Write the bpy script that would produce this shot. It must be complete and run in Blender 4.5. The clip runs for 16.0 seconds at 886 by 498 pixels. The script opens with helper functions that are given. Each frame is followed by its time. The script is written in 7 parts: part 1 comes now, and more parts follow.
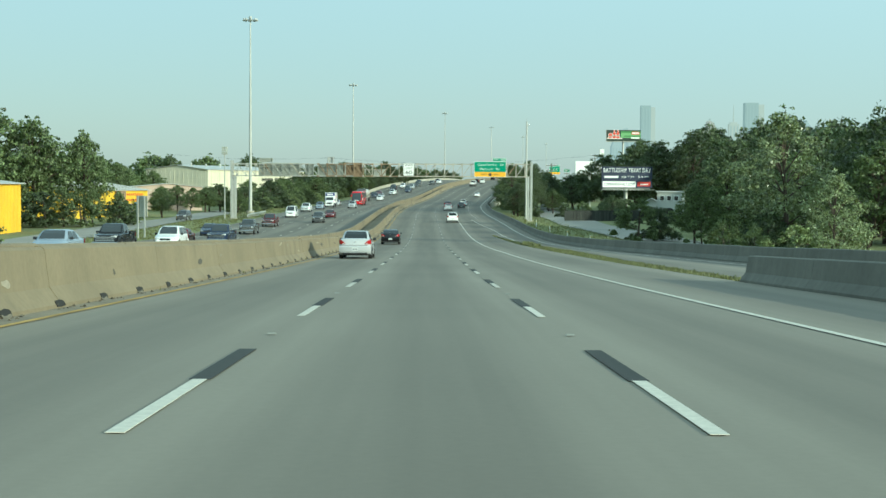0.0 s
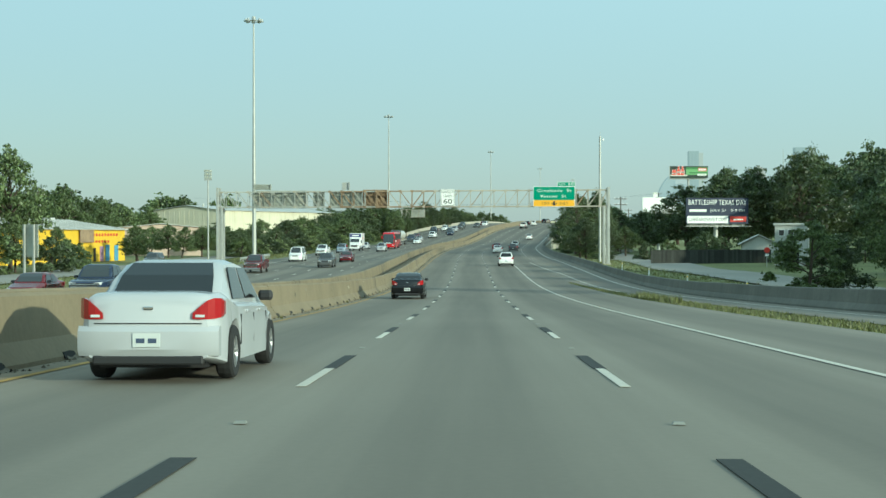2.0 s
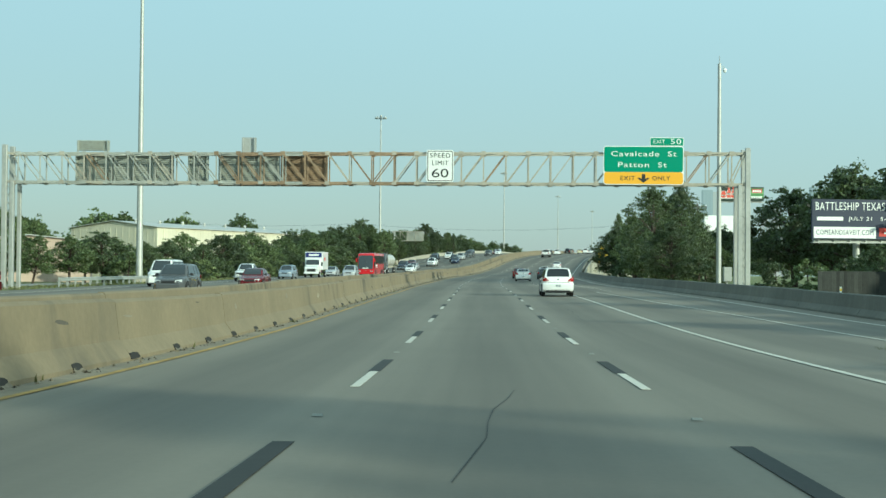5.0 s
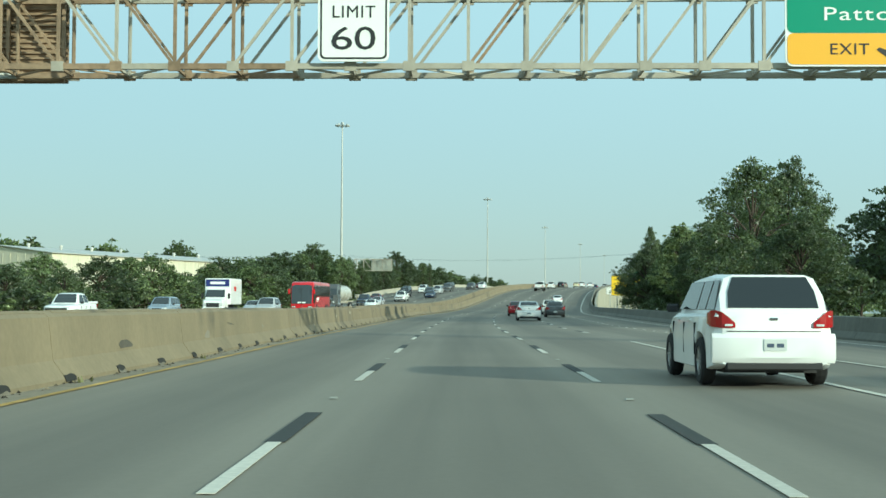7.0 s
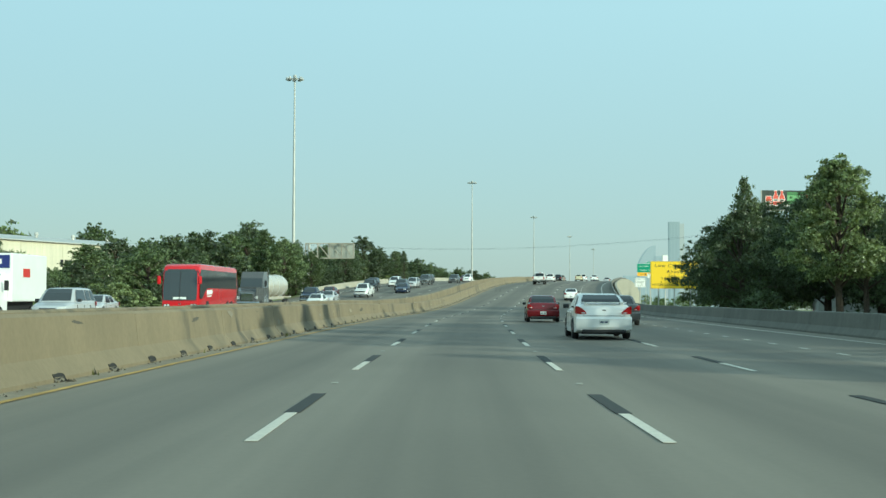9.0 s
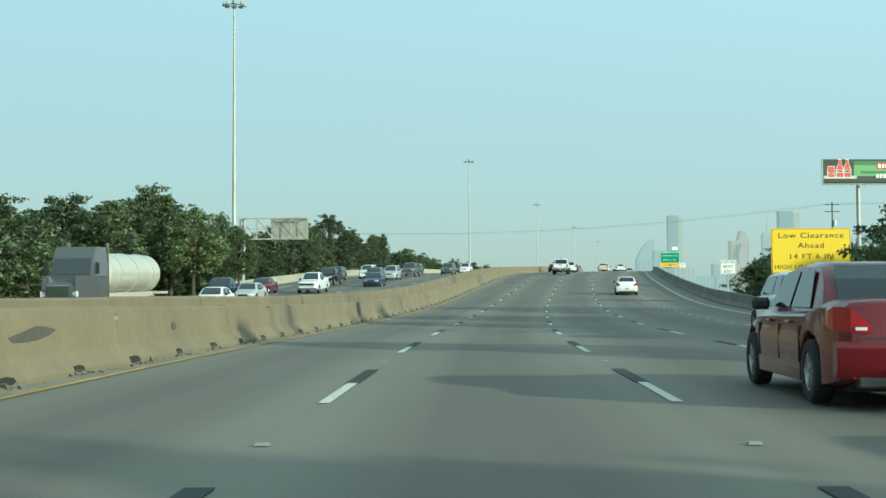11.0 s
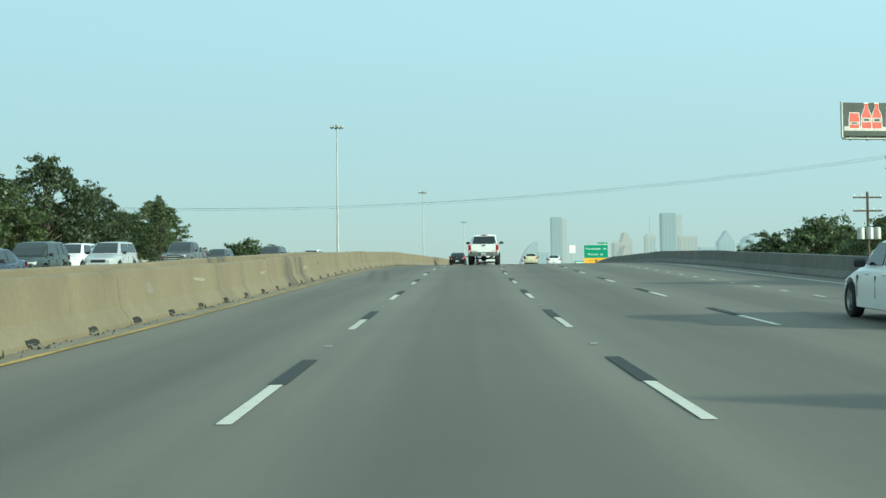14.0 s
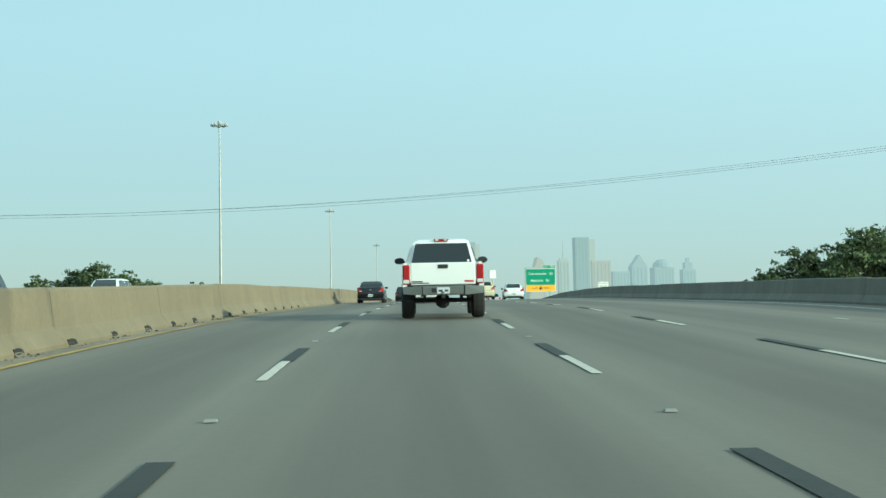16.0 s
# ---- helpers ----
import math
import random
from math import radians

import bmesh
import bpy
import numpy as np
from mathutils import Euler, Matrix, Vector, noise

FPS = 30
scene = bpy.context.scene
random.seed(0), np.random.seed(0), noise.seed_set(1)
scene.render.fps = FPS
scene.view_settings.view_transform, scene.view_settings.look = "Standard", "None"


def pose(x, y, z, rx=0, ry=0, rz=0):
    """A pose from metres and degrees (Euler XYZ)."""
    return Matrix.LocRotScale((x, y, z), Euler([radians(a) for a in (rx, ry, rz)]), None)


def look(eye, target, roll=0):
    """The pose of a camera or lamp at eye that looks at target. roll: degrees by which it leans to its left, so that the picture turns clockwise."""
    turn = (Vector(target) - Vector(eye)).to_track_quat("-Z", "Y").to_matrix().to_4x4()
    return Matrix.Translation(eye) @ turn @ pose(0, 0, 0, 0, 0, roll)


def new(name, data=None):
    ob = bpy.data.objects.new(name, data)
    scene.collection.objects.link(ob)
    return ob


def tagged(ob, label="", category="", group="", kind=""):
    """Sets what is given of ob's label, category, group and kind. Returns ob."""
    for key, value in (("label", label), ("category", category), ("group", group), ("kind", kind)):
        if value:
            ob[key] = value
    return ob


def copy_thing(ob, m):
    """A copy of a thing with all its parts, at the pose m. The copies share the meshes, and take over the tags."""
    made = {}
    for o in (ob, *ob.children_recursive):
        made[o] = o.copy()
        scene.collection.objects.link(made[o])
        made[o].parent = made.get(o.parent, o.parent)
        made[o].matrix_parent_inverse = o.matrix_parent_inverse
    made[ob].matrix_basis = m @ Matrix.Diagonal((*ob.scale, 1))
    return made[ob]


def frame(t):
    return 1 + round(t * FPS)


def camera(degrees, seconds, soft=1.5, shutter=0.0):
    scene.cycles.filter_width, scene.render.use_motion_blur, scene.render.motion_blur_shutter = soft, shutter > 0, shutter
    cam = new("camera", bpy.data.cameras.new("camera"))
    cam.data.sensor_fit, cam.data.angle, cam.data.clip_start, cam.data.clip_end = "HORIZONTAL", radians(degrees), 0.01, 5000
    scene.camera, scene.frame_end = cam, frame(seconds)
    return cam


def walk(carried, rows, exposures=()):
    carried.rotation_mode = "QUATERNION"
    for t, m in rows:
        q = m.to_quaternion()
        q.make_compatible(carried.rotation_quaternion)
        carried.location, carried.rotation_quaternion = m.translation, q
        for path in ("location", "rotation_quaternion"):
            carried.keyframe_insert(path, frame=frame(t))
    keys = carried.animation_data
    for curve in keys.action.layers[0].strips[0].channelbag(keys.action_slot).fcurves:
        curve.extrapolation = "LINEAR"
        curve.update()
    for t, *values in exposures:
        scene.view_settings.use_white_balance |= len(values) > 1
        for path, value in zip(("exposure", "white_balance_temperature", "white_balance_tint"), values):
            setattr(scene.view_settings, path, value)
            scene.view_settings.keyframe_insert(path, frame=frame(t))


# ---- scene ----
# camera: a car's windscreen, about 1.2 m over the second lane, 28 m/s
cam = camera(37.03, 16.0)
ROWS = [  # seconds, x, y, z, pitch, roll, yaw
    (0, 0.000, -0.000, 1.100, -2.746, -0.359, -0.519),
    (0.5, -0.067, 13.224, 0.572, -2.014, -0.034, -0.433),
    (1, -0.106, 26.604, 0.031, -1.556, 0.306, 0.119),
    (1.5, -0.122, 40.154, -0.506, -0.909, 0.068, 0.700),
    (2, -0.132, 53.932, -1.020, -0.634, 0.064, 1.422),
    (2.5, -0.176, 67.790, -1.522, -0.167, -0.086, 1.685),
    (3, -0.206, 81.834, -1.987, 0.093, -0.459, 1.823),
    (3.2, -0.235, 87.484, -2.176, 0.272, -0.254, 1.922),
    (5.5, -0.790, 151.558, -3.837, 1.222, -0.477, 1.801),
    (6, -0.866, 165.917, -3.946, 1.479, -0.278, 1.579),
    (6.5, -0.912, 180.432, -3.928, 1.937, -0.246, 1.327),
    (7, -0.871, 194.753, -3.810, 2.698, -0.236, 1.005),
    (7.5, -0.859, 209.161, -3.714, 2.574, -0.155, 0.608),
    (8, -0.910, 223.410, -3.654, 2.618, -0.113, 0.295),
    (8.5, -1.065, 237.915, -3.564, 2.705, -0.202, 0.125),
    (9, -1.092, 252.277, -3.513, 2.559, -0.178, 0.192),
    (9.5, -0.942, 266.443, -3.494, 2.692, 0.257, 0.368),
    (12, 0.441, 341.3, -2.99, 2.269, 0.185, -0.758),
    (12.5, 1.293, 356.079, -2.879, 2.791, 0.122, -1.822),
    (13, 2.226, 370.765, -2.718, 3.050, 0.072, -2.803),
    (13.5, 3.324, 385.542, -2.480, 2.468, 0.351, -3.858),
    (14, 4.514, 400.234, -2.07, 2.513, 0.650, -5.030),
    (14.5, 5.805, 414.638, -1.593, 2.754, 0.592, -6.014),
    (15, 7.154, 428.806, -0.950, 2.707, 0.822, -6.413),
    (15.5, 8.599, 442.841, -0.260, 3.143, 0.694, -7.599),
    (16, 10.044, 456.786, 0.450, 3.567, 1.181, -8.820),
]
walk(cam, [(t, pose(x, y, z, 90 + p, r, w)) for t, x, y, z, p, r, w in ROWS],
     [(0.0, 0.71, 6000, -16), (3.0, 0.58, 6000, -16), (5.5, 0.57, 6000, -16), (7.0, 0.66, 6000, -16), (8.5, 0.66, 6000, -16), (9.5, 0.58, 6000, -16), (12.0, 0.68, 6000, -16), (16.0, 0.68, 6000, -16)])

# ---------------------------------------------------------------- light
SUN_AZ, SUN_EL = radians(129), radians(14.5)   # clockwise from +y: from the right and a little behind
world = bpy.data.worlds.new("world")
scene.world = world
world.use_nodes = True
wn, wl = world.node_tree.nodes, world.node_tree.links
sky = wn.new("ShaderNodeTexSky")
sky.sky_type, sky.sun_disc = "NISHITA", False
sky.sun_elevation, sky.sun_rotation = SUN_EL, SUN_AZ
sky.air_density, sky.dust_density, sky.ozone_density = 1.0, 0.8, 1.5
veil = wn.new("ShaderNodeMix")   # summer haze: an even veil over the clear sky
veil.data_type = "RGBA"
veil.inputs[0].default_value = 0.82
# the haze is greyer and dimmer towards the horizon
tc, sp, ramp = wn.new("ShaderNodeTexCoord"), wn.new("ShaderNodeSeparateXYZ"), wn.new("ShaderNodeValToRGB")
wl.new(tc.outputs["Generated"], sp.inputs[0])
wl.new(sp.outputs[2], ramp.inputs[0])
ramp.color_ramp.elements[0].position, ramp.color_ramp.elements[1].position = 0.0, 0.22
ramp.color_ramp.elements[0].color = (0.236, 0.270, 0.292, 1)
ramp.color_ramp.elements[1].color = (0.312, 0.400, 0.457, 1)
lift = wn.new("ShaderNodeVectorMath")
lift.operation = "SCALE"
# and brighter on the sun's side
side = wn.new("ShaderNodeVectorMath")
side.operation = "DOT_PRODUCT"
side.inputs[1].default_value = (math.sin(SUN_AZ), math.cos(SUN_AZ), 0)
wl.new(tc.outputs["Generated"], side.inputs[0])
glow = wn.new("ShaderNodeMath")
glow.operation = "MULTIPLY_ADD"
glow.inputs[1].default_value, glow.inputs[2].default_value = 3.0, 11.8
wl.new(side.outputs["Value"], glow.inputs[0])
wl.new(glow.outputs[0], lift.inputs["Scale"])
wl.new(ramp.outputs[0], lift.inputs[0])
wl.new(lift.outputs[0], veil.inputs[7])
wl.new(sky.outputs[0], veil.inputs[6])
wl.new(veil.outputs[2], wn["Background"].inputs[0])
wn["Background"].inputs[1].default_value = 0.12
sun = new("sun", bpy.data.lights.new("sun", "SUN"))
sun.data.energy, sun.data.angle, sun.data.color = 2.95, radians(0.8), (1.0, 0.92, 0.78)
sun.matrix_world = look((0, 0, 0), (-math.sin(SUN_AZ) * math.cos(SUN_EL), -math.cos(SUN_AZ) * math.cos(SUN_EL), -math.sin(SUN_EL)))


# ---------------------------------------------------------------- materials
def material(name, col, rough=0.6, metal=0.0, grain=0.0, scale=4.0, blotch=0.0, bscale=0.3, bump=0.0, island=0.0, obj=0.0,
             coat=0.0, trans=0.0, spec=0.5, streak=0.0):
    """Principled material with grain at one scale, blotches at a larger one, and a fine bump."""
    m = bpy.data.materials.new(name)
    m.use_nodes = True
    n, l = m.node_tree.nodes, m.node_tree.links
    b = n["Principled BSDF"]
    b.inputs["Base Color"].default_value = (*col, 1)
    b.inputs["Roughness"].default_value = rough
    b.inputs["Metallic"].default_value = metal
    b.inputs["Coat Weight"].default_value = coat
    b.inputs["Specular IOR Level"].default_value = spec
    b.inputs["Transmission Weight"].default_value = trans
    geo = n.new("ShaderNodeNewGeometry")
    val = None

    def scaled(out, amount):
        """A factor 1 +- amount from a 0..1 value."""
        q = n.new("ShaderNodeMapRange")
        q.inputs[1].default_value, q.inputs[2].default_value = 0.25, 0.75
        q.inputs[3].default_value, q.inputs[4].default_value = 1 - amount, 1 + amount
        q.clamp = False
        l.new(out, q.inputs[0])
        return q.outputs[0]

    def times(a, c):
        if a is None:
            return c
        q = n.new("ShaderNodeMath")
        q.operation = "MULTIPLY"
        l.new(a, q.inputs[0]), l.new(c, q.inputs[1])
        return q.outputs[0]

    fine = None
    if grain or bump:
        fine = n.new("ShaderNodeTexNoise")
        fine.inputs["Scale"].default_value, fine.inputs["Detail"].default_value = scale, 6
        l.new(geo.outputs["Position"], fine.inputs["Vector"])
    if grain:
        val = times(val, scaled(fine.outputs["Fac"], grain))
    if blotch:
        q = n.new("ShaderNodeTexNoise")
        q.inputs["Scale"].default_value, q.inputs["Detail"].default_value = bscale, 3
        l.new(geo.outputs["Position"], q.inputs["Vector"])
        val = times(val, scaled(q.outputs["Fac"], blotch))
    if streak:
        mp = n.new("ShaderNodeMapping")
        mp.inputs["Scale"].default_value = (2.2, 2.2, 0.12)
        l.new(geo.outputs["Position"], mp.inputs["Vector"])
        q = n.new("ShaderNodeTexNoise")
        q.inputs["Scale"].default_value, q.inputs["Detail"].default_value = 1.0, 5
        l.new(mp.outputs[0], q.inputs["Vector"])
        val = times(val, scaled(q.outputs["Fac"], streak))
    if island:
        val = times(val, scaled(geo.outputs["Random Per Island"], island))
    if obj:
        oi = n.new("ShaderNodeObjectInfo")
        val = times(val, scaled(oi.outputs["Random"], obj))
    if val is not None:
        mix = n.new("ShaderNodeVectorMath")
        mix.operation = "SCALE"
        mix.inputs[0].default_value = col
        l.new(val, mix.inputs["Scale"])
        l.new(mix.outputs[0], b.inputs["Base Color"])
    if bump:
        bp = n.new("ShaderNodeBump")
        bp.inputs["Strength"].default_value, bp.inputs["Distance"].default_value = bump, 0.02
        l.new(fine.outputs["Fac"], bp.inputs["Height"])
        l.new(bp.outputs[0], b.inputs["Normal"])
    return m


def leafy(name, col, island=0.6, rough=0.45):
    m = material(name, col, rough, island=island, obj=0.18, spec=0.5)
    n, l = m.node_tree.nodes, m.node_tree.links
    b = n["Principled BSDF"]
    tr = n.new("ShaderNodeBsdfTranslucent")
    tr.inputs[0].default_value = (col[0] * 1.7, col[1] * 1.8, col[2] * 1.1, 1)
    mx = n.new("ShaderNodeMixShader")
    mx.inputs[0].default_value = 0.36
    l.new(b.outputs[0], mx.inputs[1]), l.new(tr.outputs[0], mx.inputs[2])
    l.new(mx.outputs[0], n["Material Output"].inputs[0])
    return m


def plain(name, col, rough=0.5, metal=0.0, **k):
    return material(name, col, rough, metal, **k)


def road_material():
    """Worn concrete: tyre bands along the lanes, stains, grain."""
    m = material("road_concrete", (0.183, 0.162, 0.127), 0.82, grain=0.035, scale=14.0, blotch=0.10, bscale=0.10, bump=0.03)
    n, l = m.node_tree.nodes, m.node_tree.links
    b = n["Principled BSDF"]
    src = b.inputs["Base Color"].links[0].from_socket
    at = n.new("ShaderNodeAttribute")
    at.attribute_name = "lane"
    sep = n.new("ShaderNodeSeparateXYZ")
    l.new(at.outputs["Vector"], sep.inputs[0])
    # x = metres across: oil band in each lane centre, period 3.66
    a = n.new("ShaderNodeMath"); a.operation = "MULTIPLY"; a.inputs[1].default_value = 2 * math.pi / 3.66
    l.new(sep.outputs[0], a.inputs[0])
    c = n.new("ShaderNodeMath"); c.operation = "COSINE"
    l.new(a.outputs[0], c.inputs[0])
    mp = n.new("ShaderNodeMapping"); mp.inputs["Scale"].default_value = (1.5, 0.035, 1)
    l.new(at.outputs["Vector"], mp.inputs["Vector"])
    nz = n.new("ShaderNodeTexNoise"); nz.inputs["Scale"].default_value = 1.0; nz.inputs["Detail"].default_value = 4
    l.new(mp.outputs[0], nz.inputs["Vector"])
    r1 = n.new("ShaderNodeMapRange")
    r1.inputs[1].default_value, r1.inputs[2].default_value, r1.inputs[3].default_value, r1.inputs[4].default_value = -0.8, 0.5, 1.15, 0.86
    l.new(c.outputs[0], r1.inputs[0])
    r2 = n.new("ShaderNodeMapRange")
    r2.inputs[1].default_value, r2.inputs[2].default_value, r2.inputs[3].default_value, r2.inputs[4].default_value = 0.3, 0.7, 0.88, 1.10
    l.new(nz.outputs["Fac"], r2.inputs[0])
    mu0 = n.new("ShaderNodeMath"); mu0.operation = "MULTIPLY"
    l.new(r1.outputs[0], mu0.inputs[0]), l.new(r2.outputs[0], mu0.inputs[1])
    # pavement tone along the way: palest on the first overpass, darker midway, darkest on the second
    r3 = n.new("ShaderNodeMapRange")
    r3.inputs[1].default_value, r3.inputs[2].default_value, r3.inputs[3].default_value, r3.inputs[4].default_value = 0, 400, 0.0, 1.0
    l.new(sep.outputs[1], r3.inputs[0])
    cr = n.new("ShaderNodeValToRGB")
    cr.color_ramp.elements[0].position, cr.color_ramp.elements[1].position = 0.05, 0.92
    for p, v in ((.15, 1.06), (.38, .90), (.65, .93), (.76, .84)):
        cr.color_ramp.elements.new(p)
    for e, v in zip(cr.color_ramp.elements, (1.14, 1.07, .92, .95, .88, .83)):
        e.color = (v / 1.2, v / 1.2, v / 1.2, 1)
    l.new(r3.outputs[0], cr.inputs[0])
    r4 = n.new("ShaderNodeMath"); r4.operation = "MULTIPLY"; r4.inputs[1].default_value = 1.2
    l.new(cr.outputs[0], r4.inputs[0])
    mu = n.new("ShaderNodeMath"); mu.operation = "MULTIPLY"
    l.new(mu0.outputs[0], mu.inputs[0]), l.new(r4.outputs[0], mu.inputs[1])
    sc = n.new("ShaderNodeVectorMath"); sc.operation = "SCALE"
    l.new(src, sc.inputs[0])
    # two long skid smears that run towards the median
    out = mu.outputs[0]

    def node(op, a, c, e=None):
        q = n.new("ShaderNodeMath")
        q.operation = op
        for i, v in enumerate((a, c, e)):
            if v is not None:
                if isinstance(v, float):
                    q.inputs[i].default_value = v
                else:
                    l.new(v, q.inputs[i])
        return q.outputs[0]

    def ramped(v, x0, x1, y0, y1):
        q = n.new("ShaderNodeMapRange")
        q.interpolation_type = "SMOOTHSTEP"
        for i, k in enumerate((x0, x1, y0, y1)):
            q.inputs[i + 1].default_value = k
        l.new(v, q.inputs[0])
        return q.outputs[0]

    u, y = sep.outputs[0], sep.outputs[1]
    span = node("MULTIPLY", ramped(y, 449.0, 456.0, 0.0, 1.0), ramped(y, 466.0, 474.0, 1.0, 0.0))
    for u0, wide, deep in ((-3.12, .22, .34), (-3.75, .26, .28)):
        d = node("ABSOLUTE", node("ADD", node("MULTIPLY_ADD", y, .068, -452.0 * .068), node("SUBTRACT", u, u0)), None)
        mark = node("MULTIPLY", node("MULTIPLY", ramped(d, .03, wide, 1.0, 0.0), span), ramped(nz.outputs["Fac"], .3, .6, .45, 1.0))
        out = node("MULTIPLY", out, node("MULTIPLY_ADD", mark, -deep, 1.0))
    l.new(out, sc.inputs["Scale"])
    l.new(sc.outputs[0], b.inputs["Base Color"])
    return m


ROAD = road_material()


def sooted(m, amount=0.5):
    """Smears of soot and tyre rub in patches along a barrier."""
    n, l = m.node_tree.nodes, m.node_tree.links
    b = n["Principled BSDF"]
    src = b.inputs["Base Color"].links[0].from_socket
    geo = n.new("ShaderNodeNewGeometry")
    val = None
    for sc, lo, hi in (((.05, .11, .02), .56, .64), ((.9, .9, .5), .45, .62)):
        mp = n.new("ShaderNodeMapping"); mp.inputs["Scale"].default_value = sc
        l.new(geo.outputs["Position"], mp.inputs["Vector"])
        nz = n.new("ShaderNodeTexNoise"); nz.inputs["Scale"].default_value, nz.inputs["Detail"].default_value = 1.0, 5
        nz.inputs["Distortion"].default_value = .6
        l.new(mp.outputs[0], nz.inputs["Vector"])
        r = n.new("ShaderNodeMapRange")
        r.inputs[1].default_value, r.inputs[2].default_value, r.inputs[3].default_value, r.inputs[4].default_value = lo, hi, 0, 1
        l.new(nz.outputs["Fac"], r.inputs[0])
        if val is None:
            val = r.outputs[0]
        else:
            q = n.new("ShaderNodeMath"); q.operation = "MULTIPLY"
            l.new(val, q.inputs[0]), l.new(r.outputs[0], q.inputs[1])
            val = q.outputs[0]
    mx = n.new("ShaderNodeMix"); mx.data_type = "RGBA"
    sc = n.new("ShaderNodeMath"); sc.operation = "MULTIPLY"; sc.inputs[1].default_value = amount
    l.new(val, sc.inputs[0]), l.new(sc.outputs[0], mx.inputs[0])
    l.new(src, mx.inputs[6])
    mx.inputs[7].default_value = (.055, .052, .043, 1)
    l.new(mx.outputs[2], b.inputs["Base Color"])
    return m


CONC = sooted(material("barrier_concrete", (0.203, 0.163, 0.101), 0.85, grain=0.08, scale=9, blotch=0.14, bscale=0.5, bump=0.2, streak=0.05), .75)
CONC_PALE = material("pale_concrete", (0.36, 0.33, 0.26), 0.85, grain=0.1, scale=6, blotch=0.12, bscale=0.4, bump=0.2, streak=0.15)
CONC_DARK = material("weathered_concrete", (0.15, 0.145, 0.122), 0.9, grain=0.10, scale=6, blotch=0.2, bscale=0.35, bump=0.2, streak=0.12)
ASPHALT = material("frontage_pavement", (0.27, 0.255, 0.22), 0.9, grain=0.12, scale=8, blotch=0.12, bscale=0.15, bump=0.2)
GRASS = material("grass", (0.165, 0.175, 0.062), 0.95, grain=0.35, scale=3.0, blotch=0.3, bscale=0.1, bump=0.6)
BLADES = leafy("grass_blades", (0.135, 0.135, 0.062))
PAINT_W = material("white_road_paint", (0.58, 0.54, 0.455), 0.7, grain=0.12, scale=14, obj=0.06)
STUD = material("road_stud_ceramic", (0.24, 0.24, 0.21), 0.6, grain=0.1)
PAINT_K = material("black_contrast_paint", (0.026, 0.027, 0.024), 0.8, grain=0.2, scale=14, obj=0.1)
PAINT_Y = material("yellow_road_paint", (0.40, 0.255, 0.07), 0.8, grain=0.3, scale=5, blotch=0.35, bscale=0.6)
STEEL = material("galvanised_steel", (0.42, 0.42, 0.39), 0.5, 0.35, grain=0.08, scale=5, blotch=0.12, bscale=0.6)
RUST = material("rusty_steel", (0.27, 0.19, 0.12), 0.8, 0.1, grain=0.25, scale=5, blotch=0.3, bscale=0.5)
TRUSS = material("weathered_truss_steel", (0.39, 0.355, 0.29), 0.7, 0.15, grain=0.12, scale=4, blotch=0.25, bscale=0.35)
SIGN_G = plain("sign_green", (0.005, 0.235, 0.13), 0.45)
SIGN_W = plain("sign_white", (0.80, 0.80, 0.76), 0.5)
SIGN_Y = plain("sign_yellow", (0.80, 0.40, 0.02), 0.5)
SIGN_YY = plain("sign_bright_yellow", (0.85, 0.56, 0.02), 0.5)
INK = plain("sign_black", (0.02, 0.02, 0.02), 0.5)
TRUSS_GREY = material("galvanised_truss_steel", (0.37, 0.37, 0.33), 0.65, 0.2, grain=0.14, scale=4, blotch=0.28, bscale=0.35)
BACK = material("sign_back_aluminium", (0.38, 0.39, 0.34), 0.6, 0.3, grain=0.1, blotch=0.15, bscale=0.7)
# near-black: puts the shade inside openings into the colour
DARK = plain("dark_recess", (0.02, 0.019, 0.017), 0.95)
BARK = material("bark", (0.075, 0.055, 0.04), 0.95, grain=0.35, scale=8, bump=0.8)
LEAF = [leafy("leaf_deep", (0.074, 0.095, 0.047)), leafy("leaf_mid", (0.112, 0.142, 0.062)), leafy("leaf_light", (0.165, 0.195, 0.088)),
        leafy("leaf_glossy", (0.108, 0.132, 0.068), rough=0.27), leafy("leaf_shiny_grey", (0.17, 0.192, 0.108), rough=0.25)]


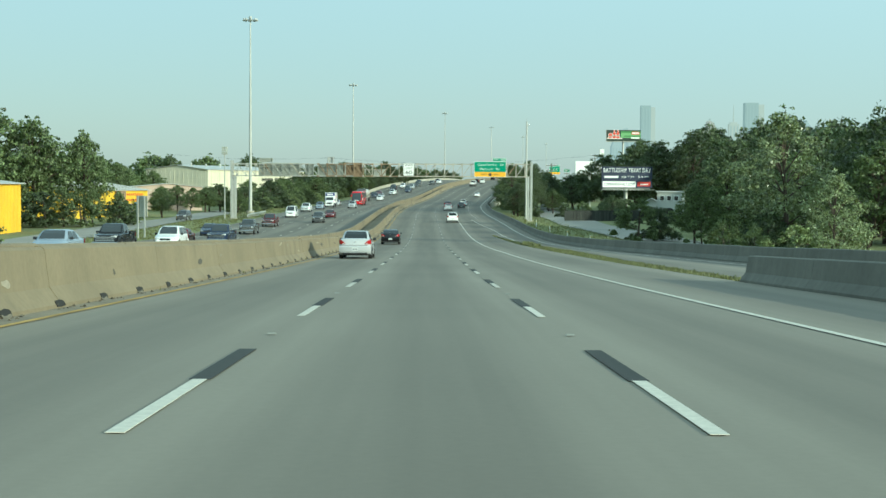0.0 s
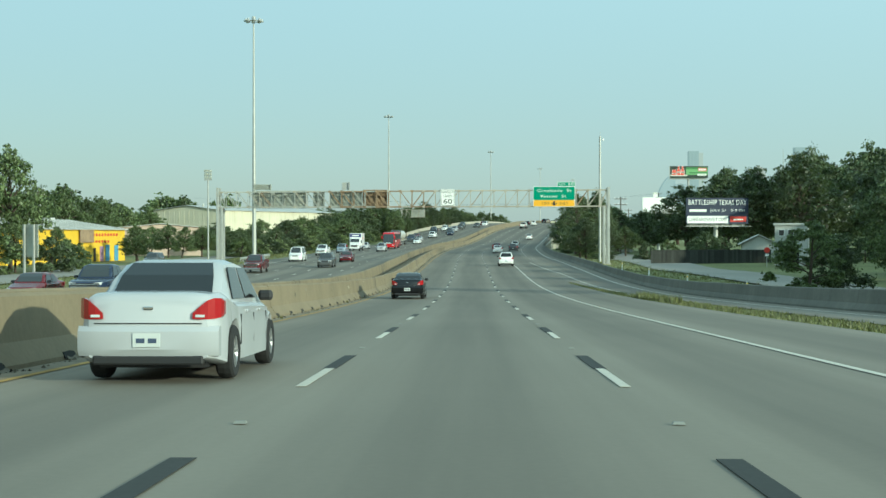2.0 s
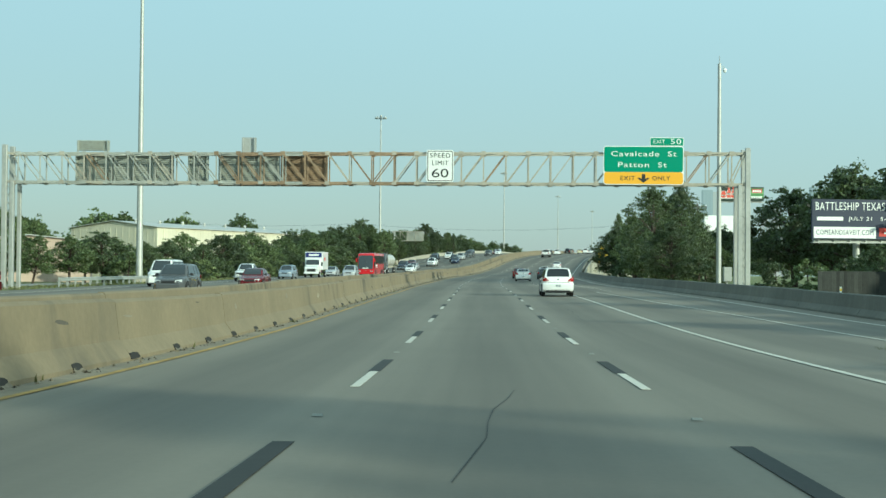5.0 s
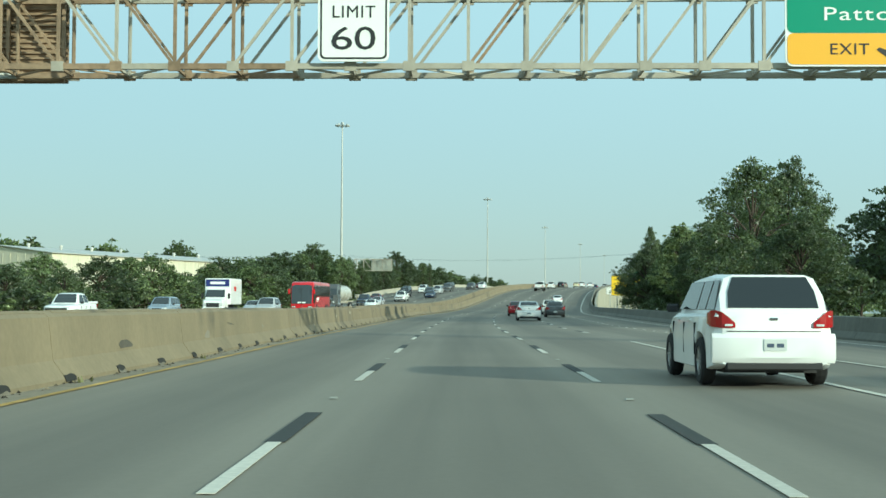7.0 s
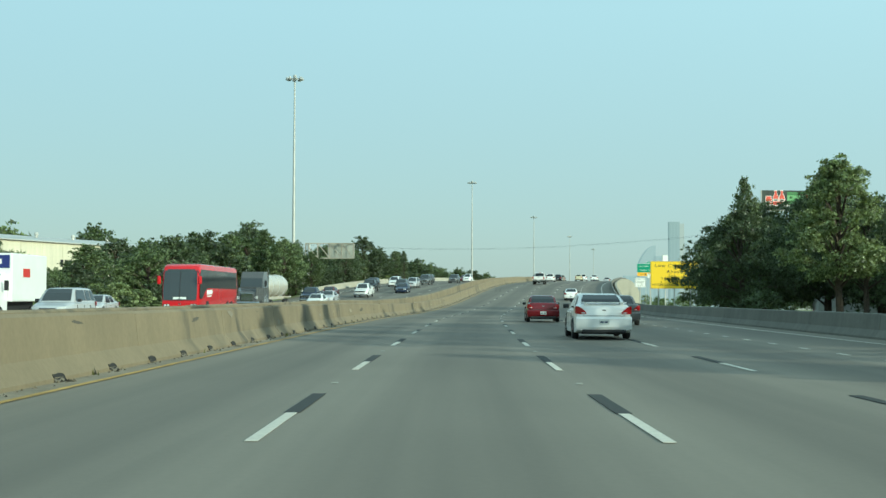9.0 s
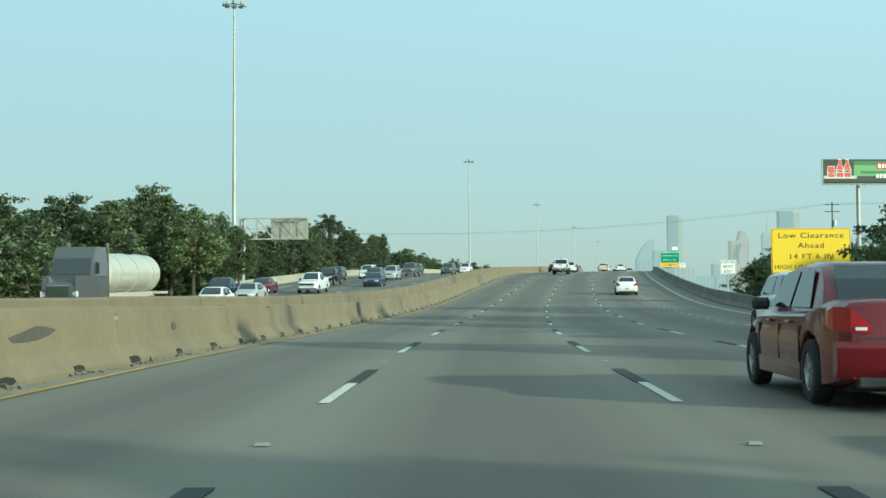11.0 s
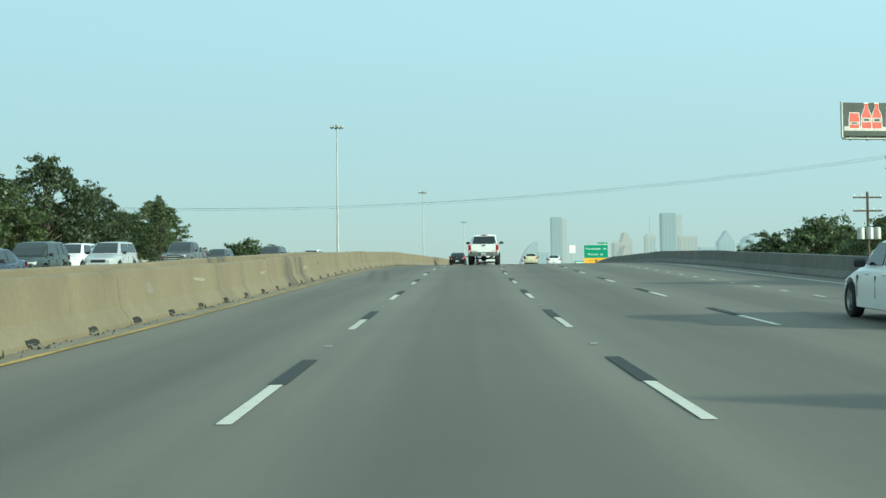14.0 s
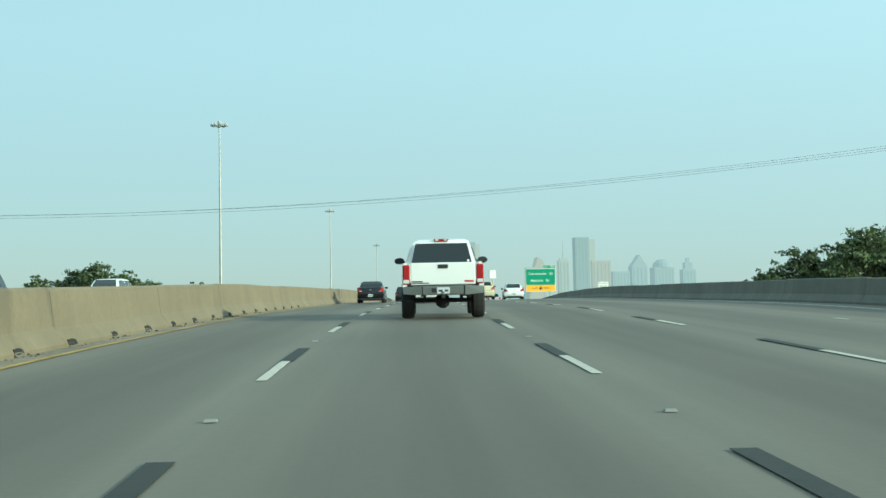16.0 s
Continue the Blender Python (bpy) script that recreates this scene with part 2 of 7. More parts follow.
# ---------------------------------------------------------------- mesh building
class Shape:
    """Vertices and faces gathered by simple calls."""

    def __init__(self):
        self.v, self.f = [], []

    def face(self, *pts):
        k = len(self.v)
        self.v += [tuple(p) for p in pts]
        self.f.append(tuple(range(k, k + len(pts))))
        return self

    def loft(self, rings, caps=True, closed=True):
        k, m = len(self.v), len(rings[0])
        for r in rings:
            self.v += [tuple(p) for p in r]
        for i in range(len(rings) - 1):
            for j in range(m if closed else m - 1):
                a, b = k + i * m + j, k + i * m + (j + 1) % m
                self.f.append((a, b, b + m, a + m))
        if caps:
            self.f.append(tuple(range(k + m - 1, k - 1, -1)))
            self.f.append(tuple(range(k + (len(rings) - 1) * m, k + len(rings) * m)))
        return self

    def box(self, x0, x1, y0, y1, z0, z1, b=0.0):
        """A box, with its upright and top edges cut by b."""
        b = min(b, 0.45 * (x1 - x0), 0.45 * (y1 - y0), 0.45 * (z1 - z0))
        if b <= 0:
            ring = lambda z: [(x0, y0, z), (x1, y0, z), (x1, y1, z), (x0, y1, z)]
            return self.loft([ring(z0), ring(z1)])

        def ring(z, i):
            return [(x0 + b, y0 + i, z), (x1 - b, y0 + i, z), (x1 - i, y0 + b, z), (x1 - i, y1 - b, z),
                    (x1 - b, y1 - i, z), (x0 + b, y1 - i, z), (x0 + i, y1 - b, z), (x0 + i, y0 + b, z)]
        return self.loft([ring(z0, b * 0.6), ring(z0 + b, 0), ring(z1 - b, 0), ring(z1, b * 0.6)])

    def tube(self, p, q, r0, r1=None, n=8, caps=True):
        p, q = Vector(p), Vector(q)
        r1 = r0 if r1 is None else r1
        d = (q - p).normalized()
        a = d.orthogonal().normalized()
        b = d.cross(a)
        circ = lambda c, r: [c + a * (r * math.cos(i * 2 * math.pi / n)) + b * (r * math.sin(i * 2 * math.pi / n)) for i in range(n)]
        return self.loft([circ(p, r0), circ(q, r1)], caps)

    def bar(self, p, q, w, h=None):
        """A square bar between two points."""
        p, q = Vector(p), Vector(q)
        h = h or w
        d = (q - p).normalized()
        a = d.cross(Vector((0, 0, 1)))
        a = a.normalized() if a.length > 1e-3 else Vector((1, 0, 0))
        b = a.cross(d)
        ring = lambda c: [c + a * w / 2 + b * h / 2, c - a * w / 2 + b * h / 2, c - a * w / 2 - b * h / 2, c + a * w / 2 - b * h / 2]
        return self.loft([ring(p), ring(q)])

    def lathe(self, prof, axis="x", n=20, at=(0, 0, 0)):
        """prof: (radius, offset along axis) pairs, turned round the axis."""
        rings = []
        for i in range(n):
            t = 2 * math.pi * i / n
            c, s = math.cos(t), math.sin(t)
            rings.append([(at[0] + o, at[1] + r * c, at[2] + r * s) if axis == "x" else (at[0] + r * c, at[1] + r * s, at[2] + o) for r, o in prof])
        k, m = len(self.v), len(prof)
        for r in rings:
            self.v += r
        for i in range(n):
            for j in range(m - 1):
                a, b = k + i * m + j, k + ((i + 1) % n) * m + j
                self.f.append((a, a + 1, b + 1, b))
        return self

    def mesh(self, name, mat, smooth=False):
        me = bpy.data.meshes.new(name)
        me.from_pydata(self.v, [], self.f)
        me.validate()
        bm = bmesh.new()
        bm.from_mesh(me)
        bmesh.ops.recalc_face_normals(bm, faces=bm.faces)
        bm.to_mesh(me)
        bm.free()
        me.materials.append(mat)
        if smooth:
            for p in me.polygons:
                p.use_smooth = True
            me.set_sharp_from_angle(angle=radians(32))
        return me


def part(name, shape, mat, parent, label="", smooth=False):
    """One mesh object under a thing or a part."""
    me = shape.mesh(name, mat, smooth) if isinstance(shape, Shape) else shape
    ob = new(name, me)
    ob.parent = parent
    if label:
        ob["label"] = label
    return ob


def thing(name, label, category, group="", kind=""):
    return tagged(new(name), label, category, group, kind)


def solid(name, shape, mat, label, category, kind="structure", smooth=False):
    """A top-level mesh."""
    return tagged(new(name, shape.mesh(name, mat, smooth)), label, category, "", kind)


def lettering(text, size, width=None, depth=0.004, spread=1.12):
    """A mesh of words in the built-in font, centred, in the x-z plane, facing -y."""
    c = bpy.data.curves.new("words", "FONT")
    c.body, c.size, c.align_x, c.align_y, c.extrude = text, size, "CENTER", "CENTER", depth
    c.offset = 0.0
    c.space_character = spread
    c.resolution_u = 3
    o = new("words", c)
    bpy.context.view_layer.update()
    me = bpy.data.meshes.new_from_object(o.evaluated_get(bpy.context.evaluated_depsgraph_get()))
    bpy.data.objects.remove(o)
    bm = bmesh.new()
    bm.from_mesh(me)
    bmesh.ops.remove_doubles(bm, verts=bm.verts, dist=1e-7)
    bm.to_mesh(me)
    bm.free()
    xs = [v.co.x for v in me.vertices]
    k = width / (max(xs) - min(xs)) if width else 1.0
    me.transform(Matrix.Diagonal((k, 1, 1, 1)))
    me.transform(Matrix.Rotation(radians(90), 4, "X"))
    return me


def words(name, text, size, mat, parent, x, y, z, width=None):
    """Lettering as parts of a sign, one mesh for each word."""
    me = lettering(text, size, width)
    pts = [tuple(v.co) for v in me.vertices]
    faces = [tuple(p.vertices) for p in me.polygons]
    spans = []
    for a, c in sorted((min(pts[k][0] for k in f), max(pts[k][0] for k in f)) for f in faces):
        if spans and a <= spans[-1][1]:
            spans[-1][1] = max(spans[-1][1], c)
        else:
            spans.append([a, c])
    gaps = sorted(((q[0] - p[1], (q[0] + p[1]) / 2) for p, q in zip(spans, spans[1:])), reverse=True)
    cuts = [-1e9] + sorted(g[1] for g in gaps[:len(text.split()) - 1]) + [1e9]
    for lo, hi in zip(cuts, cuts[1:]):
        own = [f for f in faces if lo < pts[f[0]][0] < hi]
        ids = {k: i for i, k in enumerate(sorted({k for f in own for k in f}))}
        w = bpy.data.meshes.new(name)
        w.from_pydata([pts[k] for k in ids], [], [tuple(ids[k] for k in f) for f in own])
        w.materials.append(mat)
        ob = part(name, w, mat, parent)
        ob.location = (x, y, z)
    return ob


# ---------------------------------------------------------------- the road's line and height
XK = [(-150, 0), (0, 0), (23, -.14), (60, -.26), (105, -.31), (166, -.5), (227, -.72), (264, -1.02), (277, -.92), (290, -.72), (315, -.2), (340, .55), (351, 1.05), (356, 1.35), (373, 2.5), (386, 3.42),
      (410, 5.5), (434, 7.94), (446, 9.3), (470, 11.9), (482, 13.5), (550, 23.4), (700, 48.3), (880, 77.2), (1050, 104.5), (1500, 178)]
ZK = [(-150, 3.2), (-60, 2.15), (0, -0.1), (14, -0.66), (28, -1.23), (42, -1.78), (56, -2.3), (70, -2.8), (84, -3.26), (98, -3.73), (112, -4.17), (126, -4.54), (140, -4.86),
      (154, -5.07), (168, -5.16), (182, -5.12), (196, -5.01), (210, -4.91), (224, -4.86), (238, -4.77), (252, -4.72), (266, -4.7), (280, -4.61), (294, -4.5), (308, -4.39),
      (322, -4.28), (336, -4.17), (350, -4.11), (364, -4.01), (378, -3.82), (392, -3.54), (406, -3.13), (420, -2.56), (434, -1.9), (448, -1.21), (462, -0.49), (476, 0.18),
      (500, 1.14), (560, 2.89), (600, 3.63), (642, 3.87), (700, 3.42), (800, 0.9), (950, -4.6), (1100, -5.2), (1500, -5.2)]
YS = np.arange(-150.0, 1501.0, 1.0)


def smoothed(knots, s):
    v = np.interp(YS, [k[0] for k in knots], [k[1] for k in knots])
    w = np.exp(-0.5 * (np.arange(-30, 31) / s) ** 2)
    return np.convolve(np.pad(v, 30, mode="reflect", reflect_type="odd"), w / w.sum(), mode="valid")


XS, ZS = smoothed(XK, 9.0), smoothed(ZK, 5.0)


def xc(y):
    return float(np.interp(y, YS, XS))


def zr(y):
    return float(np.interp(y, YS, ZS))


def at(u, y, h=0.0):
    """A point u metres right of the second lane's middle, y along, h over the road."""
    s = (xc(y + 1) - xc(y - 1)) / 2
    k = 1 / math.hypot(1, s)
    return (xc(y) + u * k, y - u * s * k, zr(y) + h)


def heading(y):
    """Degrees by which the road turns to the right of +y there, as a rotation about z, and its rise in degrees."""
    return -math.degrees(math.atan((xc(y + 3) - xc(y - 3)) / 6)), math.degrees(math.atan((zr(y + 2) - zr(y - 2)) / 4))


def on_road(u, y, h=0.0, turn=0.0):
    """The pose of a thing that stands on the road and faces along it."""
    a, g = heading(y)
    return Matrix.Translation(at(u, y, h)) @ Euler((0, 0, radians(a + turn))).to_matrix().to_4x4() @ Euler((radians(g if abs(turn) < 90 else -g), 0, 0)).to_matrix().to_4x4()


GROUND = -5.2


def ground_z(u, y):
    """Land height: the road's bank within its edges, flat outside."""
    w = float(np.interp(y, [300, 350], [9, .4]))   # a grassy bank, then a retaining wall
    e = min(max((-u - 31) / 12, (u - 13.9) / w, 0.0), 1.0)
    e = e * e * (3 - 2 * e)
    return (zr(y) - 0.06) * (1 - e) + GROUND * e + 0.25 * noise.noise((u * .03, y * .03, 0)) * e


def land(u, y, h=0.0):
    p = at(u, y)
    return (p[0], p[1], ground_z(u, y) + h)


def world_ground(x, y):
    return ground_z(x - xc(y), y)


def strip(ys, cols, h=0.0):
    """A ribbon along the road; cols(y) gives the offsets across it. Carries the offsets for the tyre bands."""
    s, lane = Shape(), []
    rows = []
    for y in ys:
        r = []
        for u in cols(y):
            r.append(at(u, y, h))
            lane.append((u, y, 0))
        rows.append(r)
    s.loft(rows, caps=False, closed=False)
    return s, lane


def ribbon(name, ys, cols, mat, label, category, h=0.0):
    s, lane = strip(ys, cols, h)
    me = bpy.data.meshes.new(name)
    me.from_pydata(s.v, [], s.f)
    if me.polygons[0].normal.z < 0:
        me.flip_normals()
    a = me.attributes.new("lane", "FLOAT_VECTOR", "POINT")
    a.data.foreach_set("vector", np.array(lane, dtype=np.float32).ravel())
    me.materials.append(mat)
    for p in me.polygons:
        p.use_smooth = True
    return tagged(new(name, me), label, category, "", "structure")


ALONG = [y for y in np.arange(-140, 200, 5)] + [y for y in np.arange(200, 620, 4)] + [y for y in np.arange(620, 1300, 15)]
WALL_R = [(-140, 9.25), (38, 9.25), (38.01, 16.5), (55, 16.2), (80, 15.4), (100, 14.5), (136, 13.5), (1300, 13.4)]   # foot of the right-hand wall
GORE_L = [(38, 9.2), (110, 9.3), (150, 8.7), (168, 8.2)]
GORE_R = [(38, 10.0), (70, 10.6), (100, 11.3), (130, 10.6), (168, 8.25)]


def along(knots, y):
    return float(np.interp(y, [k[0] for k in knots], [k[1] for k in knots]))


# the land, one sheet to the horizon
def build_ground():
    us = [-6000, -3000, -1200, -500, -250, -160, -120, -90, -70, -60, -52, -46, -43, -40, -37, -34, -31, -28, -20, -10, 0, 8, 13.9, 14.3, 16, 18, 20, 22, 23.5, 26, 30, 36, 44,
          54, 66, 80, 100, 140, 200, 320, 600, 1300, 3000, 6000]
    ys = [-6000, -2500, -900, -400, -200] + list(np.arange(-150, 1301, 10)) + [1330, 1400, 1600, 2000, 2800, 4000, 5500, 9000]
    s = Shape()
    rows = []
    for y in ys:
        yy = min(max(y, -149), 1499)
        r = []
        for u in us:
            p = at(u, yy) if abs(u) < 70 else (xc(yy) + u, yy, 0)
            r.append((p[0], y if yy != y else p[1], ground_z(u, yy)))
        rows.append(r)
    s.loft(rows, caps=False, closed=False)
    ob = solid("ground", s, GRASS, "mown roadside grass and flat green land", "ground")
    return ob


build_ground()
road = ribbon("road", ALONG, lambda y: [-6.4, -5.6, -3.7, -1.85, 0, 1.85, 3.6, 5.3, 7, along(GORE_L, y) if 38 < y < 168 else min(9.1, along(WALL_R, y)),
                                        ], ROAD, "pale worn concrete motorway carriageway with tyre marks", "road")
RY = [y for y in ALONG if y >= 168]
ribbon("exit_lane", RY, lambda y: [8.2 if y < 170 else 9.1, 10.5, 12, along(WALL_R, y) + 0.1], ROAD, "concrete lane beside the motorway's wall", "road")
ribbon("ramp", np.arange(38, 171, 4), lambda y: [along(GORE_R, y), (along(GORE_R, y) + along(WALL_R, y)) / 2, along(WALL_R, y) + 0.1], ROAD, "concrete slip road joining the motorway", "road")
ribbon("oncoming_road", ALONG, lambda y: [-29.5, -27.5, -24, -20, -16.5, -13, -9.6], ROAD, "pale concrete carriageway of the oncoming traffic", "road", 0.0)
ribbon("median", ALONG, lambda y: [-9.2, -6.8], CONC, "tan concrete strip between two median barriers", "median", 0.0)


def line(name, y0, y1, u, w, mat, label, step=4.0, h=0.012):
    ys = list(np.arange(y0, y1, step)) + [y1]
    f = u if callable(u) else (lambda y: u)
    return ribbon(name, ys, lambda y: [f(y) - w / 2, f(y) + w / 2], mat, label, "road marking", h)


line("trim_yellow_line", -60, 760, -5.55, 0.13, PAINT_Y, "worn yellow edge line beside the median barrier")
line("trim_white_line", -60, 238, 5.32, 0.14, PAINT_W, "white edge line of the motorway")
line("trim_white_line", 128, 230, lambda y: float(np.interp(y, [128, 186, 205, 230], [10.0, 9.3, 8.3, 7.75])), 0.13, PAINT_W, "white line of the joining slip road")
line("trim_white_line", 40, 760, lambda y: along(WALL_R, y) - 1.3, 0.14, PAINT_W, "white edge line beside the right-hand wall")
line("trim_white_line", -60, 760, -10.6, 0.13, PAINT_Y, "yellow edge line of the oncoming carriageway")
line("trim_white_line", -60, 760, -26.6, 0.14, PAINT_W, "white edge line of the oncoming carriageway")

# dashes: white with a black one behind it, each a piece of the road
dash_w = Shape().box(-0.06, 0.06, 0, 3.05, 0, 0.004).mesh("lane_dash", PAINT_W)
dash_k = Shape().box(-0.09, 0.09, 0, 3.05, 0, 0.004).mesh("black_dash", PAINT_K)


def dash_row(u, y0, n, owner, black=True, meshes=(dash_w, dash_k)):
    for i in range(n):
        y = y0 + 12.19 * i
        for me, dy in ((meshes[0], 0.0), (meshes[1], 3.05)):
            if me is dash_k and not black:
                continue
            ob = part(me.name.split(".")[0], me, None, owner)
            ob.matrix_basis = on_road(u, y + dy, 0.008)


for u in (-1.86, 1.83):
    dash_row(u, 8.0 - 12.19 * 4, 62, road)
dash_row(5.32, 8.0 + 12.19 * 20, 42, road)
oncoming = bpy.data.objects["oncoming_road"]
for u in (-14.3, -17.95, -21.6):
    dash_row(u, 3.0, 50, oncoming, black=False)
exit_lane = bpy.data.objects["exit_lane"]
short = Shape().box(-0.06, 0.06, 0, 0.9, 0, 0.004).mesh("short_dash", PAINT_W)
for i in range(70):
    ob = part("short_dash", short, None, exit_lane)
    ob.matrix_basis = on_road(9.05, 232 + 3.66 * i, 0.008)


marker_me = Shape().loft([[(-.055, -.055, 0), (.055, -.055, 0), (.055, .055, 0), (-.055, .055, 0)], [(-.045, -.025, .02), (.045, -.025, .02), (.045, .025, .02), (-.045, .025, .02)]]).mesh("road_stud", STUD)
for u in (-1.86, 1.83):
    for i in range(44):
        ob = part("road_stud", marker_me, None, road)
        ob.matrix_basis = on_road(u, 8.0 + 12.19 * i + 8.3, 0.008)

# ---------------------------------------------------------------- barriers
def barrier(name, y0, y1, u, prof, mat, seg, label, gap=0.025, steps=2, tall=((0, 1.0),)):
    """A concrete barrier in cast segments. prof: offsets towards the road (+) and heights, foot to foot. tall: how its height varies along the way."""
    own = thing(name, label, "barrier", "", "structure")
    f = u if callable(u) else (lambda y: u)
    y, k = y0, 0
    while y < y1:
        e = min(y + seg, y1)
        s = Shape()
        jog = 0.012 * math.sin(k * 2.3)
        s.loft([[at(f(q) + a, q, max(b, 0) * (along(tall, q) if b > 0.3 else 1) + (jog if b > 0.3 else 0) - (0.1 if b == 0 else 0)) for a, b in prof] for q in np.linspace(y + gap, e, steps + 1)])
        part("barrier_segment", s, mat, own)
        y, k = e, k + 1
    return own


# median barrier, 1.03 m, sloping face; slots along its foot
LEFT = [(0.34, 0), (0.34, 0.07), (0.14, 0.35), (0.06, 0.98), (0.0, 1.03), (-0.1, 1.03), (-0.16, 0.98), (-0.24, 0.3), (-0.36, 0.0)]
near_barrier = barrier("median_barrier", -60, 700, -6.42, LEFT, CONC, 9.14, "tan weathered concrete median barrier with drain slots along its foot",
                       tall=((318, 1.0), (352, .87), (378, .87), (402, .93), (424, 1.0)))
barrier("median_barrier", -60, 700, -9.3, [(-a, b) for a, b in LEFT], CONC, 9.14, "tan concrete barrier on the oncoming side of the median",
        tall=((300, 1.0), (350, 1.14), (390, 1.12), (420, 1.0)))
RIGHT = [(-0.28, 0), (-0.28, 0.07), (-0.12, 0.3), (-0.05, 0.8), (0.0, 0.83), (0.12, 0.83), (0.16, 0.8), (0.2, 0)]
barrier("bridge_parapet", -60, 38, 9.4, [(a, b * .92) for a, b in RIGHT], CONC_DARK, 6.1, "dark stained concrete parapet of the overpass", steps=2)
barrier("right_wall", 40, 640, lambda y: along(WALL_R, y) + 0.25, RIGHT, CONC_DARK, 9.14, "low dark weathered concrete barrier beside the outer lane", steps=2)
barrier("outer_wall", 440, 700, -30.2, [(-a, b) for a, b in RIGHT], CONC_PALE, 9.14, "pale concrete barrier at the oncoming carriageway's outer edge", steps=2)
retaining = thing("retaining_wall", "pale concrete panel retaining wall below the far overpass", "wall", "", "structure")
for i in range(66):
    ya, yb = 350 + i * 6.1, 350 + i * 6.1 + 6.06
    part("wall_panel", Shape().loft([[(*at(a, q)[:2], GROUND - .4 if low else zr(q) + .5) for a, low in ((14.33, 1), (14.62, 1), (14.62, 0), (14.33, 0))] for q in (ya, yb)]), CONC_PALE, retaining)


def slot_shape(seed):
    """A ragged solid piece lying on the foot of the barrier's face; offset 0 is the foot's edge."""
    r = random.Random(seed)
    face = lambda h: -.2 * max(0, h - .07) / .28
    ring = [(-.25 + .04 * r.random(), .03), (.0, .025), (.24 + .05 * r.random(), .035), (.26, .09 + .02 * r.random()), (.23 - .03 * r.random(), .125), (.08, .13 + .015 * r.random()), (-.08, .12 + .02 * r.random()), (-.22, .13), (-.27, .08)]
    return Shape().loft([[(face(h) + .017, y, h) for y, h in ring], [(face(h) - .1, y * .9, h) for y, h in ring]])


# the slots' inner shade is painted: black pieces on the face, no holes
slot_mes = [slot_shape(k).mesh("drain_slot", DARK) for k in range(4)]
SILL = material("broken_sill", (0.15, 0.13, 0.095), 0.9, grain=0.2, scale=14)
chip_me = Shape().loft([[(.02, -.24, .012), (.03, .05, .0), (.02, .26, .01), (-.02, .22, .06), (-.025, -.02, .045), (-.03, -.2, .07)], [(-.06, -.2, .01), (-.06, .05, .0), (-.06, .2, .01), (-.07, .2, .055), (-.07, 0, .04), (-.07, -.18, .06)]]).mesh("slot_sill", SILL)
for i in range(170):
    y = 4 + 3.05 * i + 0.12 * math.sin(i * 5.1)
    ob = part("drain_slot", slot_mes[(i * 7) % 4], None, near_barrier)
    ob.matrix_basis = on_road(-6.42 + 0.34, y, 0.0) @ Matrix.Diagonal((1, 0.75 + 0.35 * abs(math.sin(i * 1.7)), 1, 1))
    if i % 3:
        ob = part("slot_sill", chip_me, None, near_barrier)
        ob.matrix_basis = on_road(-6.42 + 0.37, y + .1 * math.sin(i * 4.4), 0.0)


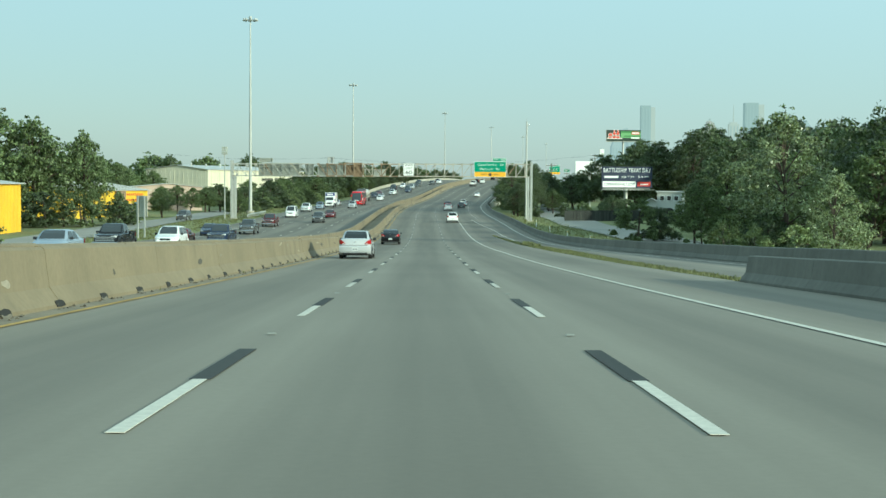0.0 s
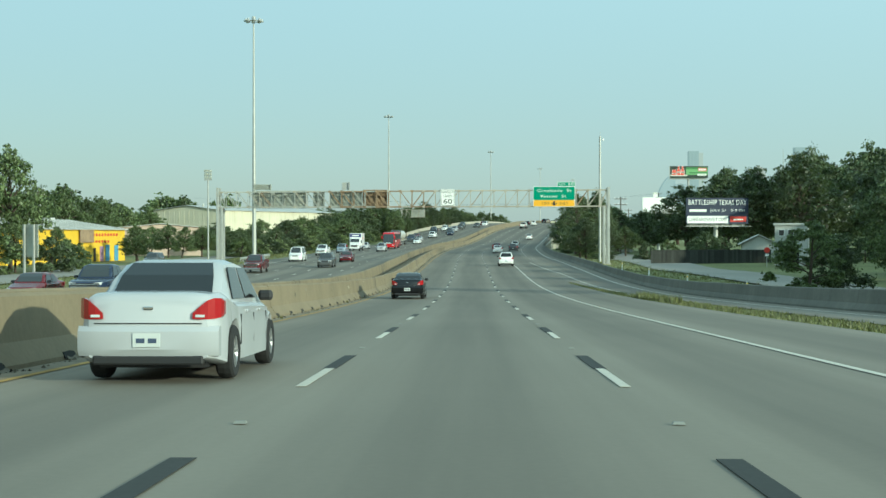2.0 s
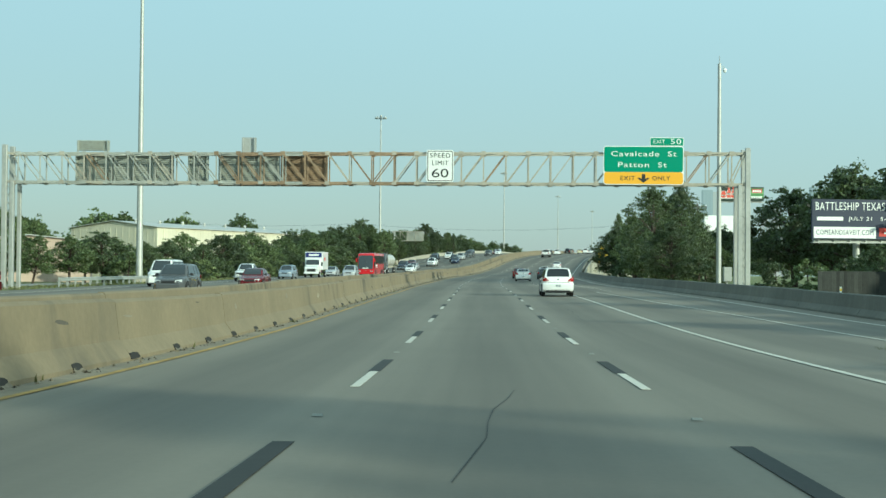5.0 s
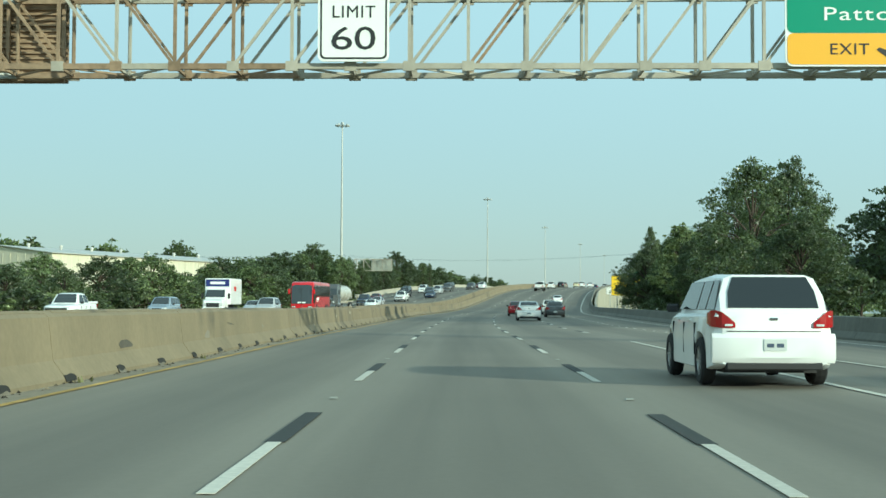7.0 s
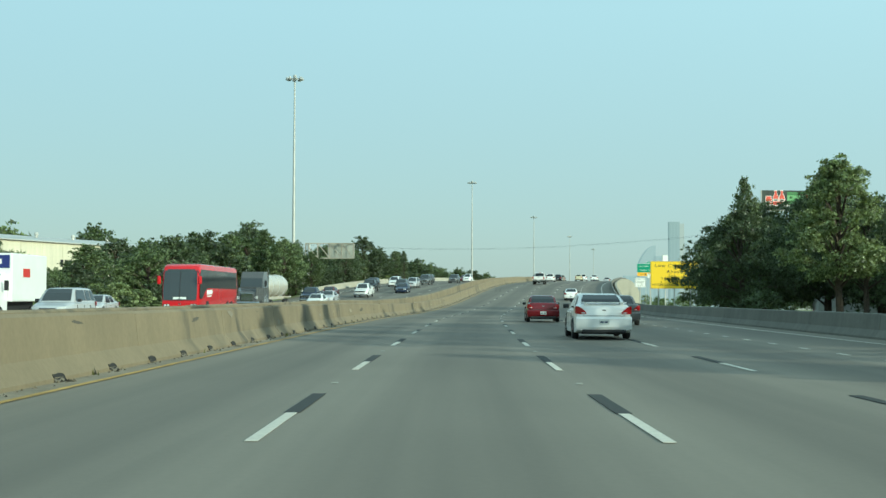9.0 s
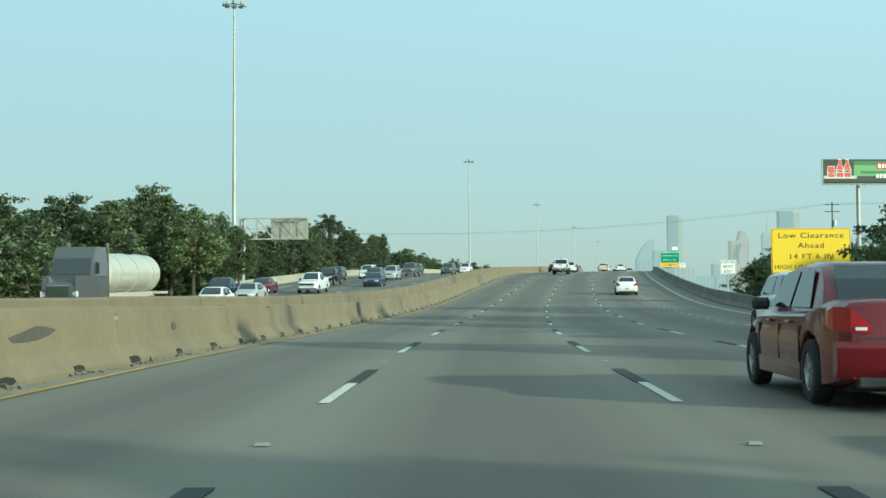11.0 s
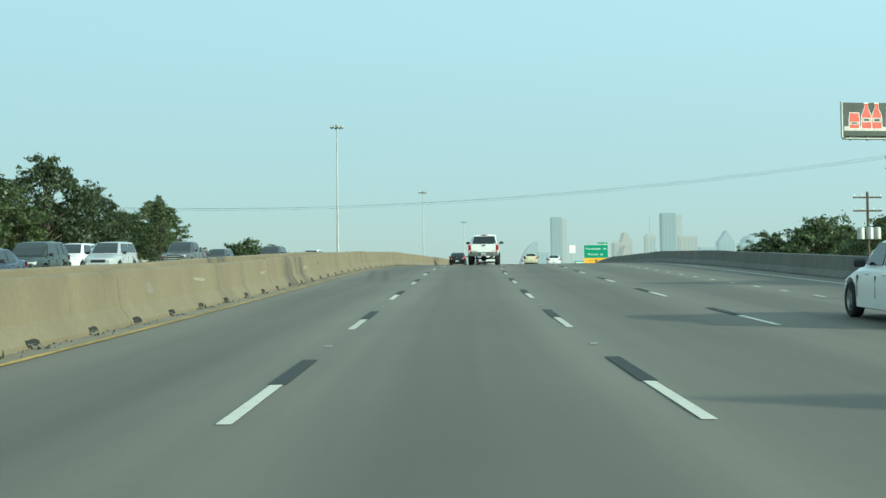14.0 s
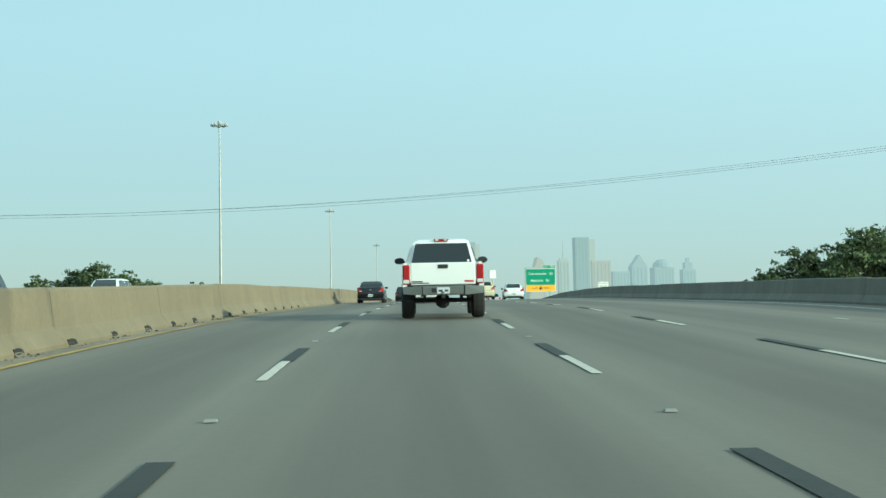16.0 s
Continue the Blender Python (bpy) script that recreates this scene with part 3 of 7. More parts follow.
# ---------------------------------------------------------------- sign gantry over the road
def build_gantry():
    g = thing("sign_gantry", "long weathered steel truss gantry spanning the whole motorway on twin posts", "sign gantry")
    x0, x1, y0, y1, z0 = -34.4, 17.3, 229.5, 230.9, 2.70
    xs = [x0] + [-8.64 + 1.56 * k for k in range(-16, 17)] + [x1]
    n = len(xs) - 1

    def low(x):
        return 2.70 - 0.0016 * (x1 - x)

    def high(x):
        return 4.86 - 0.0046 * (x1 - x)

    def steel(i):
        return RUST if 10 < i < 19 and i % 3 != 1 else TRUSS_GREY if i < 14 and i % 4 else TRUSS

    for y in (y0, y1):
        for i in range(n):
            x, xn = xs[i], xs[i + 1]
            part("chord", Shape().bar((x, y, low(x)), (xn, y, low(xn)), 0.13, 0.15), steel(i), g)
            part("chord", Shape().bar((x, y, high(x)), (xn, y, high(xn)), 0.12, 0.13), steel(i), g)
            a, b = ((x, high(x)), (xn, low(xn))) if x < -8.7 else ((x, low(x)), (xn, high(xn)))
            part("diagonal", Shape().bar((a[0], y, a[1]), (b[0], y, b[1]), 0.075), RUST if i % 9 == 4 else steel(i + 1), g)
        for i, x in enumerate(xs):
            part("upright", Shape().bar((x, y, low(x)), (x, y, high(x)), 0.085), steel(i), g)
            for z in (low(x), high(x)):
                d = -.075 if y == y0 else .075
                part("gusset", Shape().box(x - .16, x + .16, min(y, y + d), max(y, y + d), z - .13, z + .13), steel(i + 1), g)
    for i, x in enumerate(xs):
        for f in (low, high):
            part("cross_tie", Shape().bar((x, y0, f(x)), (x, y1, f(x)), 0.07), steel(i), g)
            if i < n:
                xn = xs[i + 1]
                part("bracing", Shape().bar((x, y0 if i % 2 else y1, f(x)), (xn, y1 if i % 2 else y0, f(xn)), 0.055), steel(i), g)
    for x, s in ((x0, -1), (x1, 1)):
        base = world_ground(x, 230)
        for y in (y0 - 0.05, y1 + 0.05):
            p = Shape()
            p.box(x + s * 0.12 - 0.17, x + s * 0.12 + 0.17, y - 0.16, y + 0.16, base, 5.22, 0.02)
            part("post", p, STEEL, g)
            part("post", Shape().box(x - s * 0.42 - 0.13, x - s * 0.42 + 0.13, y - 0.13, y + 0.13, base, z0 - 0.05, 0.02), STEEL, g)
            part("base_plate", Shape().box(x - 0.7, x + 0.6, y - 0.35, y + 0.35, base - 0.3, base + 0.12, 0.03), CONC_PALE, g)
        for k in range(6):
            z = base + 0.6 + k * 1.15
            part("lacing", Shape().bar((x + s * 0.1, y0, z), (x - s * 0.4, y0, z + 0.55), 0.06), STEEL, g)
            part("lacing", Shape().bar((x - s * 0.4, y0, z + 0.55), (x + s * 0.1, y0, z + 1.1), 0.06), STEEL, g)
    return g


build_gantry()


def panel(x0, x1, z0, z1, y, mat, r=0.12, t=0.05):
    """A flat sign plate with rounded corners, facing -y."""
    s, pts = Shape(), []
    for cx, cz, a in ((x1 - r, z1 - r, 0), (x0 + r, z1 - r, 90), (x0 + r, z0 + r, 180), (x1 - r, z0 + r, 270)):
        pts += [(cx + r * math.cos(radians(a + k * 22.5)), cz + r * math.sin(radians(a + k * 22.5))) for k in range(5)]
    return s.loft([[(x, y, z) for x, z in pts], [(x, y + t, z) for x, z in pts]])


def exit_sign(name, x0, x1, z0, z1, zy, y, lines, label, tab=None, size=0.62):
    """A green guide sign with a yellow exit-only strip and a number tab."""
    g = thing(name, label, "road sign")
    part("border", panel(x0, x1, z0, z1, y, SIGN_W, 0.2), SIGN_W, g)
    part("green_panel", panel(x0 + .05, x1 - .05, zy, z1 - .05, y - 0.012, SIGN_G, 0.16), SIGN_G, g)
    part("yellow_panel", panel(x0 + .05, x1 - .05, z0 + .05, zy - 0.01, y - 0.012, SIGN_Y, 0.16), SIGN_Y, g)
    n = len(lines)
    for i, (txt, w, dx) in enumerate(lines):
        zz = z1 - (z1 - zy) * (0.31 + 0.42 * i)
        words("legend", txt, size, SIGN_W, g, (x0 + x1) / 2 + dx, y - 0.02, zz, w)
    k = (x1 - x0) / 5.5
    zc = (z0 + zy) / 2
    words("legend", "EXIT", 0.42 * k, INK, g, x0 + 1.65 * k, y - 0.02, zc, 1.0 * k)
    words("legend", "ONLY", 0.42 * k, INK, g, x1 - 1.55 * k, y - 0.02, zc, 1.22 * k)
    a = Shape()
    cx = (x0 + x1) / 2
    pts = [(0, -.3), (.4, .0), (.32, .06), (.13, -.02), (.11, .3), (-.11, .3), (-.13, -.02), (-.32, .06), (-.4, .0)]
    a.loft([[(cx + p * k, y - 0.024 + d, zc + q * k) for p, q in pts] for d in (0, 0.008)])
    part("down_arrow", a, INK, g)
    for s in (0.2, 0.5, 0.8):
        xx = x0 + (x1 - x0) * s
        part("bracket", Shape().box(xx - .05, xx + .05, y + .05, y + .22, z0 + .1, z1 - .1), STEEL, g)
    if tab:
        t0, t1, tz = tab
        part("exit_tab", panel(t0, t1, z1 + .005, tz, y, SIGN_W, 0.1), SIGN_W, g)
        part("exit_tab_face", panel(t0 + .04, t1 - .04, z1 + .045, tz - .04, y - .012, SIGN_G, 0.08), SIGN_G, g)
        words("legend", "EXIT", 0.36, SIGN_W, g, t0 + 0.62, y - .02, (z1 + tz) / 2, 0.78)
        words("legend", "50", 0.52, SIGN_W, g, t1 - 0.56, y - .02, (z1 + tz) / 2, 0.72)
    return g


exit_sign("exit_sign", 7.45, 12.98, 2.62, 5.30, 3.50, 229.2, [("Cavalcade  St", 4.5, 0.0), ("Patton  St", 3.35, -0.1)],
          "green overhead exit sign with a yellow exit-only strip, on the gantry", (10.65, 12.98, 5.90), 0.50)


def speed_sign():
    g = thing("speed_limit_sign", "large white overhead speed limit sign with black border, on the gantry", "road sign")
    y = 229.2
    part("plate", panel(-4.80, -2.92, 2.74, 4.96, y, SIGN_W, 0.16), SIGN_W, g)
    part("border", panel(-4.74, -2.98, 2.80, 4.90, y - .006, INK, 0.13), INK, g)
    part("face", panel(-4.69, -3.03, 2.85, 4.85, y - .012, SIGN_W, 0.1), SIGN_W, g)
    words("legend", "SPEED", 0.46, INK, g, -3.86, y - .02, 4.57, 1.42)
    words("legend", "LIMIT", 0.46, INK, g, -3.86, y - .02, 4.04, 1.12)
    for ch, dx in (("6", -.31), ("0", .31)):
        words("numeral", ch, 0.88, INK, g, -3.86 + dx, y - .02, 3.32, .55)
    part("bracket", Shape().box(-4.4, -4.3, y + .05, y + .3, 2.9, 4.8), STEEL, g)
    part("bracket", Shape().box(-3.4, -3.3, y + .05, y + .3, 2.9, 4.8), STEEL, g)


speed_sign()


def sign_back(x0, x1, z0, z1, mat, label, y=231.15, ribbed=True):
    """The back of a sign that faces the oncoming traffic."""
    g = thing("guide_sign", label, "road sign", "sign backs on the gantry")
    part("plate", Shape().box(x0, x1, y + .08, y + .12, z0, z1), mat, g)
    n = max(4, round((z1 - z0) / 0.152)) if ribbed else 0
    for i in range(n):
        z = z0 + (z1 - z0) * (i + 0.5) / n
        part("rib", Shape().box(x0, x1, y, y + .08, z - 0.028, z + 0.028), mat, g)
    k = max(2, int((x1 - x0) / 1.3) + 1)
    for i in range(k):
        x = x0 + .1 + (x1 - x0 - .2) * i / (k - 1)
        part("stringer", Shape().box(x - .045, x + .045, y - .12, y, z0 - (.5 if z0 > 4.9 else 0), z1 - .02), mat if ribbed else STEEL, g)


sign_back(-30.05, -22.95, 2.50, 4.87, BACK, "grey ribbed aluminium back of a wide guide sign")
sign_back(-21.95, -20.45, 2.80, 4.70, BACK, "grey ribbed back of a small sign")
sign_back(-19.75, -15.35, 2.50, 4.74, BACK, "grey ribbed aluminium back of a guide sign")
sign_back(-15.3, -12.0, 2.50, 4.98, RUST, "rusty brown ribbed back of a guide sign")
sign_back(-29.95, -27.6, 4.98, 5.72, BACK, "grey ribbed back of an exit number plate above the gantry")
sign_back(-18.1, -17.05, 4.92, 5.98, STEEL, "plain grey back of a small plate above the gantry", ribbed=False)


# ---------------------------------------------------------------- lamps and poles
def high_mast(x, y, top, base):
    g = thing("high_mast_light", "tall pale steel mast with a ring of floodlights at its head", "street lamp", "high masts along the motorway")
    h = top - base
    part("foundation", Shape().lathe([(0, 0.5), (0.75, 0.5), (0.8, 0.42), (0.8, -0.6)], "z", 14, (0, 0, 0)), CONC_PALE, g)
    for k in range(4):
        z0, z1 = 0.5 + (h - 0.5) * k / 4, 0.5 + (h - 0.5) * (k + 1) / 4
        r0, r1 = 0.36 - 0.062 * k, 0.36 - 0.062 * (k + 1) + 0.012
        part("mast_section", Shape().tube((0, 0, z0 - 0.02), (0, 0, z1 + .1), r0, r1, 12), STEEL, g, smooth=True)
    part("ring", Shape().lathe([(1.0, 0.05), (1.06, 0.0), (1.0, -0.05), (0.94, 0.0), (1.0, 0.05)], "z", 16, (0, 0, h - 0.5)), STEEL, g)
    part("head_cap", Shape().lathe([(0, 0.35), (0.28, 0.3), (0.34, 0), (0.22, -0.7), (0, -0.7)], "z", 12, (0, 0, h)), STEEL, g)
    for k in range(8):
        a = k * math.pi / 4 + 0.2
        c, s = math.cos(a), math.sin(a)
        part("arm", Shape().bar((0.2 * c, 0.2 * s, h - .45), (1.2 * c, 1.2 * s, h - .45), 0.06), STEEL, g)
        lum = part("luminaire", Shape().lathe([(0, 0.28), (0.16, 0.26), (0.2, 0.1), (0.36, -0.14), (0.34, -0.2), (0, -0.2)], "z", 10, (1.35 * c, 1.35 * s, h - .4)), STEEL, g)
        part("lens", Shape().lathe([(0, -0.3), (0.2, -0.28), (0.32, -0.2)], "z", 10, (1.35 * c, 1.35 * s, h - .4)), LENS, lum)
    g.location = (x, y, base)
    return g


LENS = plain("lamp_lens", (0.6, 0.62, 0.6), 0.2)
for x, y, top in ((-38.0, 279.2, 35.9), (-28.8, 489.7, 38.2), (7.2, 701.6, 39.6), (40, 882, 40.3), (72.8, 1052, 40.3), (106, 1222, 40.3)):
    high_mast(x, y, top, world_ground(x, y))


def camera_pole():
    g = thing("camera_pole", "tall slim grey pole with a small traffic camera and a cabinet", "pole")
    x, y = 17.25, 239.7
    b = world_ground(x, y)
    part("shaft", Shape().tube((x, y, b), (x, y, 12.7), 0.2, 0.13, 12), STEEL, g, smooth=True)
    part("tip", Shape().tube((x, y, 12.7), (x, y, 13.3), 0.03, 0.02, 6), STEEL, g)
    part("camera_dome", Shape().lathe([(0, .18), (.14, .12), (.16, 0), (.1, -.16), (0, -.2)], "z", 10, (x + .4, y, 12.2)), SIGN_W, g)
    part("arm", Shape().bar((x, y, 12.45), (x + .4, y, 12.45), 0.05), STEEL, g)
    part("cabinet", Shape().box(x + .35, x + .95, y - .3, y + .3, b + .9, b + 2.0, .03), STEEL, g)
    part("cabinet_post", Shape().box(x + .58, x + .72, y - .07, y + .07, b, b + .9), STEEL, g)


camera_pole()


def flood_pole():
    g = thing("floodlight_pole", "grey pole carrying a square bank of floodlights", "street lamp")
    x, y = -35.3, 227.0
    b = world_ground(x, y)
    part("shaft", Shape().tube((x, y, b), (x, y, 6.2), 0.11, 0.08, 10), STEEL, g, smooth=True)
    part("crossarm", Shape().box(x - .5, x + .5, y - .05, y + .05, 6.1, 6.25), STEEL, g)
    for i in range(2):
        for k in range(3):
            part("lamp_head", Shape().box(x - .48 + i * .5, x - .02 + i * .5, y - .22, y + .12, 6.3 + k * .42, 6.66 + k * .42, .04), BACK, g)


flood_pole()


def cantilever_sign():
    g = thing("cantilever_sign", "steel cantilever truss holding the back of a sign", "sign gantry")
    x0, x1, y0, z0, z1 = -23.3, -15.8, 458.6, 4.25, 6.55
    for y in (y0, y0 + 0.9):
        for z in (z0, z1):
            part("chord", Shape().bar((x0, y, z), (x1, y, z), .11), TRUSS, g)
        for i in range(5):
            x = x0 + (x1 - x0) * i / 4
            part("upright", Shape().bar((x, y, z0), (x, y, z1), .085), TRUSS, g)
            if i < 4:
                xn = x0 + (x1 - x0) * (i + 1) / 4
                part("diagonal", Shape().bar((x, y, z1), (xn, y, z0), .07), TRUSS, g)
    for i in range(5):
        x = x0 + (x1 - x0) * i / 4
        for z in (z0, z1):
            part("cross_tie", Shape().bar((x, y0, z), (x, y0 + .9, z), .08), TRUSS, g)
    part("plate", Shape().box(-19.9, x1 + .1, y0 + 1.0, y0 + 1.04, z0 + .05, z1 - .05), BACK, g)
    for i in range(8):
        z = z0 + .15 + i * .27
        part("rib", Shape().box(-19.9, x1 + .1, y0 + .94, y0 + 1.0, z - .04, z + .04), BACK, g)
    b = world_ground(-23, 458)
    part("post", Shape().tube((-23.0, y0 + .45, b), (-22.8, y0 + .45, z1), .24, .2, 12), STEEL, g, smooth=True)
    part("brace", Shape().tube((-23.9, y0 + .45, b), (-22.9, y0 + .45, z0), .12, .1, 8), STEEL, g)


cantilever_sign()


def post_sign(name, x, y, w, h, z0, mat, lines, label, ink=None, size=.4, posts=2, border=True):
    """A plate on posts, facing the traffic."""
    g = thing(name, label, "road sign")
    part("plate", panel(x, x + w, z0, z0 + h, y, mat, .1), mat, g)
    if border:
        part("border", panel(x + .04, x + w - .04, z0 + .04, z0 + h - .04, y - .006, INK, .08), INK, g)
        part("face", panel(x + .07, x + w - .07, z0 + .07, z0 + h - .07, y - .012, mat, .07), mat, g)
    b = world_ground(x + w / 2, y)
    for i in range(posts):
        px = x + w * ((i + .5) / posts)
        part("post", Shape().box(px - .07, px + .07, y + .05, y + .19, b - .2, z0 + h * .9), STEEL, g)
    for txt, ww, zz, sz in lines:
        words("legend", txt, sz, ink or INK, g, x + w / 2, y - .02, z0 + zz, ww)
    return g


post_sign("clearance_sign", 21.6, 400.2, 5.35, 3.05, -1.25, SIGN_YY, [("Low Clearance", 4.4, 2.55, .52), ("Ahead", 1.75, 1.87, .52), ("14 FT 6 IN", 2.9, 1.13, .5),
          ("HIGH LOADS EXIT 49B", 4.9, .42, .42)], "large yellow low clearance warning sign on posts behind the wall", posts=3)
post_sign("lane_sign", 23.5, 425.9, 1.38, 1.26, -.72, SIGN_W, [("RIGHT LANE", 1.12, 1.03, .22), ("MUST", .85, .65, .34), ("EXIT", .7, .25, .34)],
          "white lane-must-exit sign on a steel post", posts=1)


def pylon_sign(x, y, z0, z1, w):
    g = thing("pylon_sign", "tall plain white sign on a far steel pole", "sign")
    part("pole", Shape().tube((x, y, world_ground(x, y) - .3), (x, y, z0 + .2), .42, .34, 12), STEEL, g, smooth=True)
    part("cabinet", Shape().box(x - w / 2, x + w / 2, y - .5, y + .5, z0, z1, .06), STEEL, g)
    part("face", Shape().box(x - w / 2 + .15, x + w / 2 - .15, y - .53, y - .49, z0 + .15, z1 - .15), SIGN_W, g)


pylon_sign(154.8, 1200, 30.0, 35.0, 4.0)
post_sign("lane_sign", 53.2, 612, 1.38, 1.26, 4.82, SIGN_W, [("RIGHT LANE", 1.12, 1.03, .22), ("MUST", .85, .65, .34), ("EXIT", .7, .25, .34)],
          "white lane-must-exit sign beside the far exit lane", posts=1)
guide = post_sign("guide_sign", 80.3, 800, 3.3, 1.6, 9.9, SIGN_G, [], "small green guide sign on posts far ahead", border=False)
for w, z in ((2.3, 10.95), (1.8, 10.35)):
    part("legend", Shape().box(81.95 - w / 2, 81.95 + w / 2, 799.97, 799.985, z, z + .26), SIGN_W, guide)
far_sign = exit_sign("exit_sign", 61.75, 67.25, 7.3, 11.45, 8.5, 691, [("Cavalcade  St", 4.5, 0), ("Patton  St", 3.4, -.1)], "green overhead exit sign with a yellow strip beside the far overpass", (64.9, 67.25, 12.1), size=.6)
for xx in (62.7, 66.3):
    part("post", Shape().box(xx - .12, xx + .12, 691.3, 691.55, world_ground(xx, 691) - .2, 11.2), STEEL, far_sign)


# ---------------------------------------------------------------- billboards
BB_BLUE = plain("poster_navy", (0.012, 0.02, 0.05), .5)
BB_RED = plain("poster_red", (0.5, 0.03, 0.02), .5)
BB_GREEN = plain("poster_dark_green", (0.012, 0.03, 0.018), .5)
BB_LEAF = plain("poster_leaf_green", (0.05, 0.18, 0.05), .5)


def board(name, x, y, w, h, z0, turn, face, label, base):
    g = thing(name, label, "billboard")
    part("panel", Shape().box(-w / 2, w / 2, 0, .35, z0, z0 + h, .02), face, g)
    part("catwalk", Shape().box(-w / 2 - .2, w / 2 + .2, -1.0, .0, z0 - .5, z0 - .38), STEEL, g)
    for i in range(6):
        xx = -w / 2 + w * (i + .5) / 6
        part("bracket", Shape().bar((xx, .3, z0 - .45), (xx, -1.0, z0 - .45), .08), STEEL, g)
        part("stringer", Shape().box(xx - .08, xx + .08, .36, .6, z0 - .6, z0 + h), STEEL, g)
    part("column", Shape().tube((0, 1.0, base - 1.0), (0, 1.0, z0 + .3), .45, .42, 14), STEEL, g, smooth=True)
    part("beam", Shape().box(-w / 2 + .5, w / 2 - .5, .6, 1.3, z0 - .3, z0 + .3), STEEL, g)
    g.matrix_basis = pose(x, y, 0, 0, 0, turn)
    return g


def flat(x0, x1, z0, z1, y=-0.01):
    return Shape().box(x0, x1, y - .01, y, z0, z1)


g = board("billboard", 44.0, 297, 11.6, 4.75, .85, 6, BB_BLUE, "navy billboard with white event lettering among dark trees", GROUND)
words("legend", "BATTLESHIP TEXAS DAY", 1.35, SIGN_W, g, 0, -.02, 4.72, 10.8)
part("word_bar", flat(-5.2, -2.0, 3.05, 3.5), SIGN_W, g)
words("legend", "JULY 21   5-9 PM", .62, SIGN_W, g, 1.9, -.02, 3.28, 6.4)
part("white_strip", flat(-5.6, 2.0, .95, 2.3), SIGN_W, g)
words("legend", "COMEANDSAVEIT.COM", .85, BB_BLUE, g, -1.8, -.03, 1.62, 7.0)
part("red_block", flat(2.4, 5.4, 1.2, 2.2), BB_RED, g)
part("white_bar", flat(3.0, 4.8, 1.5, 1.75, -.02), SIGN_W, g)

BB_DARK = material("poster_dark_photo", (0.022, 0.034, 0.026), .5, blotch=.6, bscale=.9)
BB_CORAL = material("poster_coral_red", (0.62, 0.075, 0.045), .5, blotch=.15, bscale=1.2)
BB_TABLE = material("poster_table", (0.55, 0.52, 0.47), .5, blotch=.2, bscale=1.5)
BB_MEADOW = plain("poster_meadow_green", (0.16, 0.36, 0.14), .5)
BOTTLE = ((.5, 0), (.52, .04), (.52, .42), (.46, .56), (.30, .70), (.20, .80), (.18, .9), (.22, .92), (.22, 1.0))
JAR = ((.42, 0), (.5, .06), (.52, .5), (.5, .74), (.42, .82), (.46, .84), (.46, 1.0))


def outline(prof, x, z, w, h, y, grow=0.0):
    """A bottle or jar cut out flat, standing on z."""
    right = [(x + a * (w + grow), z - grow * .3 + b * (h + grow * .6)) for a, b in prof]
    ring = right + [(2 * x - p, q) for p, q in reversed(right)]
    return Shape().loft([[(p, y, q) for p, q in ring], [(p, y - .008, q) for p, q in ring]])


g = board("billboard", 83.95, 578.5, 15.2, 4.7, 20.6, 4, BB_DARK, "high billboard with red bottles and a jar on a dark photograph", GROUND)
part("meadow_shape", flat(-1.2, 7.5, 21.9, 24.6), BB_MEADOW, g)
part("table_shape", flat(-7.4, -.6, 21.35, 21.95, -.02), BB_TABLE, g)
part("dark_band", flat(-7.5, 7.5, 20.65, 21.3, -.02), BB_GREEN, g)
part("hedge_shape", flat(-1.2, 7.5, 24.1, 24.9, -.022), BB_LEAF, g)
part("hedge_shape", flat(.2, 7.5, 22.4, 22.9, -.022), BB_LEAF, g)
for x, w, h, prof in ((-5.9, 1.45, 2.2, JAR), (-4.1, 1.35, 3.6, BOTTLE), (-2.55, 1.35, 3.6, BOTTLE)):
    o = part("bottle_shape", outline(prof, x, 21.65, w, h, -.03, .2), SIGN_W, g)
    part("bottle_glass", outline(prof, x, 21.68, w, h * .97, -.042), BB_CORAL, o)
    part("bottle_label", flat(x - w * .45, x + w * .45, 21.68 + h * .24, 21.68 + h * .42, -.054), BB_TABLE, o)
    part("label_bar", flat(x - w * .3, x + w * .3, 21.68 + h * .29, 21.68 + h * .37, -.066), BB_GREEN, o)
for i in range(5):
    part("word_bar", flat(3.4 + i * .75, 3.95 + i * .75, 21.5, 22.3, -.034), SIGN_W, g)
part("red_block", flat(3.6, 7.0, 23.3, 24.6, -.034), BB_RED, g)
for i in range(4):
    part("white_bar", flat(3.85 + i * .75, 4.4 + i * .75, 23.55, 24.35, -.048), SIGN_W, g)
part("left_edge", Shape().box(-7.75, -7.6, -.05, .4, 20.4, 25.4), STEEL, g)
g.location.z = .5

board("billboard", 50.5, 420, 9.6, 3.9, 5.2, 8, SIGN_W, "blank white billboard beyond the trees", GROUND)


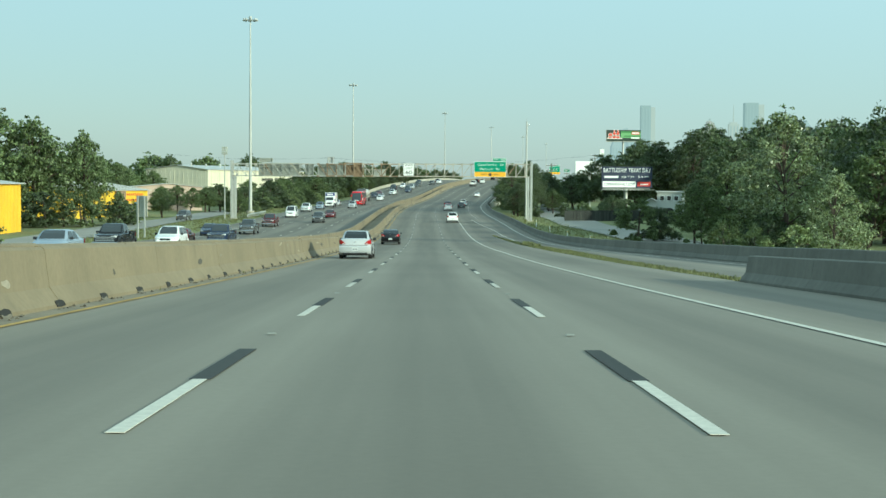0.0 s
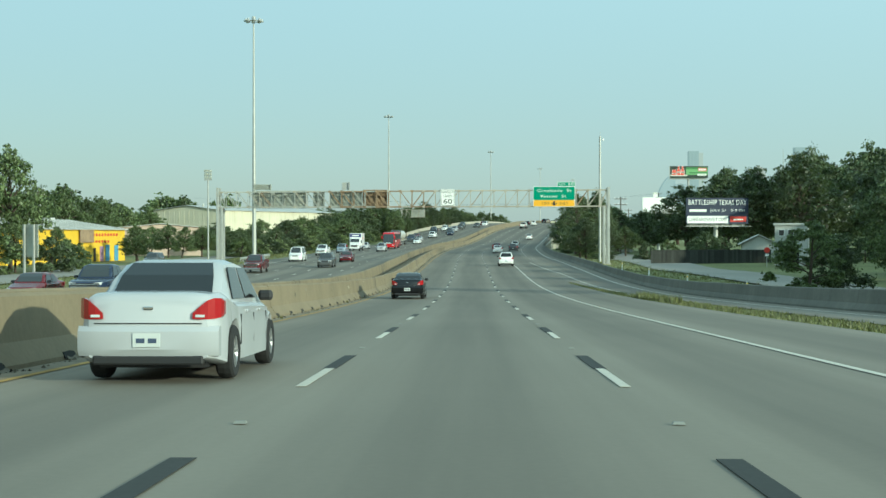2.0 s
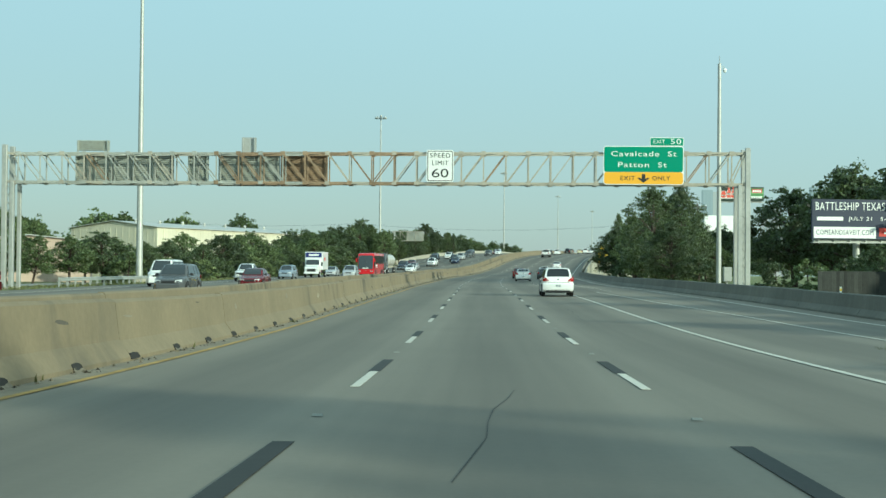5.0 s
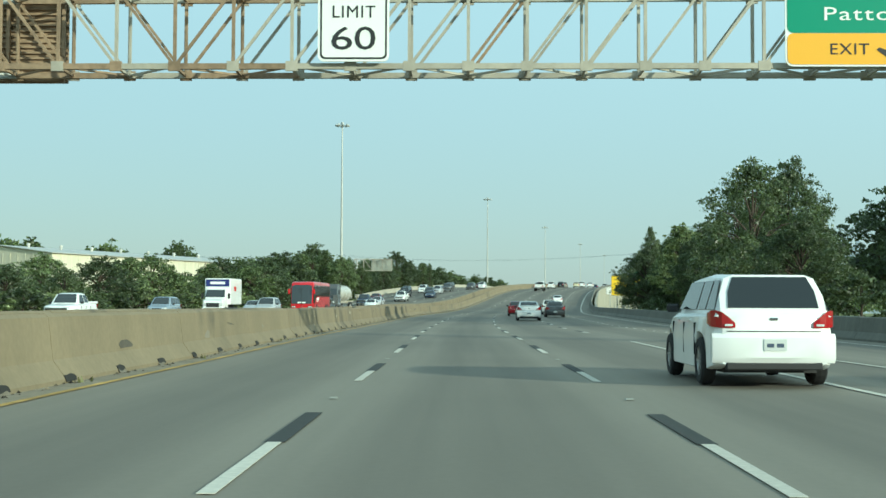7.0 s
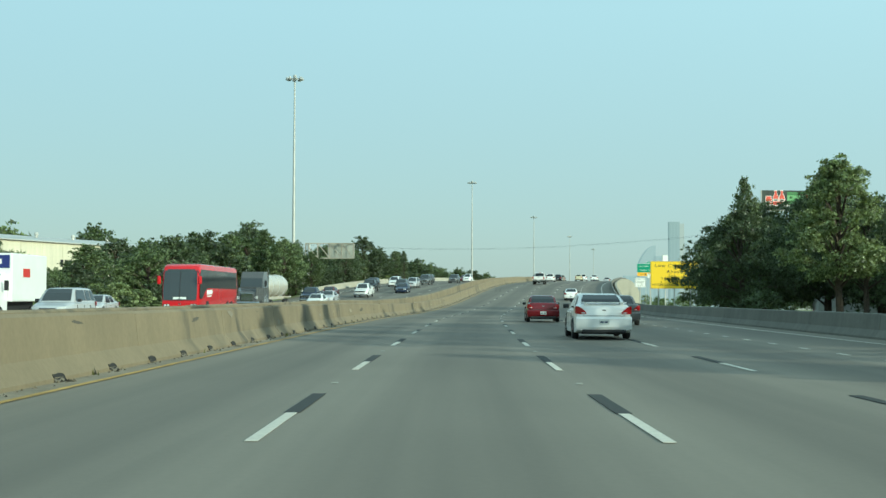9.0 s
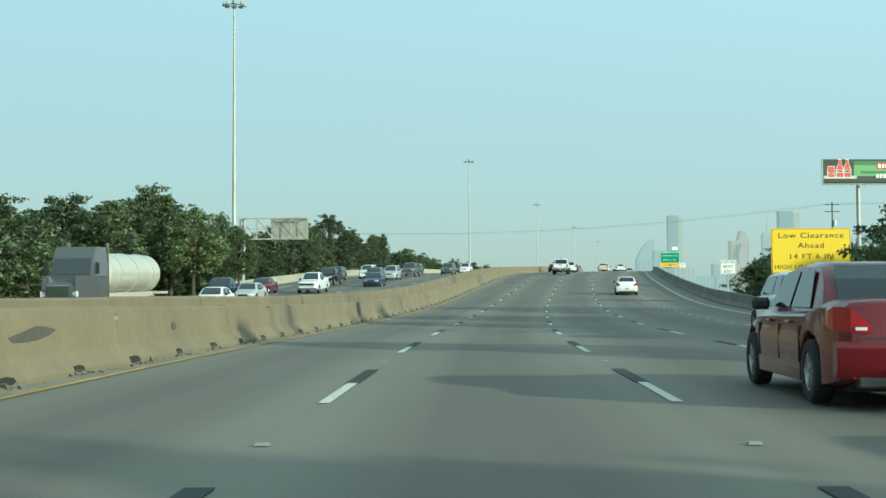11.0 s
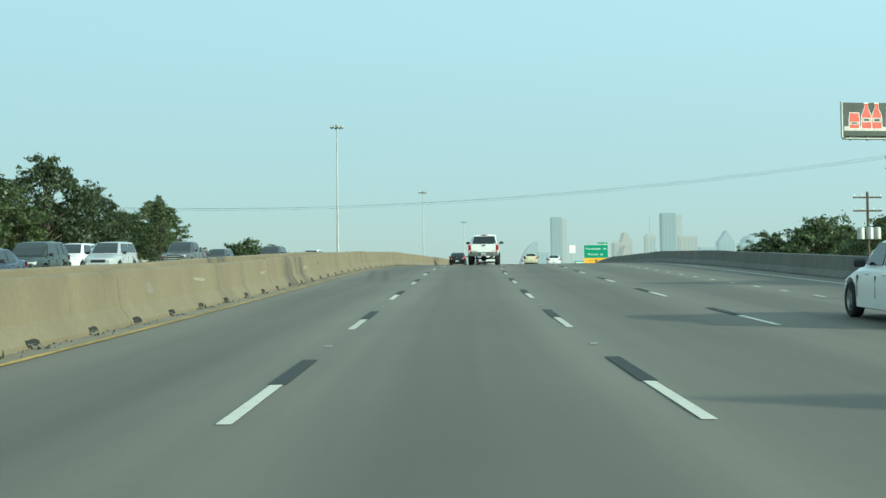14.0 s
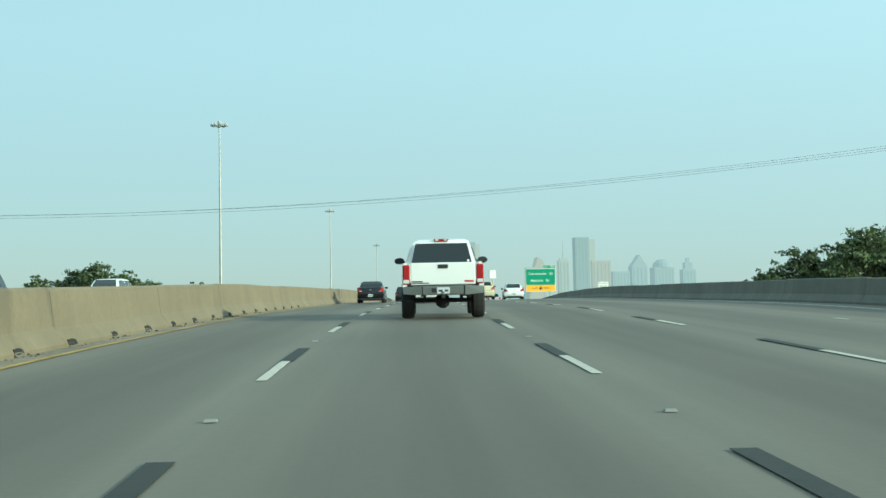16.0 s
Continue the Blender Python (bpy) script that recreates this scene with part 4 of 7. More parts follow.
# ---------------------------------------------------------------- buildings
WALL_CREAM = material("cream_metal_wall", (0.60, 0.555, 0.42), .6, grain=.05, blotch=.08, bscale=.2, streak=.08)
WALL_YELLOW = material("yellow_painted_wall", (0.72, 0.45, 0.035), .75, grain=.08, blotch=.12, bscale=.3)
ROOF_GREY = material("pale_metal_roof", (0.50, 0.49, 0.45), .5, .2, grain=.08, blotch=.15, bscale=.3)
WALL_WHITE = material("white_painted_wall", (0.44, 0.44, 0.41), .8, grain=.05, blotch=.1, bscale=.4)
WALL_PINK = material("faded_pink_wall", (0.50, 0.38, 0.30), .8, grain=.06, blotch=.12)
GLASS_D = plain("dark_window", (0.02, 0.022, 0.024), .1, spec=.8)
DOOR_B = plain("blue_door", (.10, .28, .42), .6)
DOOR_P = plain("violet_door", (.35, .2, .28), .6)
FENCE = material("dark_fence", (.04, .042, .036), .9, grain=.2, obj=.2)


def shed(name, w, d, h, ridge, wall, roof, label, ribs=0):
    """A hall: front along +x from the origin, depth along +y, gable roof with its ridge along y."""
    g = thing(name, label, "building")
    t = .25
    part("wall", Shape().loft([[(0, y, 0), (w, y, 0), (w, y, h), (w / 2, y, h + ridge), (0, y, h)] for y in (0, t)]), wall, g)
    part("wall", Shape().loft([[(0, y, 0), (w, y, 0), (w, y, h), (w / 2, y, h + ridge), (0, y, h)] for y in (d - t, d)]), wall, g)
    part("wall", Shape().box(0, t, t, d - t, 0, h), wall, g)
    part("wall", Shape().box(w - t, w, t, d - t, 0, h), wall, g)
    for a, b in (((-.5, h - .05), (w / 2, h + ridge + .12)), ((w + .5, h - .05), (w / 2, h + ridge + .12))):
        part("roof", Shape().loft([[(a[0], y, a[1]), (b[0], y, b[1]), (b[0], y, b[1] + .12), (a[0], y, a[1] + .12)] for y in (-.5, d + .5)]), roof, g)
    for i in range(ribs):
        y = d * (i + .5) / ribs
        part("rib", Shape().box(w, w + .06, y - .08, y + .08, 0, h - .05), wall, g)
        x = w * (i + .5) / ribs
        part("rib", Shape().box(x - .08, x + .08, -.06, 0, 0, h), wall, g)
    return g


# white warehouse: corner towards the road, its bright side turned to the sun
g = shed("warehouse", 23.5, 59, 11.0, 1.3, WALL_CREAM, ROOF_GREY, "large cream metal warehouse with a low gable roof", 14)
g.matrix_basis = pose(-69.3 - 23.5 * math.cos(radians(25)), 412 + 23.5 * math.sin(radians(25)), GROUND - .2, 0, 0, -25)
for i in range(14):
    if i != 8:
        part("wall_lettering_bar", Shape().box(23.56, 23.6, 31 + i * .9, 31.6 + i * .9, 7.6, 8.6), INK, g)
for i in range(7):
    part("roof_vent", Shape().lathe([(0, .5), (.25, .45), (.35, .2), (.25, 0), (.2, -.5)], "z", 10, (14.5, 4 + i * 8, 12.5)), ROOF_GREY, g)

g = shed("yellow_workshop", 20, 36, 5.0, 1.4, WALL_YELLOW, ROOF_GREY, "bright yellow workshop with a pale metal roof and hand-painted red lettering", 0)
for y, m, w, h in ((27.3, DOOR_P, 1.2, 2.4), (29.2, DOOR_B, 1.3, 2.6), (32.2, DOOR_B, 1.3, 2.5), (25.2, INK, .7, 2.1)):
    part("door", Shape().box(20.0, 20.08, y, y + w, 0.05, h), m, g)
sb = part("sign_board", Shape().box(20.3, 20.42, 20.3, 24.6, 3.0, 4.9), RUST, g, "brown weathered sign board on the wall")
for y in (20.6, 24.3):
    part("sign_bracket", Shape().box(20.0, 20.3, y - .06, y + .06, 3.3, 3.42), STEEL, sb)
for i in range(9):
    part("wall_lettering_bar", Shape().box(20.0, 20.03, 25.0 + i * .98, 25.55 + i * .98, 3.95, 4.38), BB_RED, g)
for i in range(6):
    part("wall_lettering_bar", Shape().box(20.0, 20.03, 24.9 + i * 1.0, 25.5 + i * 1.0, 2.95, 3.3), BB_RED, g)
for i in range(4):
    part("roof_vent", Shape().box(9.2, 10.8, 5 + i * 8, 6.4 + i * 8, 6.2, 6.9, .08), ROOF_GREY, g)
for i in range(24):
    part("roof_seam", Shape().loft([[(20.5, .75 + i * 1.5 + d, 5.075), (10.0, .75 + i * 1.5 + d, 6.645), (10.0, .75 + i * 1.5 + d, 6.70), (20.5, .75 + i * 1.5 + d, 5.13)] for d in (0, .06)]), ROOF_GREY, g)
g.matrix_basis = pose(-83.6, 235.8, GROUND, 0, 0, -11)
g = shed("yellow_shed", 12, 9, 6.2, .6, WALL_YELLOW, ROOF_GREY, "tall yellow corrugated metal shed", 16)
g.matrix_basis = pose(-64.2, 160, GROUND, 0, 0, 0)
g = shed("pink_store", 16, 12, 5.6, .6, WALL_PINK, ROOF_GREY, "low faded pink shop building behind bushes", 0)
g.matrix_basis = pose(-70, 312, GROUND, 0, 0, 15)

g = thing("white_house", "small white two-storey house with an arched porch", "house")
part("wall", Shape().box(0, 4.2, 0, 6, 0, 5.3), WALL_WHITE, g)
part("cornice", Shape().box(-.2, 4.4, -.2, 6.2, 5.3, 5.6, .05), WALL_WHITE, g)
for i in range(3):
    w = part("window", Shape().box(.45 + i * 1.2, 1.25 + i * 1.2, -.05, .02, 3.9, 4.8), SIGN_W, g)
    part("pane", Shape().box(.52 + i * 1.2, 1.18 + i * 1.2, -.06, -.045, 3.97, 4.73), GLASS_D, w)
# no opening here: a black arch on the wall paints the porch's shade
part("porch_arch", Shape().loft([[(1.1, y, 0), (3.1, y, 0)] + [(2.1 + math.cos(a) * 1.0, y, 1.7 + math.sin(a)) for a in np.linspace(0, math.pi, 9)] for y in (-.03, .03)]), DARK, g)
g.matrix_basis = pose(39.3, 229.5, GROUND, 0, 0, -16)
g = shed("white_cottage", 5.0, 8, 2.6, 1.3, WALL_WHITE, ROOF_GREY, "white clapboard cottage with a pitched roof", 0)
g.matrix_basis = pose(39.5, 252, GROUND, 0, 0, -10)
g = shed("white_shed", 5.6, 8, 4.2, 1.3, WALL_WHITE, ROOF_GREY, "small white house glimpsed behind trees", 0)
g.matrix_basis = pose(30.2, 364, GROUND, 0, 0, -12)

# board fence in front of the cottage
g = thing("board_fence", "dark weathered board fence along the frontage", "fence")
fb = Shape().box(-.14, .14, -.03, .03, 0, 2.0, .01).mesh("board", FENCE)
for i in range(60):
    ob = part("board", fb, None, g)
    x, y = 24.0 + i * .3, 236 + i * .12
    ob.location = (x, y, GROUND - .02)

# ---------------------------------------------------------------- frontage roads
LK = [(60, -44), (130, -42), (180, -43), (240, -44), (330, -47), (600, -52)]


def lane_sheet(name, ys, uf, w, mat, label, h=.1):
    s = Shape()
    s.loft([[land(uf(y) + k * w, y, h) for k in (-.5, -.17, .17, .5)] for y in ys], caps=False, closed=False)
    me = s.mesh(name, mat, True)
    if me.polygons[0].normal.z < 0:
        me.flip_normals()
    return tagged(new(name, me), label, "road", "", "structure")


lane_sheet("frontage_road", np.arange(30, 600, 8), lambda y: along(LK, y), 7.5, ASPHALT, "worn frontage road between strips of grass", .1)
lane_sheet("frontage_road", np.arange(40, 420, 8), lambda y: float(np.interp(y, [40, 120, 200, 420], [29, 27.5, 26, 28])), 8.0, ASPHALT, "pale frontage road beyond the wall", .12)


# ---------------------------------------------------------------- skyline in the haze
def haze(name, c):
    """Far towers: the haze in front of them is put into the material as emission."""
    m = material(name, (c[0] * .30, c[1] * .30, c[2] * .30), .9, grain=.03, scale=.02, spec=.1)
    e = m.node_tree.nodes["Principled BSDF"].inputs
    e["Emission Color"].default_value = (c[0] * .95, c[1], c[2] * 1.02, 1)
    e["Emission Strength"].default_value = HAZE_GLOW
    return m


# strength of the emission that imitates haze on towers and their glazing
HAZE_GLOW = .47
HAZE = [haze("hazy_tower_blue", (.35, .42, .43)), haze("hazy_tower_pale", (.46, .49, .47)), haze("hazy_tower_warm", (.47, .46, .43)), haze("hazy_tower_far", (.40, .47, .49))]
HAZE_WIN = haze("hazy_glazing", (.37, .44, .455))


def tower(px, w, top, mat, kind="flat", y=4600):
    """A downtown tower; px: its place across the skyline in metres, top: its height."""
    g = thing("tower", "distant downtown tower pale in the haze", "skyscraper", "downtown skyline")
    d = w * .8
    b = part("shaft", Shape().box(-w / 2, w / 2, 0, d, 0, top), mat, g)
    if kind == "step":
        part("crown", Shape().box(-w * .3, w * .3, d * .2, d * .8, top, top * 1.12), mat, g)
        part("crown", Shape().box(-w * .12, w * .12, d * .35, d * .65, top * 1.12, top * 1.2), mat, g)
    if kind == "round":
        part("crown", Shape().lathe([(w * .48, 0), (w * .44, top * .07), (w * .25, top * .12), (0, top * .14)], "z", 14, (0, d / 2, top)), mat, g)
    if kind == "gable":
        part("crown", Shape().loft([[(-w / 2, y_, top), (w / 2, y_, top), (w * .2, y_, top * 1.1), (0, y_, top * 1.18), (-w * .2, y_, top * 1.1)] for y_ in (0, d)]), mat, g)
    if kind == "wedge":
        part("crown", Shape().loft([[(-w / 2, y_, top)] + [(-w / 2 + w * k / 6, y_, top + top * .45 * math.sin(k / 6 * math.pi / 2) ** .8) for k in range(1, 7)] + [(w / 2, y_, top)] for y_ in (0, d)]), mat, g)
    if kind == "mast":
        part("crown", Shape().box(-w * .36, w * .36, d * .2, d * .8, top, top * 1.03), mat, g)
        part("antenna", Shape().tube((0, d / 2, top * 1.03), (0, d / 2, top * 1.3), 2.2, .8, 6), mat, g)
    if kind == "stair":
        for k, (a0, a1, hh) in enumerate(((-.5, -.12, .62), (-.12, .2, .86))):
            part("step", Shape().loft([[(w * a0, y_, 0), (w * a1, y_, 0), (w * a1, y_, top * hh), ((w * a0 + w * a1) / 2, y_, top * (hh + .09)), (w * a0, y_, top * (hh - .06))] for y_ in (-d * .3, 0)]), mat, g)
        part("crown", Shape().loft([[(-w * .1, y_, top), (w / 2, y_, top), (w * .3, y_, top * 1.12), (w * .06, y_, top * 1.16)] for y_ in (0, d)]), mat, g)
    if kind == "slab":
        part("pale_side", Shape().box(w / 2, w * .95, d * .1, d, 0, top * .98), HAZE[1], g)
    for i in range(max(2, int(w / 11))):
        x = -w / 2 + w * (i + .5) / max(2, int(w / 11))
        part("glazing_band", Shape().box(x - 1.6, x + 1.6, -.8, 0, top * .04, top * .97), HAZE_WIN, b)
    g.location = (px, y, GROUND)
    return g


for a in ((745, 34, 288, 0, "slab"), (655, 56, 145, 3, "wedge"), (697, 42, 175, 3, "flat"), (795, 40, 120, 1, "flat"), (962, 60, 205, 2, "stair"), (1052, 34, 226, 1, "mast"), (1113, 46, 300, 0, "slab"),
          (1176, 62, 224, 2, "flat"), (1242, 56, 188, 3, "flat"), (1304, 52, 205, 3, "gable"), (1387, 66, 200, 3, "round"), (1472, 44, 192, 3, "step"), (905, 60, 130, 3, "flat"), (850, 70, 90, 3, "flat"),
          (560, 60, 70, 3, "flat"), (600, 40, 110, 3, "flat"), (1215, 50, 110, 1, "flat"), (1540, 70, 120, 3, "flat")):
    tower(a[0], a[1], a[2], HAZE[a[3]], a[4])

# ---------------------------------------------------------------- power line
WOOD = material("pole_wood", (.10, .08, .06), .9, grain=.3, scale=6)
CABLE = plain("cable", (.03, .032, .034), .6)


def utility_pole(x, y, top, label="weathered wooden utility pole with a crossarm and transformers", trio=False):
    g = thing("utility_pole", label, "pole", "utility poles")
    b = world_ground(x, y)
    part("pole", Shape().tube((0, 0, b), (0, 0, top), .17, .11, 9), WOOD, g, smooth=True)
    for z in (top - .5, top - 1.7):
        part("crossarm", Shape().box(-1.3, 1.3, -.06, .06, z - .07, z + .07), WOOD, g)
        for k in (-1.2, -.5, .5, 1.2):
            part("insulator", Shape().lathe([(0, .22), (.05, .2), (.07, .05), (.03, 0)], "z", 7, (k, 0, z + .07)), SIGN_W, g)
    for k in ((-.75, 0, .75) if trio else (.35,)):
        part("transformer", Shape().lathe([(0, .55), (.1, .54), (.3, .48), (.33, .4), (.33, -.55), (0, -.55)], "z", 12, (k, -.35 if k == 0 else -.2, top - 3.7)), STEEL, g, smooth=True)
    g.location = (x, y, 0)
    return g


utility_pole(66.6, 539, 14.2)
utility_pole(-43.6, 585, 13.4)
utility_pole(52.8, 514.5, 7.8, trio=True)
utility_pole(30, 330, 6.8)
utility_pole(-92, 330, 9)


def cable(p, q, sag, r=.010):
    s, n = Shape(), 24
    pts = [Vector(p).lerp(Vector(q), i / n) - Vector((0, 0, sag * 4 * (i / n) * (1 - i / n))) for i in range(n + 1)]
    s.loft([[c + Vector((0, r * math.cos(a), r * math.sin(a))) for a in (0, 2.1, 4.2)] for c in pts])
    return tagged(new("power_cable", s.mesh("power_cable", CABLE)), "thin black power cable strung across the motorway", "cable", "power cables")


for k, dz in ((-1.2, -.3), (-.2, -.5), (.6, -.25)):
    cable((66.6 + k, 539, 14.2 + dz), (-43.6 + k, 585, 13.4 + dz), 3.0)
    cable((66.6 + k, 539, 14.2 + dz), (140 + k, 505, 16 + dz), 1.2)
    cable((-43.6 + k, 585, 13.4 + dz), (-120 + k, 620, 15 + dz), 1.2)


# ---------------------------------------------------------------- trees
def tree_mesh_crown(rng, blobs, leaves, size, mat):
    """Leaves as small bent quads on the shells of many clumps. blobs: (x, y, z, radius)."""
    bl = np.array(blobs)
    wts = bl[:, 3] ** 2
    pick = rng.choice(len(bl), leaves, p=wts / wts.sum())
    d = rng.normal(size=(leaves, 3))
    d /= np.linalg.norm(d, axis=1)[:, None]
    d[:, 2] = np.where(d[:, 2] < -0.35, -d[:, 2] * 0.6, d[:, 2])
    rad = bl[pick, 3] * (0.35 + 0.85 * rng.random(leaves) ** 0.8 + .35 * (rng.random(leaves) > .93))
    c = bl[pick, :3] + d * rad[:, None] * np.array([1, 1, .82])
    nrm = d * .7 + rng.normal(size=(leaves, 3)) * .6
    nrm /= np.linalg.norm(nrm, axis=1)[:, None]
    a = np.cross(nrm, rng.normal(size=(leaves, 3)))
    a /= np.linalg.norm(a, axis=1)[:, None]
    b = np.cross(nrm, a)
    s = size * (0.5 + 1.0 * rng.random(leaves) ** 1.6)[:, None]
    v = np.stack([c - a * s, c + a * s * .6 - b * s * .62, c + a * s * .6 + b * s * .62], 1).reshape(-1, 3)
    me = bpy.data.meshes.new("crown")
    me.vertices.add(len(v))
    me.vertices.foreach_set("co", v.astype(np.float32).ravel())
    me.loops.add(len(v))
    me.loops.foreach_set("vertex_index", np.arange(len(v), dtype=np.int32))
    me.polygons.add(leaves)
    me.polygons.foreach_set("loop_start", np.arange(0, len(v), 3, dtype=np.int32))
    me.update(calc_edges=True)
    me.materials.append(mat)
    return me


def make_tree(seed, h, w, mat, leaves, size, trunk=.25, low=.25, label="", lumps=26, name="tree", shape=1.0):
    """A tapered trunk with limbs and a crown of leaf clumps. low: where the crown begins, as a share of the height."""
    rng = np.random.default_rng(seed)
    g = thing(name, label, "tree" if name == "tree" else "bush", "roadside trees" if name == "tree" else "roadside bushes")
    blobs, limbs = [], Shape()
    lean = rng.normal(size=2) * .03 * h
    top = Vector((lean[0], lean[1], h * .8))
    for i in range(6):
        a, b = i / 6, (i + 1) / 6
        wob = lambda t: Vector((lean[0] * t + .05 * h * math.sin(3 * t + seed) * t * .6, lean[1] * t, h * .8 * t))
        limbs.tube(wob(a), wob(b), trunk * (1.25 - a), trunk * (1.25 - b), 7, False)
    for i in range(lumps):
        t = low + (1 - low) * (i + .5) / lumps
        ang = i * 2.4 + rng.random() * .9
        prof = math.sin(math.pi * min(1, (t - low) / (1 - low) * .82 + .2)) ** .8 * shape + (1 - shape) * (1 - (t - low) / (1 - low))
        rr = w / 2 * prof * (.45 + .55 * rng.random() ** .6)
        r = w * (.065 + .10 * rng.random() ** 1.5) * (1.2 - .4 * t)
        c = Vector((lean[0] * t + rr * math.cos(ang), lean[1] * t + rr * math.sin(ang), max(h * t - r * .4, r * .7)))
        blobs.append((*c, r))
        if i % 2 == 0:
            root = Vector((lean[0] * t, lean[1] * t, h * max(.12, t * .72)))
            limbs.tube(root, root.lerp(c, .55) + Vector((0, 0, .04 * h)), trunk * .4, trunk * .25, 5, False)
            limbs.tube(root.lerp(c, .55) + Vector((0, 0, .04 * h)), c, trunk * .25, trunk * .07, 5, False)
        for k in range(5):
            d = rng.normal(size=3)
            d /= np.linalg.norm(d)
            d[2] = abs(d[2]) * .9
            q = 1.0 + .75 * rng.random() ** 2
            blobs.append((c.x + d[0] * r * q, c.y + d[1] * r * q, c.z + d[2] * r * q, r * (.18 + .34 * rng.random())))
    k = h / max(b[2] + b[3] * .95 for b in blobs)
    blobs = [(b[0], b[1], b[2] * k, b[3] * min(1, k + .05)) for b in blobs]
    limbs.v = [(v[0], v[1], v[2] * k) for v in limbs.v]
    part("trunk", limbs, BARK, g)
    part("crown", tree_mesh_crown(rng, blobs, leaves, size, mat), mat, g)
    return g


KINDS = [
    (11, 10, 9, LEAF[0], 1.0, .184, .24, .24, "dense dark green oak beside the motorway", 62),
    (12, 10, 7.5, LEAF[1], .9, .176, .2, .30, "mid green rounded tree on the verge", 56),
    (13, 10, 6.2, LEAF[1], .85, .160, .18, .25, "upright bushy green tree beside the road", 52, "tree", .7),
    (14, 10, 10.5, LEAF[0], 1.15, .192, .3, .28, "broad spreading dark green live oak", 66),
    (15, 10, 7.5, LEAF[3], .9, .160, .17, .12, "dark green tree with glossy leaves", 52),
    (16, 10, 5.0, LEAF[0], .75, .160, .17, .1, "narrow pointed dark evergreen tree", 46, "tree", .35),
    (17, 10, 10.0, LEAF[1], 1.1, .185, .3, .25, "broad spreading mid green oak", 64),
    (18, 10, 7.0, LEAF[0], .9, .170, .22, .46, "dark green tree with a bare lower trunk beside the wall", 48, "tree", .85),
    (19, 10, 5.6, LEAF[2], .85, .160, .2, .36, "light green upright tree with a bare trunk", 46, "tree", .75),
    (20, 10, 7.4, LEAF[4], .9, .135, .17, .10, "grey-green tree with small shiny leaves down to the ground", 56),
]
BUSHES = [
    (21, 4, 5.0, LEAF[0], 1.0, .145, .1, .05, "low dense dark green bush", 18, "bush"),
    (22, 4, 4.6, LEAF[1], .95, .136, .1, .05, "rounded mid green roadside bush", 17, "bush"),
    (23, 4, 4.0, LEAF[2], .9, .128, .08, .05, "light yellow-green leafy roadside shrub", 16, "bush"),
]
# leaves and leaf size for trees near the road, farther off, and far away
DETAIL = [(36000, .54), (14000, .86), (4600, 1.5)]
BUSH_DETAIL = [(13000, .62), (5600, 1.0), (2300, 1.5)]
MADE = {}


def variety(kind, level, bush):
    """The tree of a kind at a level of detail, and whether it has just been made."""
    key = (kind, level, bush)
    if key in MADE:
        return MADE[key], False
    seed, h, w, mat, dens, size, trunk, low, label, lumps, *rest = (BUSHES if bush else KINDS)[kind]
    n, k = (BUSH_DETAIL if bush else DETAIL)[level]
    MADE[key] = make_tree(seed, h, w, mat, int(n * dens), size * k, trunk, low, label, lumps, *rest)
    return MADE[key], True


def plant(kind, x, y, h, wide=1.0, turn=None, z=None, bush=False):
    off = abs(x - xc(y)) + max(0, y - 640) * .3
    src, fresh = variety(kind, 0 if off < 27 else 1 if off < 88 else 2, bush)
    k = h / (4 if bush else 10)
    turn = turn if turn is not None else (x * 37 + y * 17) % 360
    m = pose(x, y, (world_ground(x, y) if z is None else z) - .1, 0, 0, turn)
    if fresh:
        src.matrix_basis = m @ Matrix.Diagonal((k * wide, k * wide, k, 1))
        return src
    s = src.scale
    return copy_thing(src, m @ Matrix.Diagonal((k * wide / s[0], k * wide / s[1], k / s[2], 1)))


def grow(kind, x, y, top, wide=1.0, turn=None):
    """A tree whose tip stands at the height top of the world."""
    return plant(kind, x, y, top + .1 - world_ground(x, y), wide, turn)


rnd = random.Random(5)
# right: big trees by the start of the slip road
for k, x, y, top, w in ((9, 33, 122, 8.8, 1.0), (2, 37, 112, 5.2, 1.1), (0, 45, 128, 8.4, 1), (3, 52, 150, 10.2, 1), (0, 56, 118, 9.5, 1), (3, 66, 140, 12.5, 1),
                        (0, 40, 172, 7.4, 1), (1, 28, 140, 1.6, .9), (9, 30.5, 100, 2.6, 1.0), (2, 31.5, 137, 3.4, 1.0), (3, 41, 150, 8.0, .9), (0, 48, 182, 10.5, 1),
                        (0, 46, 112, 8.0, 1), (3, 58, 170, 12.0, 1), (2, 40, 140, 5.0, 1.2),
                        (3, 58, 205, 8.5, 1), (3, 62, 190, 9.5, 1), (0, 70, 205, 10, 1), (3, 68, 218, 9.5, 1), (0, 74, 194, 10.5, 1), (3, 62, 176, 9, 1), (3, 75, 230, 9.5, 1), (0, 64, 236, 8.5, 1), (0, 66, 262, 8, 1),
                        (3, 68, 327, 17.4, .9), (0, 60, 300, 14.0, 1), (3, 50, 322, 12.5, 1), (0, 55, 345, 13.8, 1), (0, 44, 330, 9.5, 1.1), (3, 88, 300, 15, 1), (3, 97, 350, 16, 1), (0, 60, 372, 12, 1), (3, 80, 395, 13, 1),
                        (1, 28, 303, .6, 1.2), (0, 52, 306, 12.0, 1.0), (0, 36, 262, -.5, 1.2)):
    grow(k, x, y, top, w)
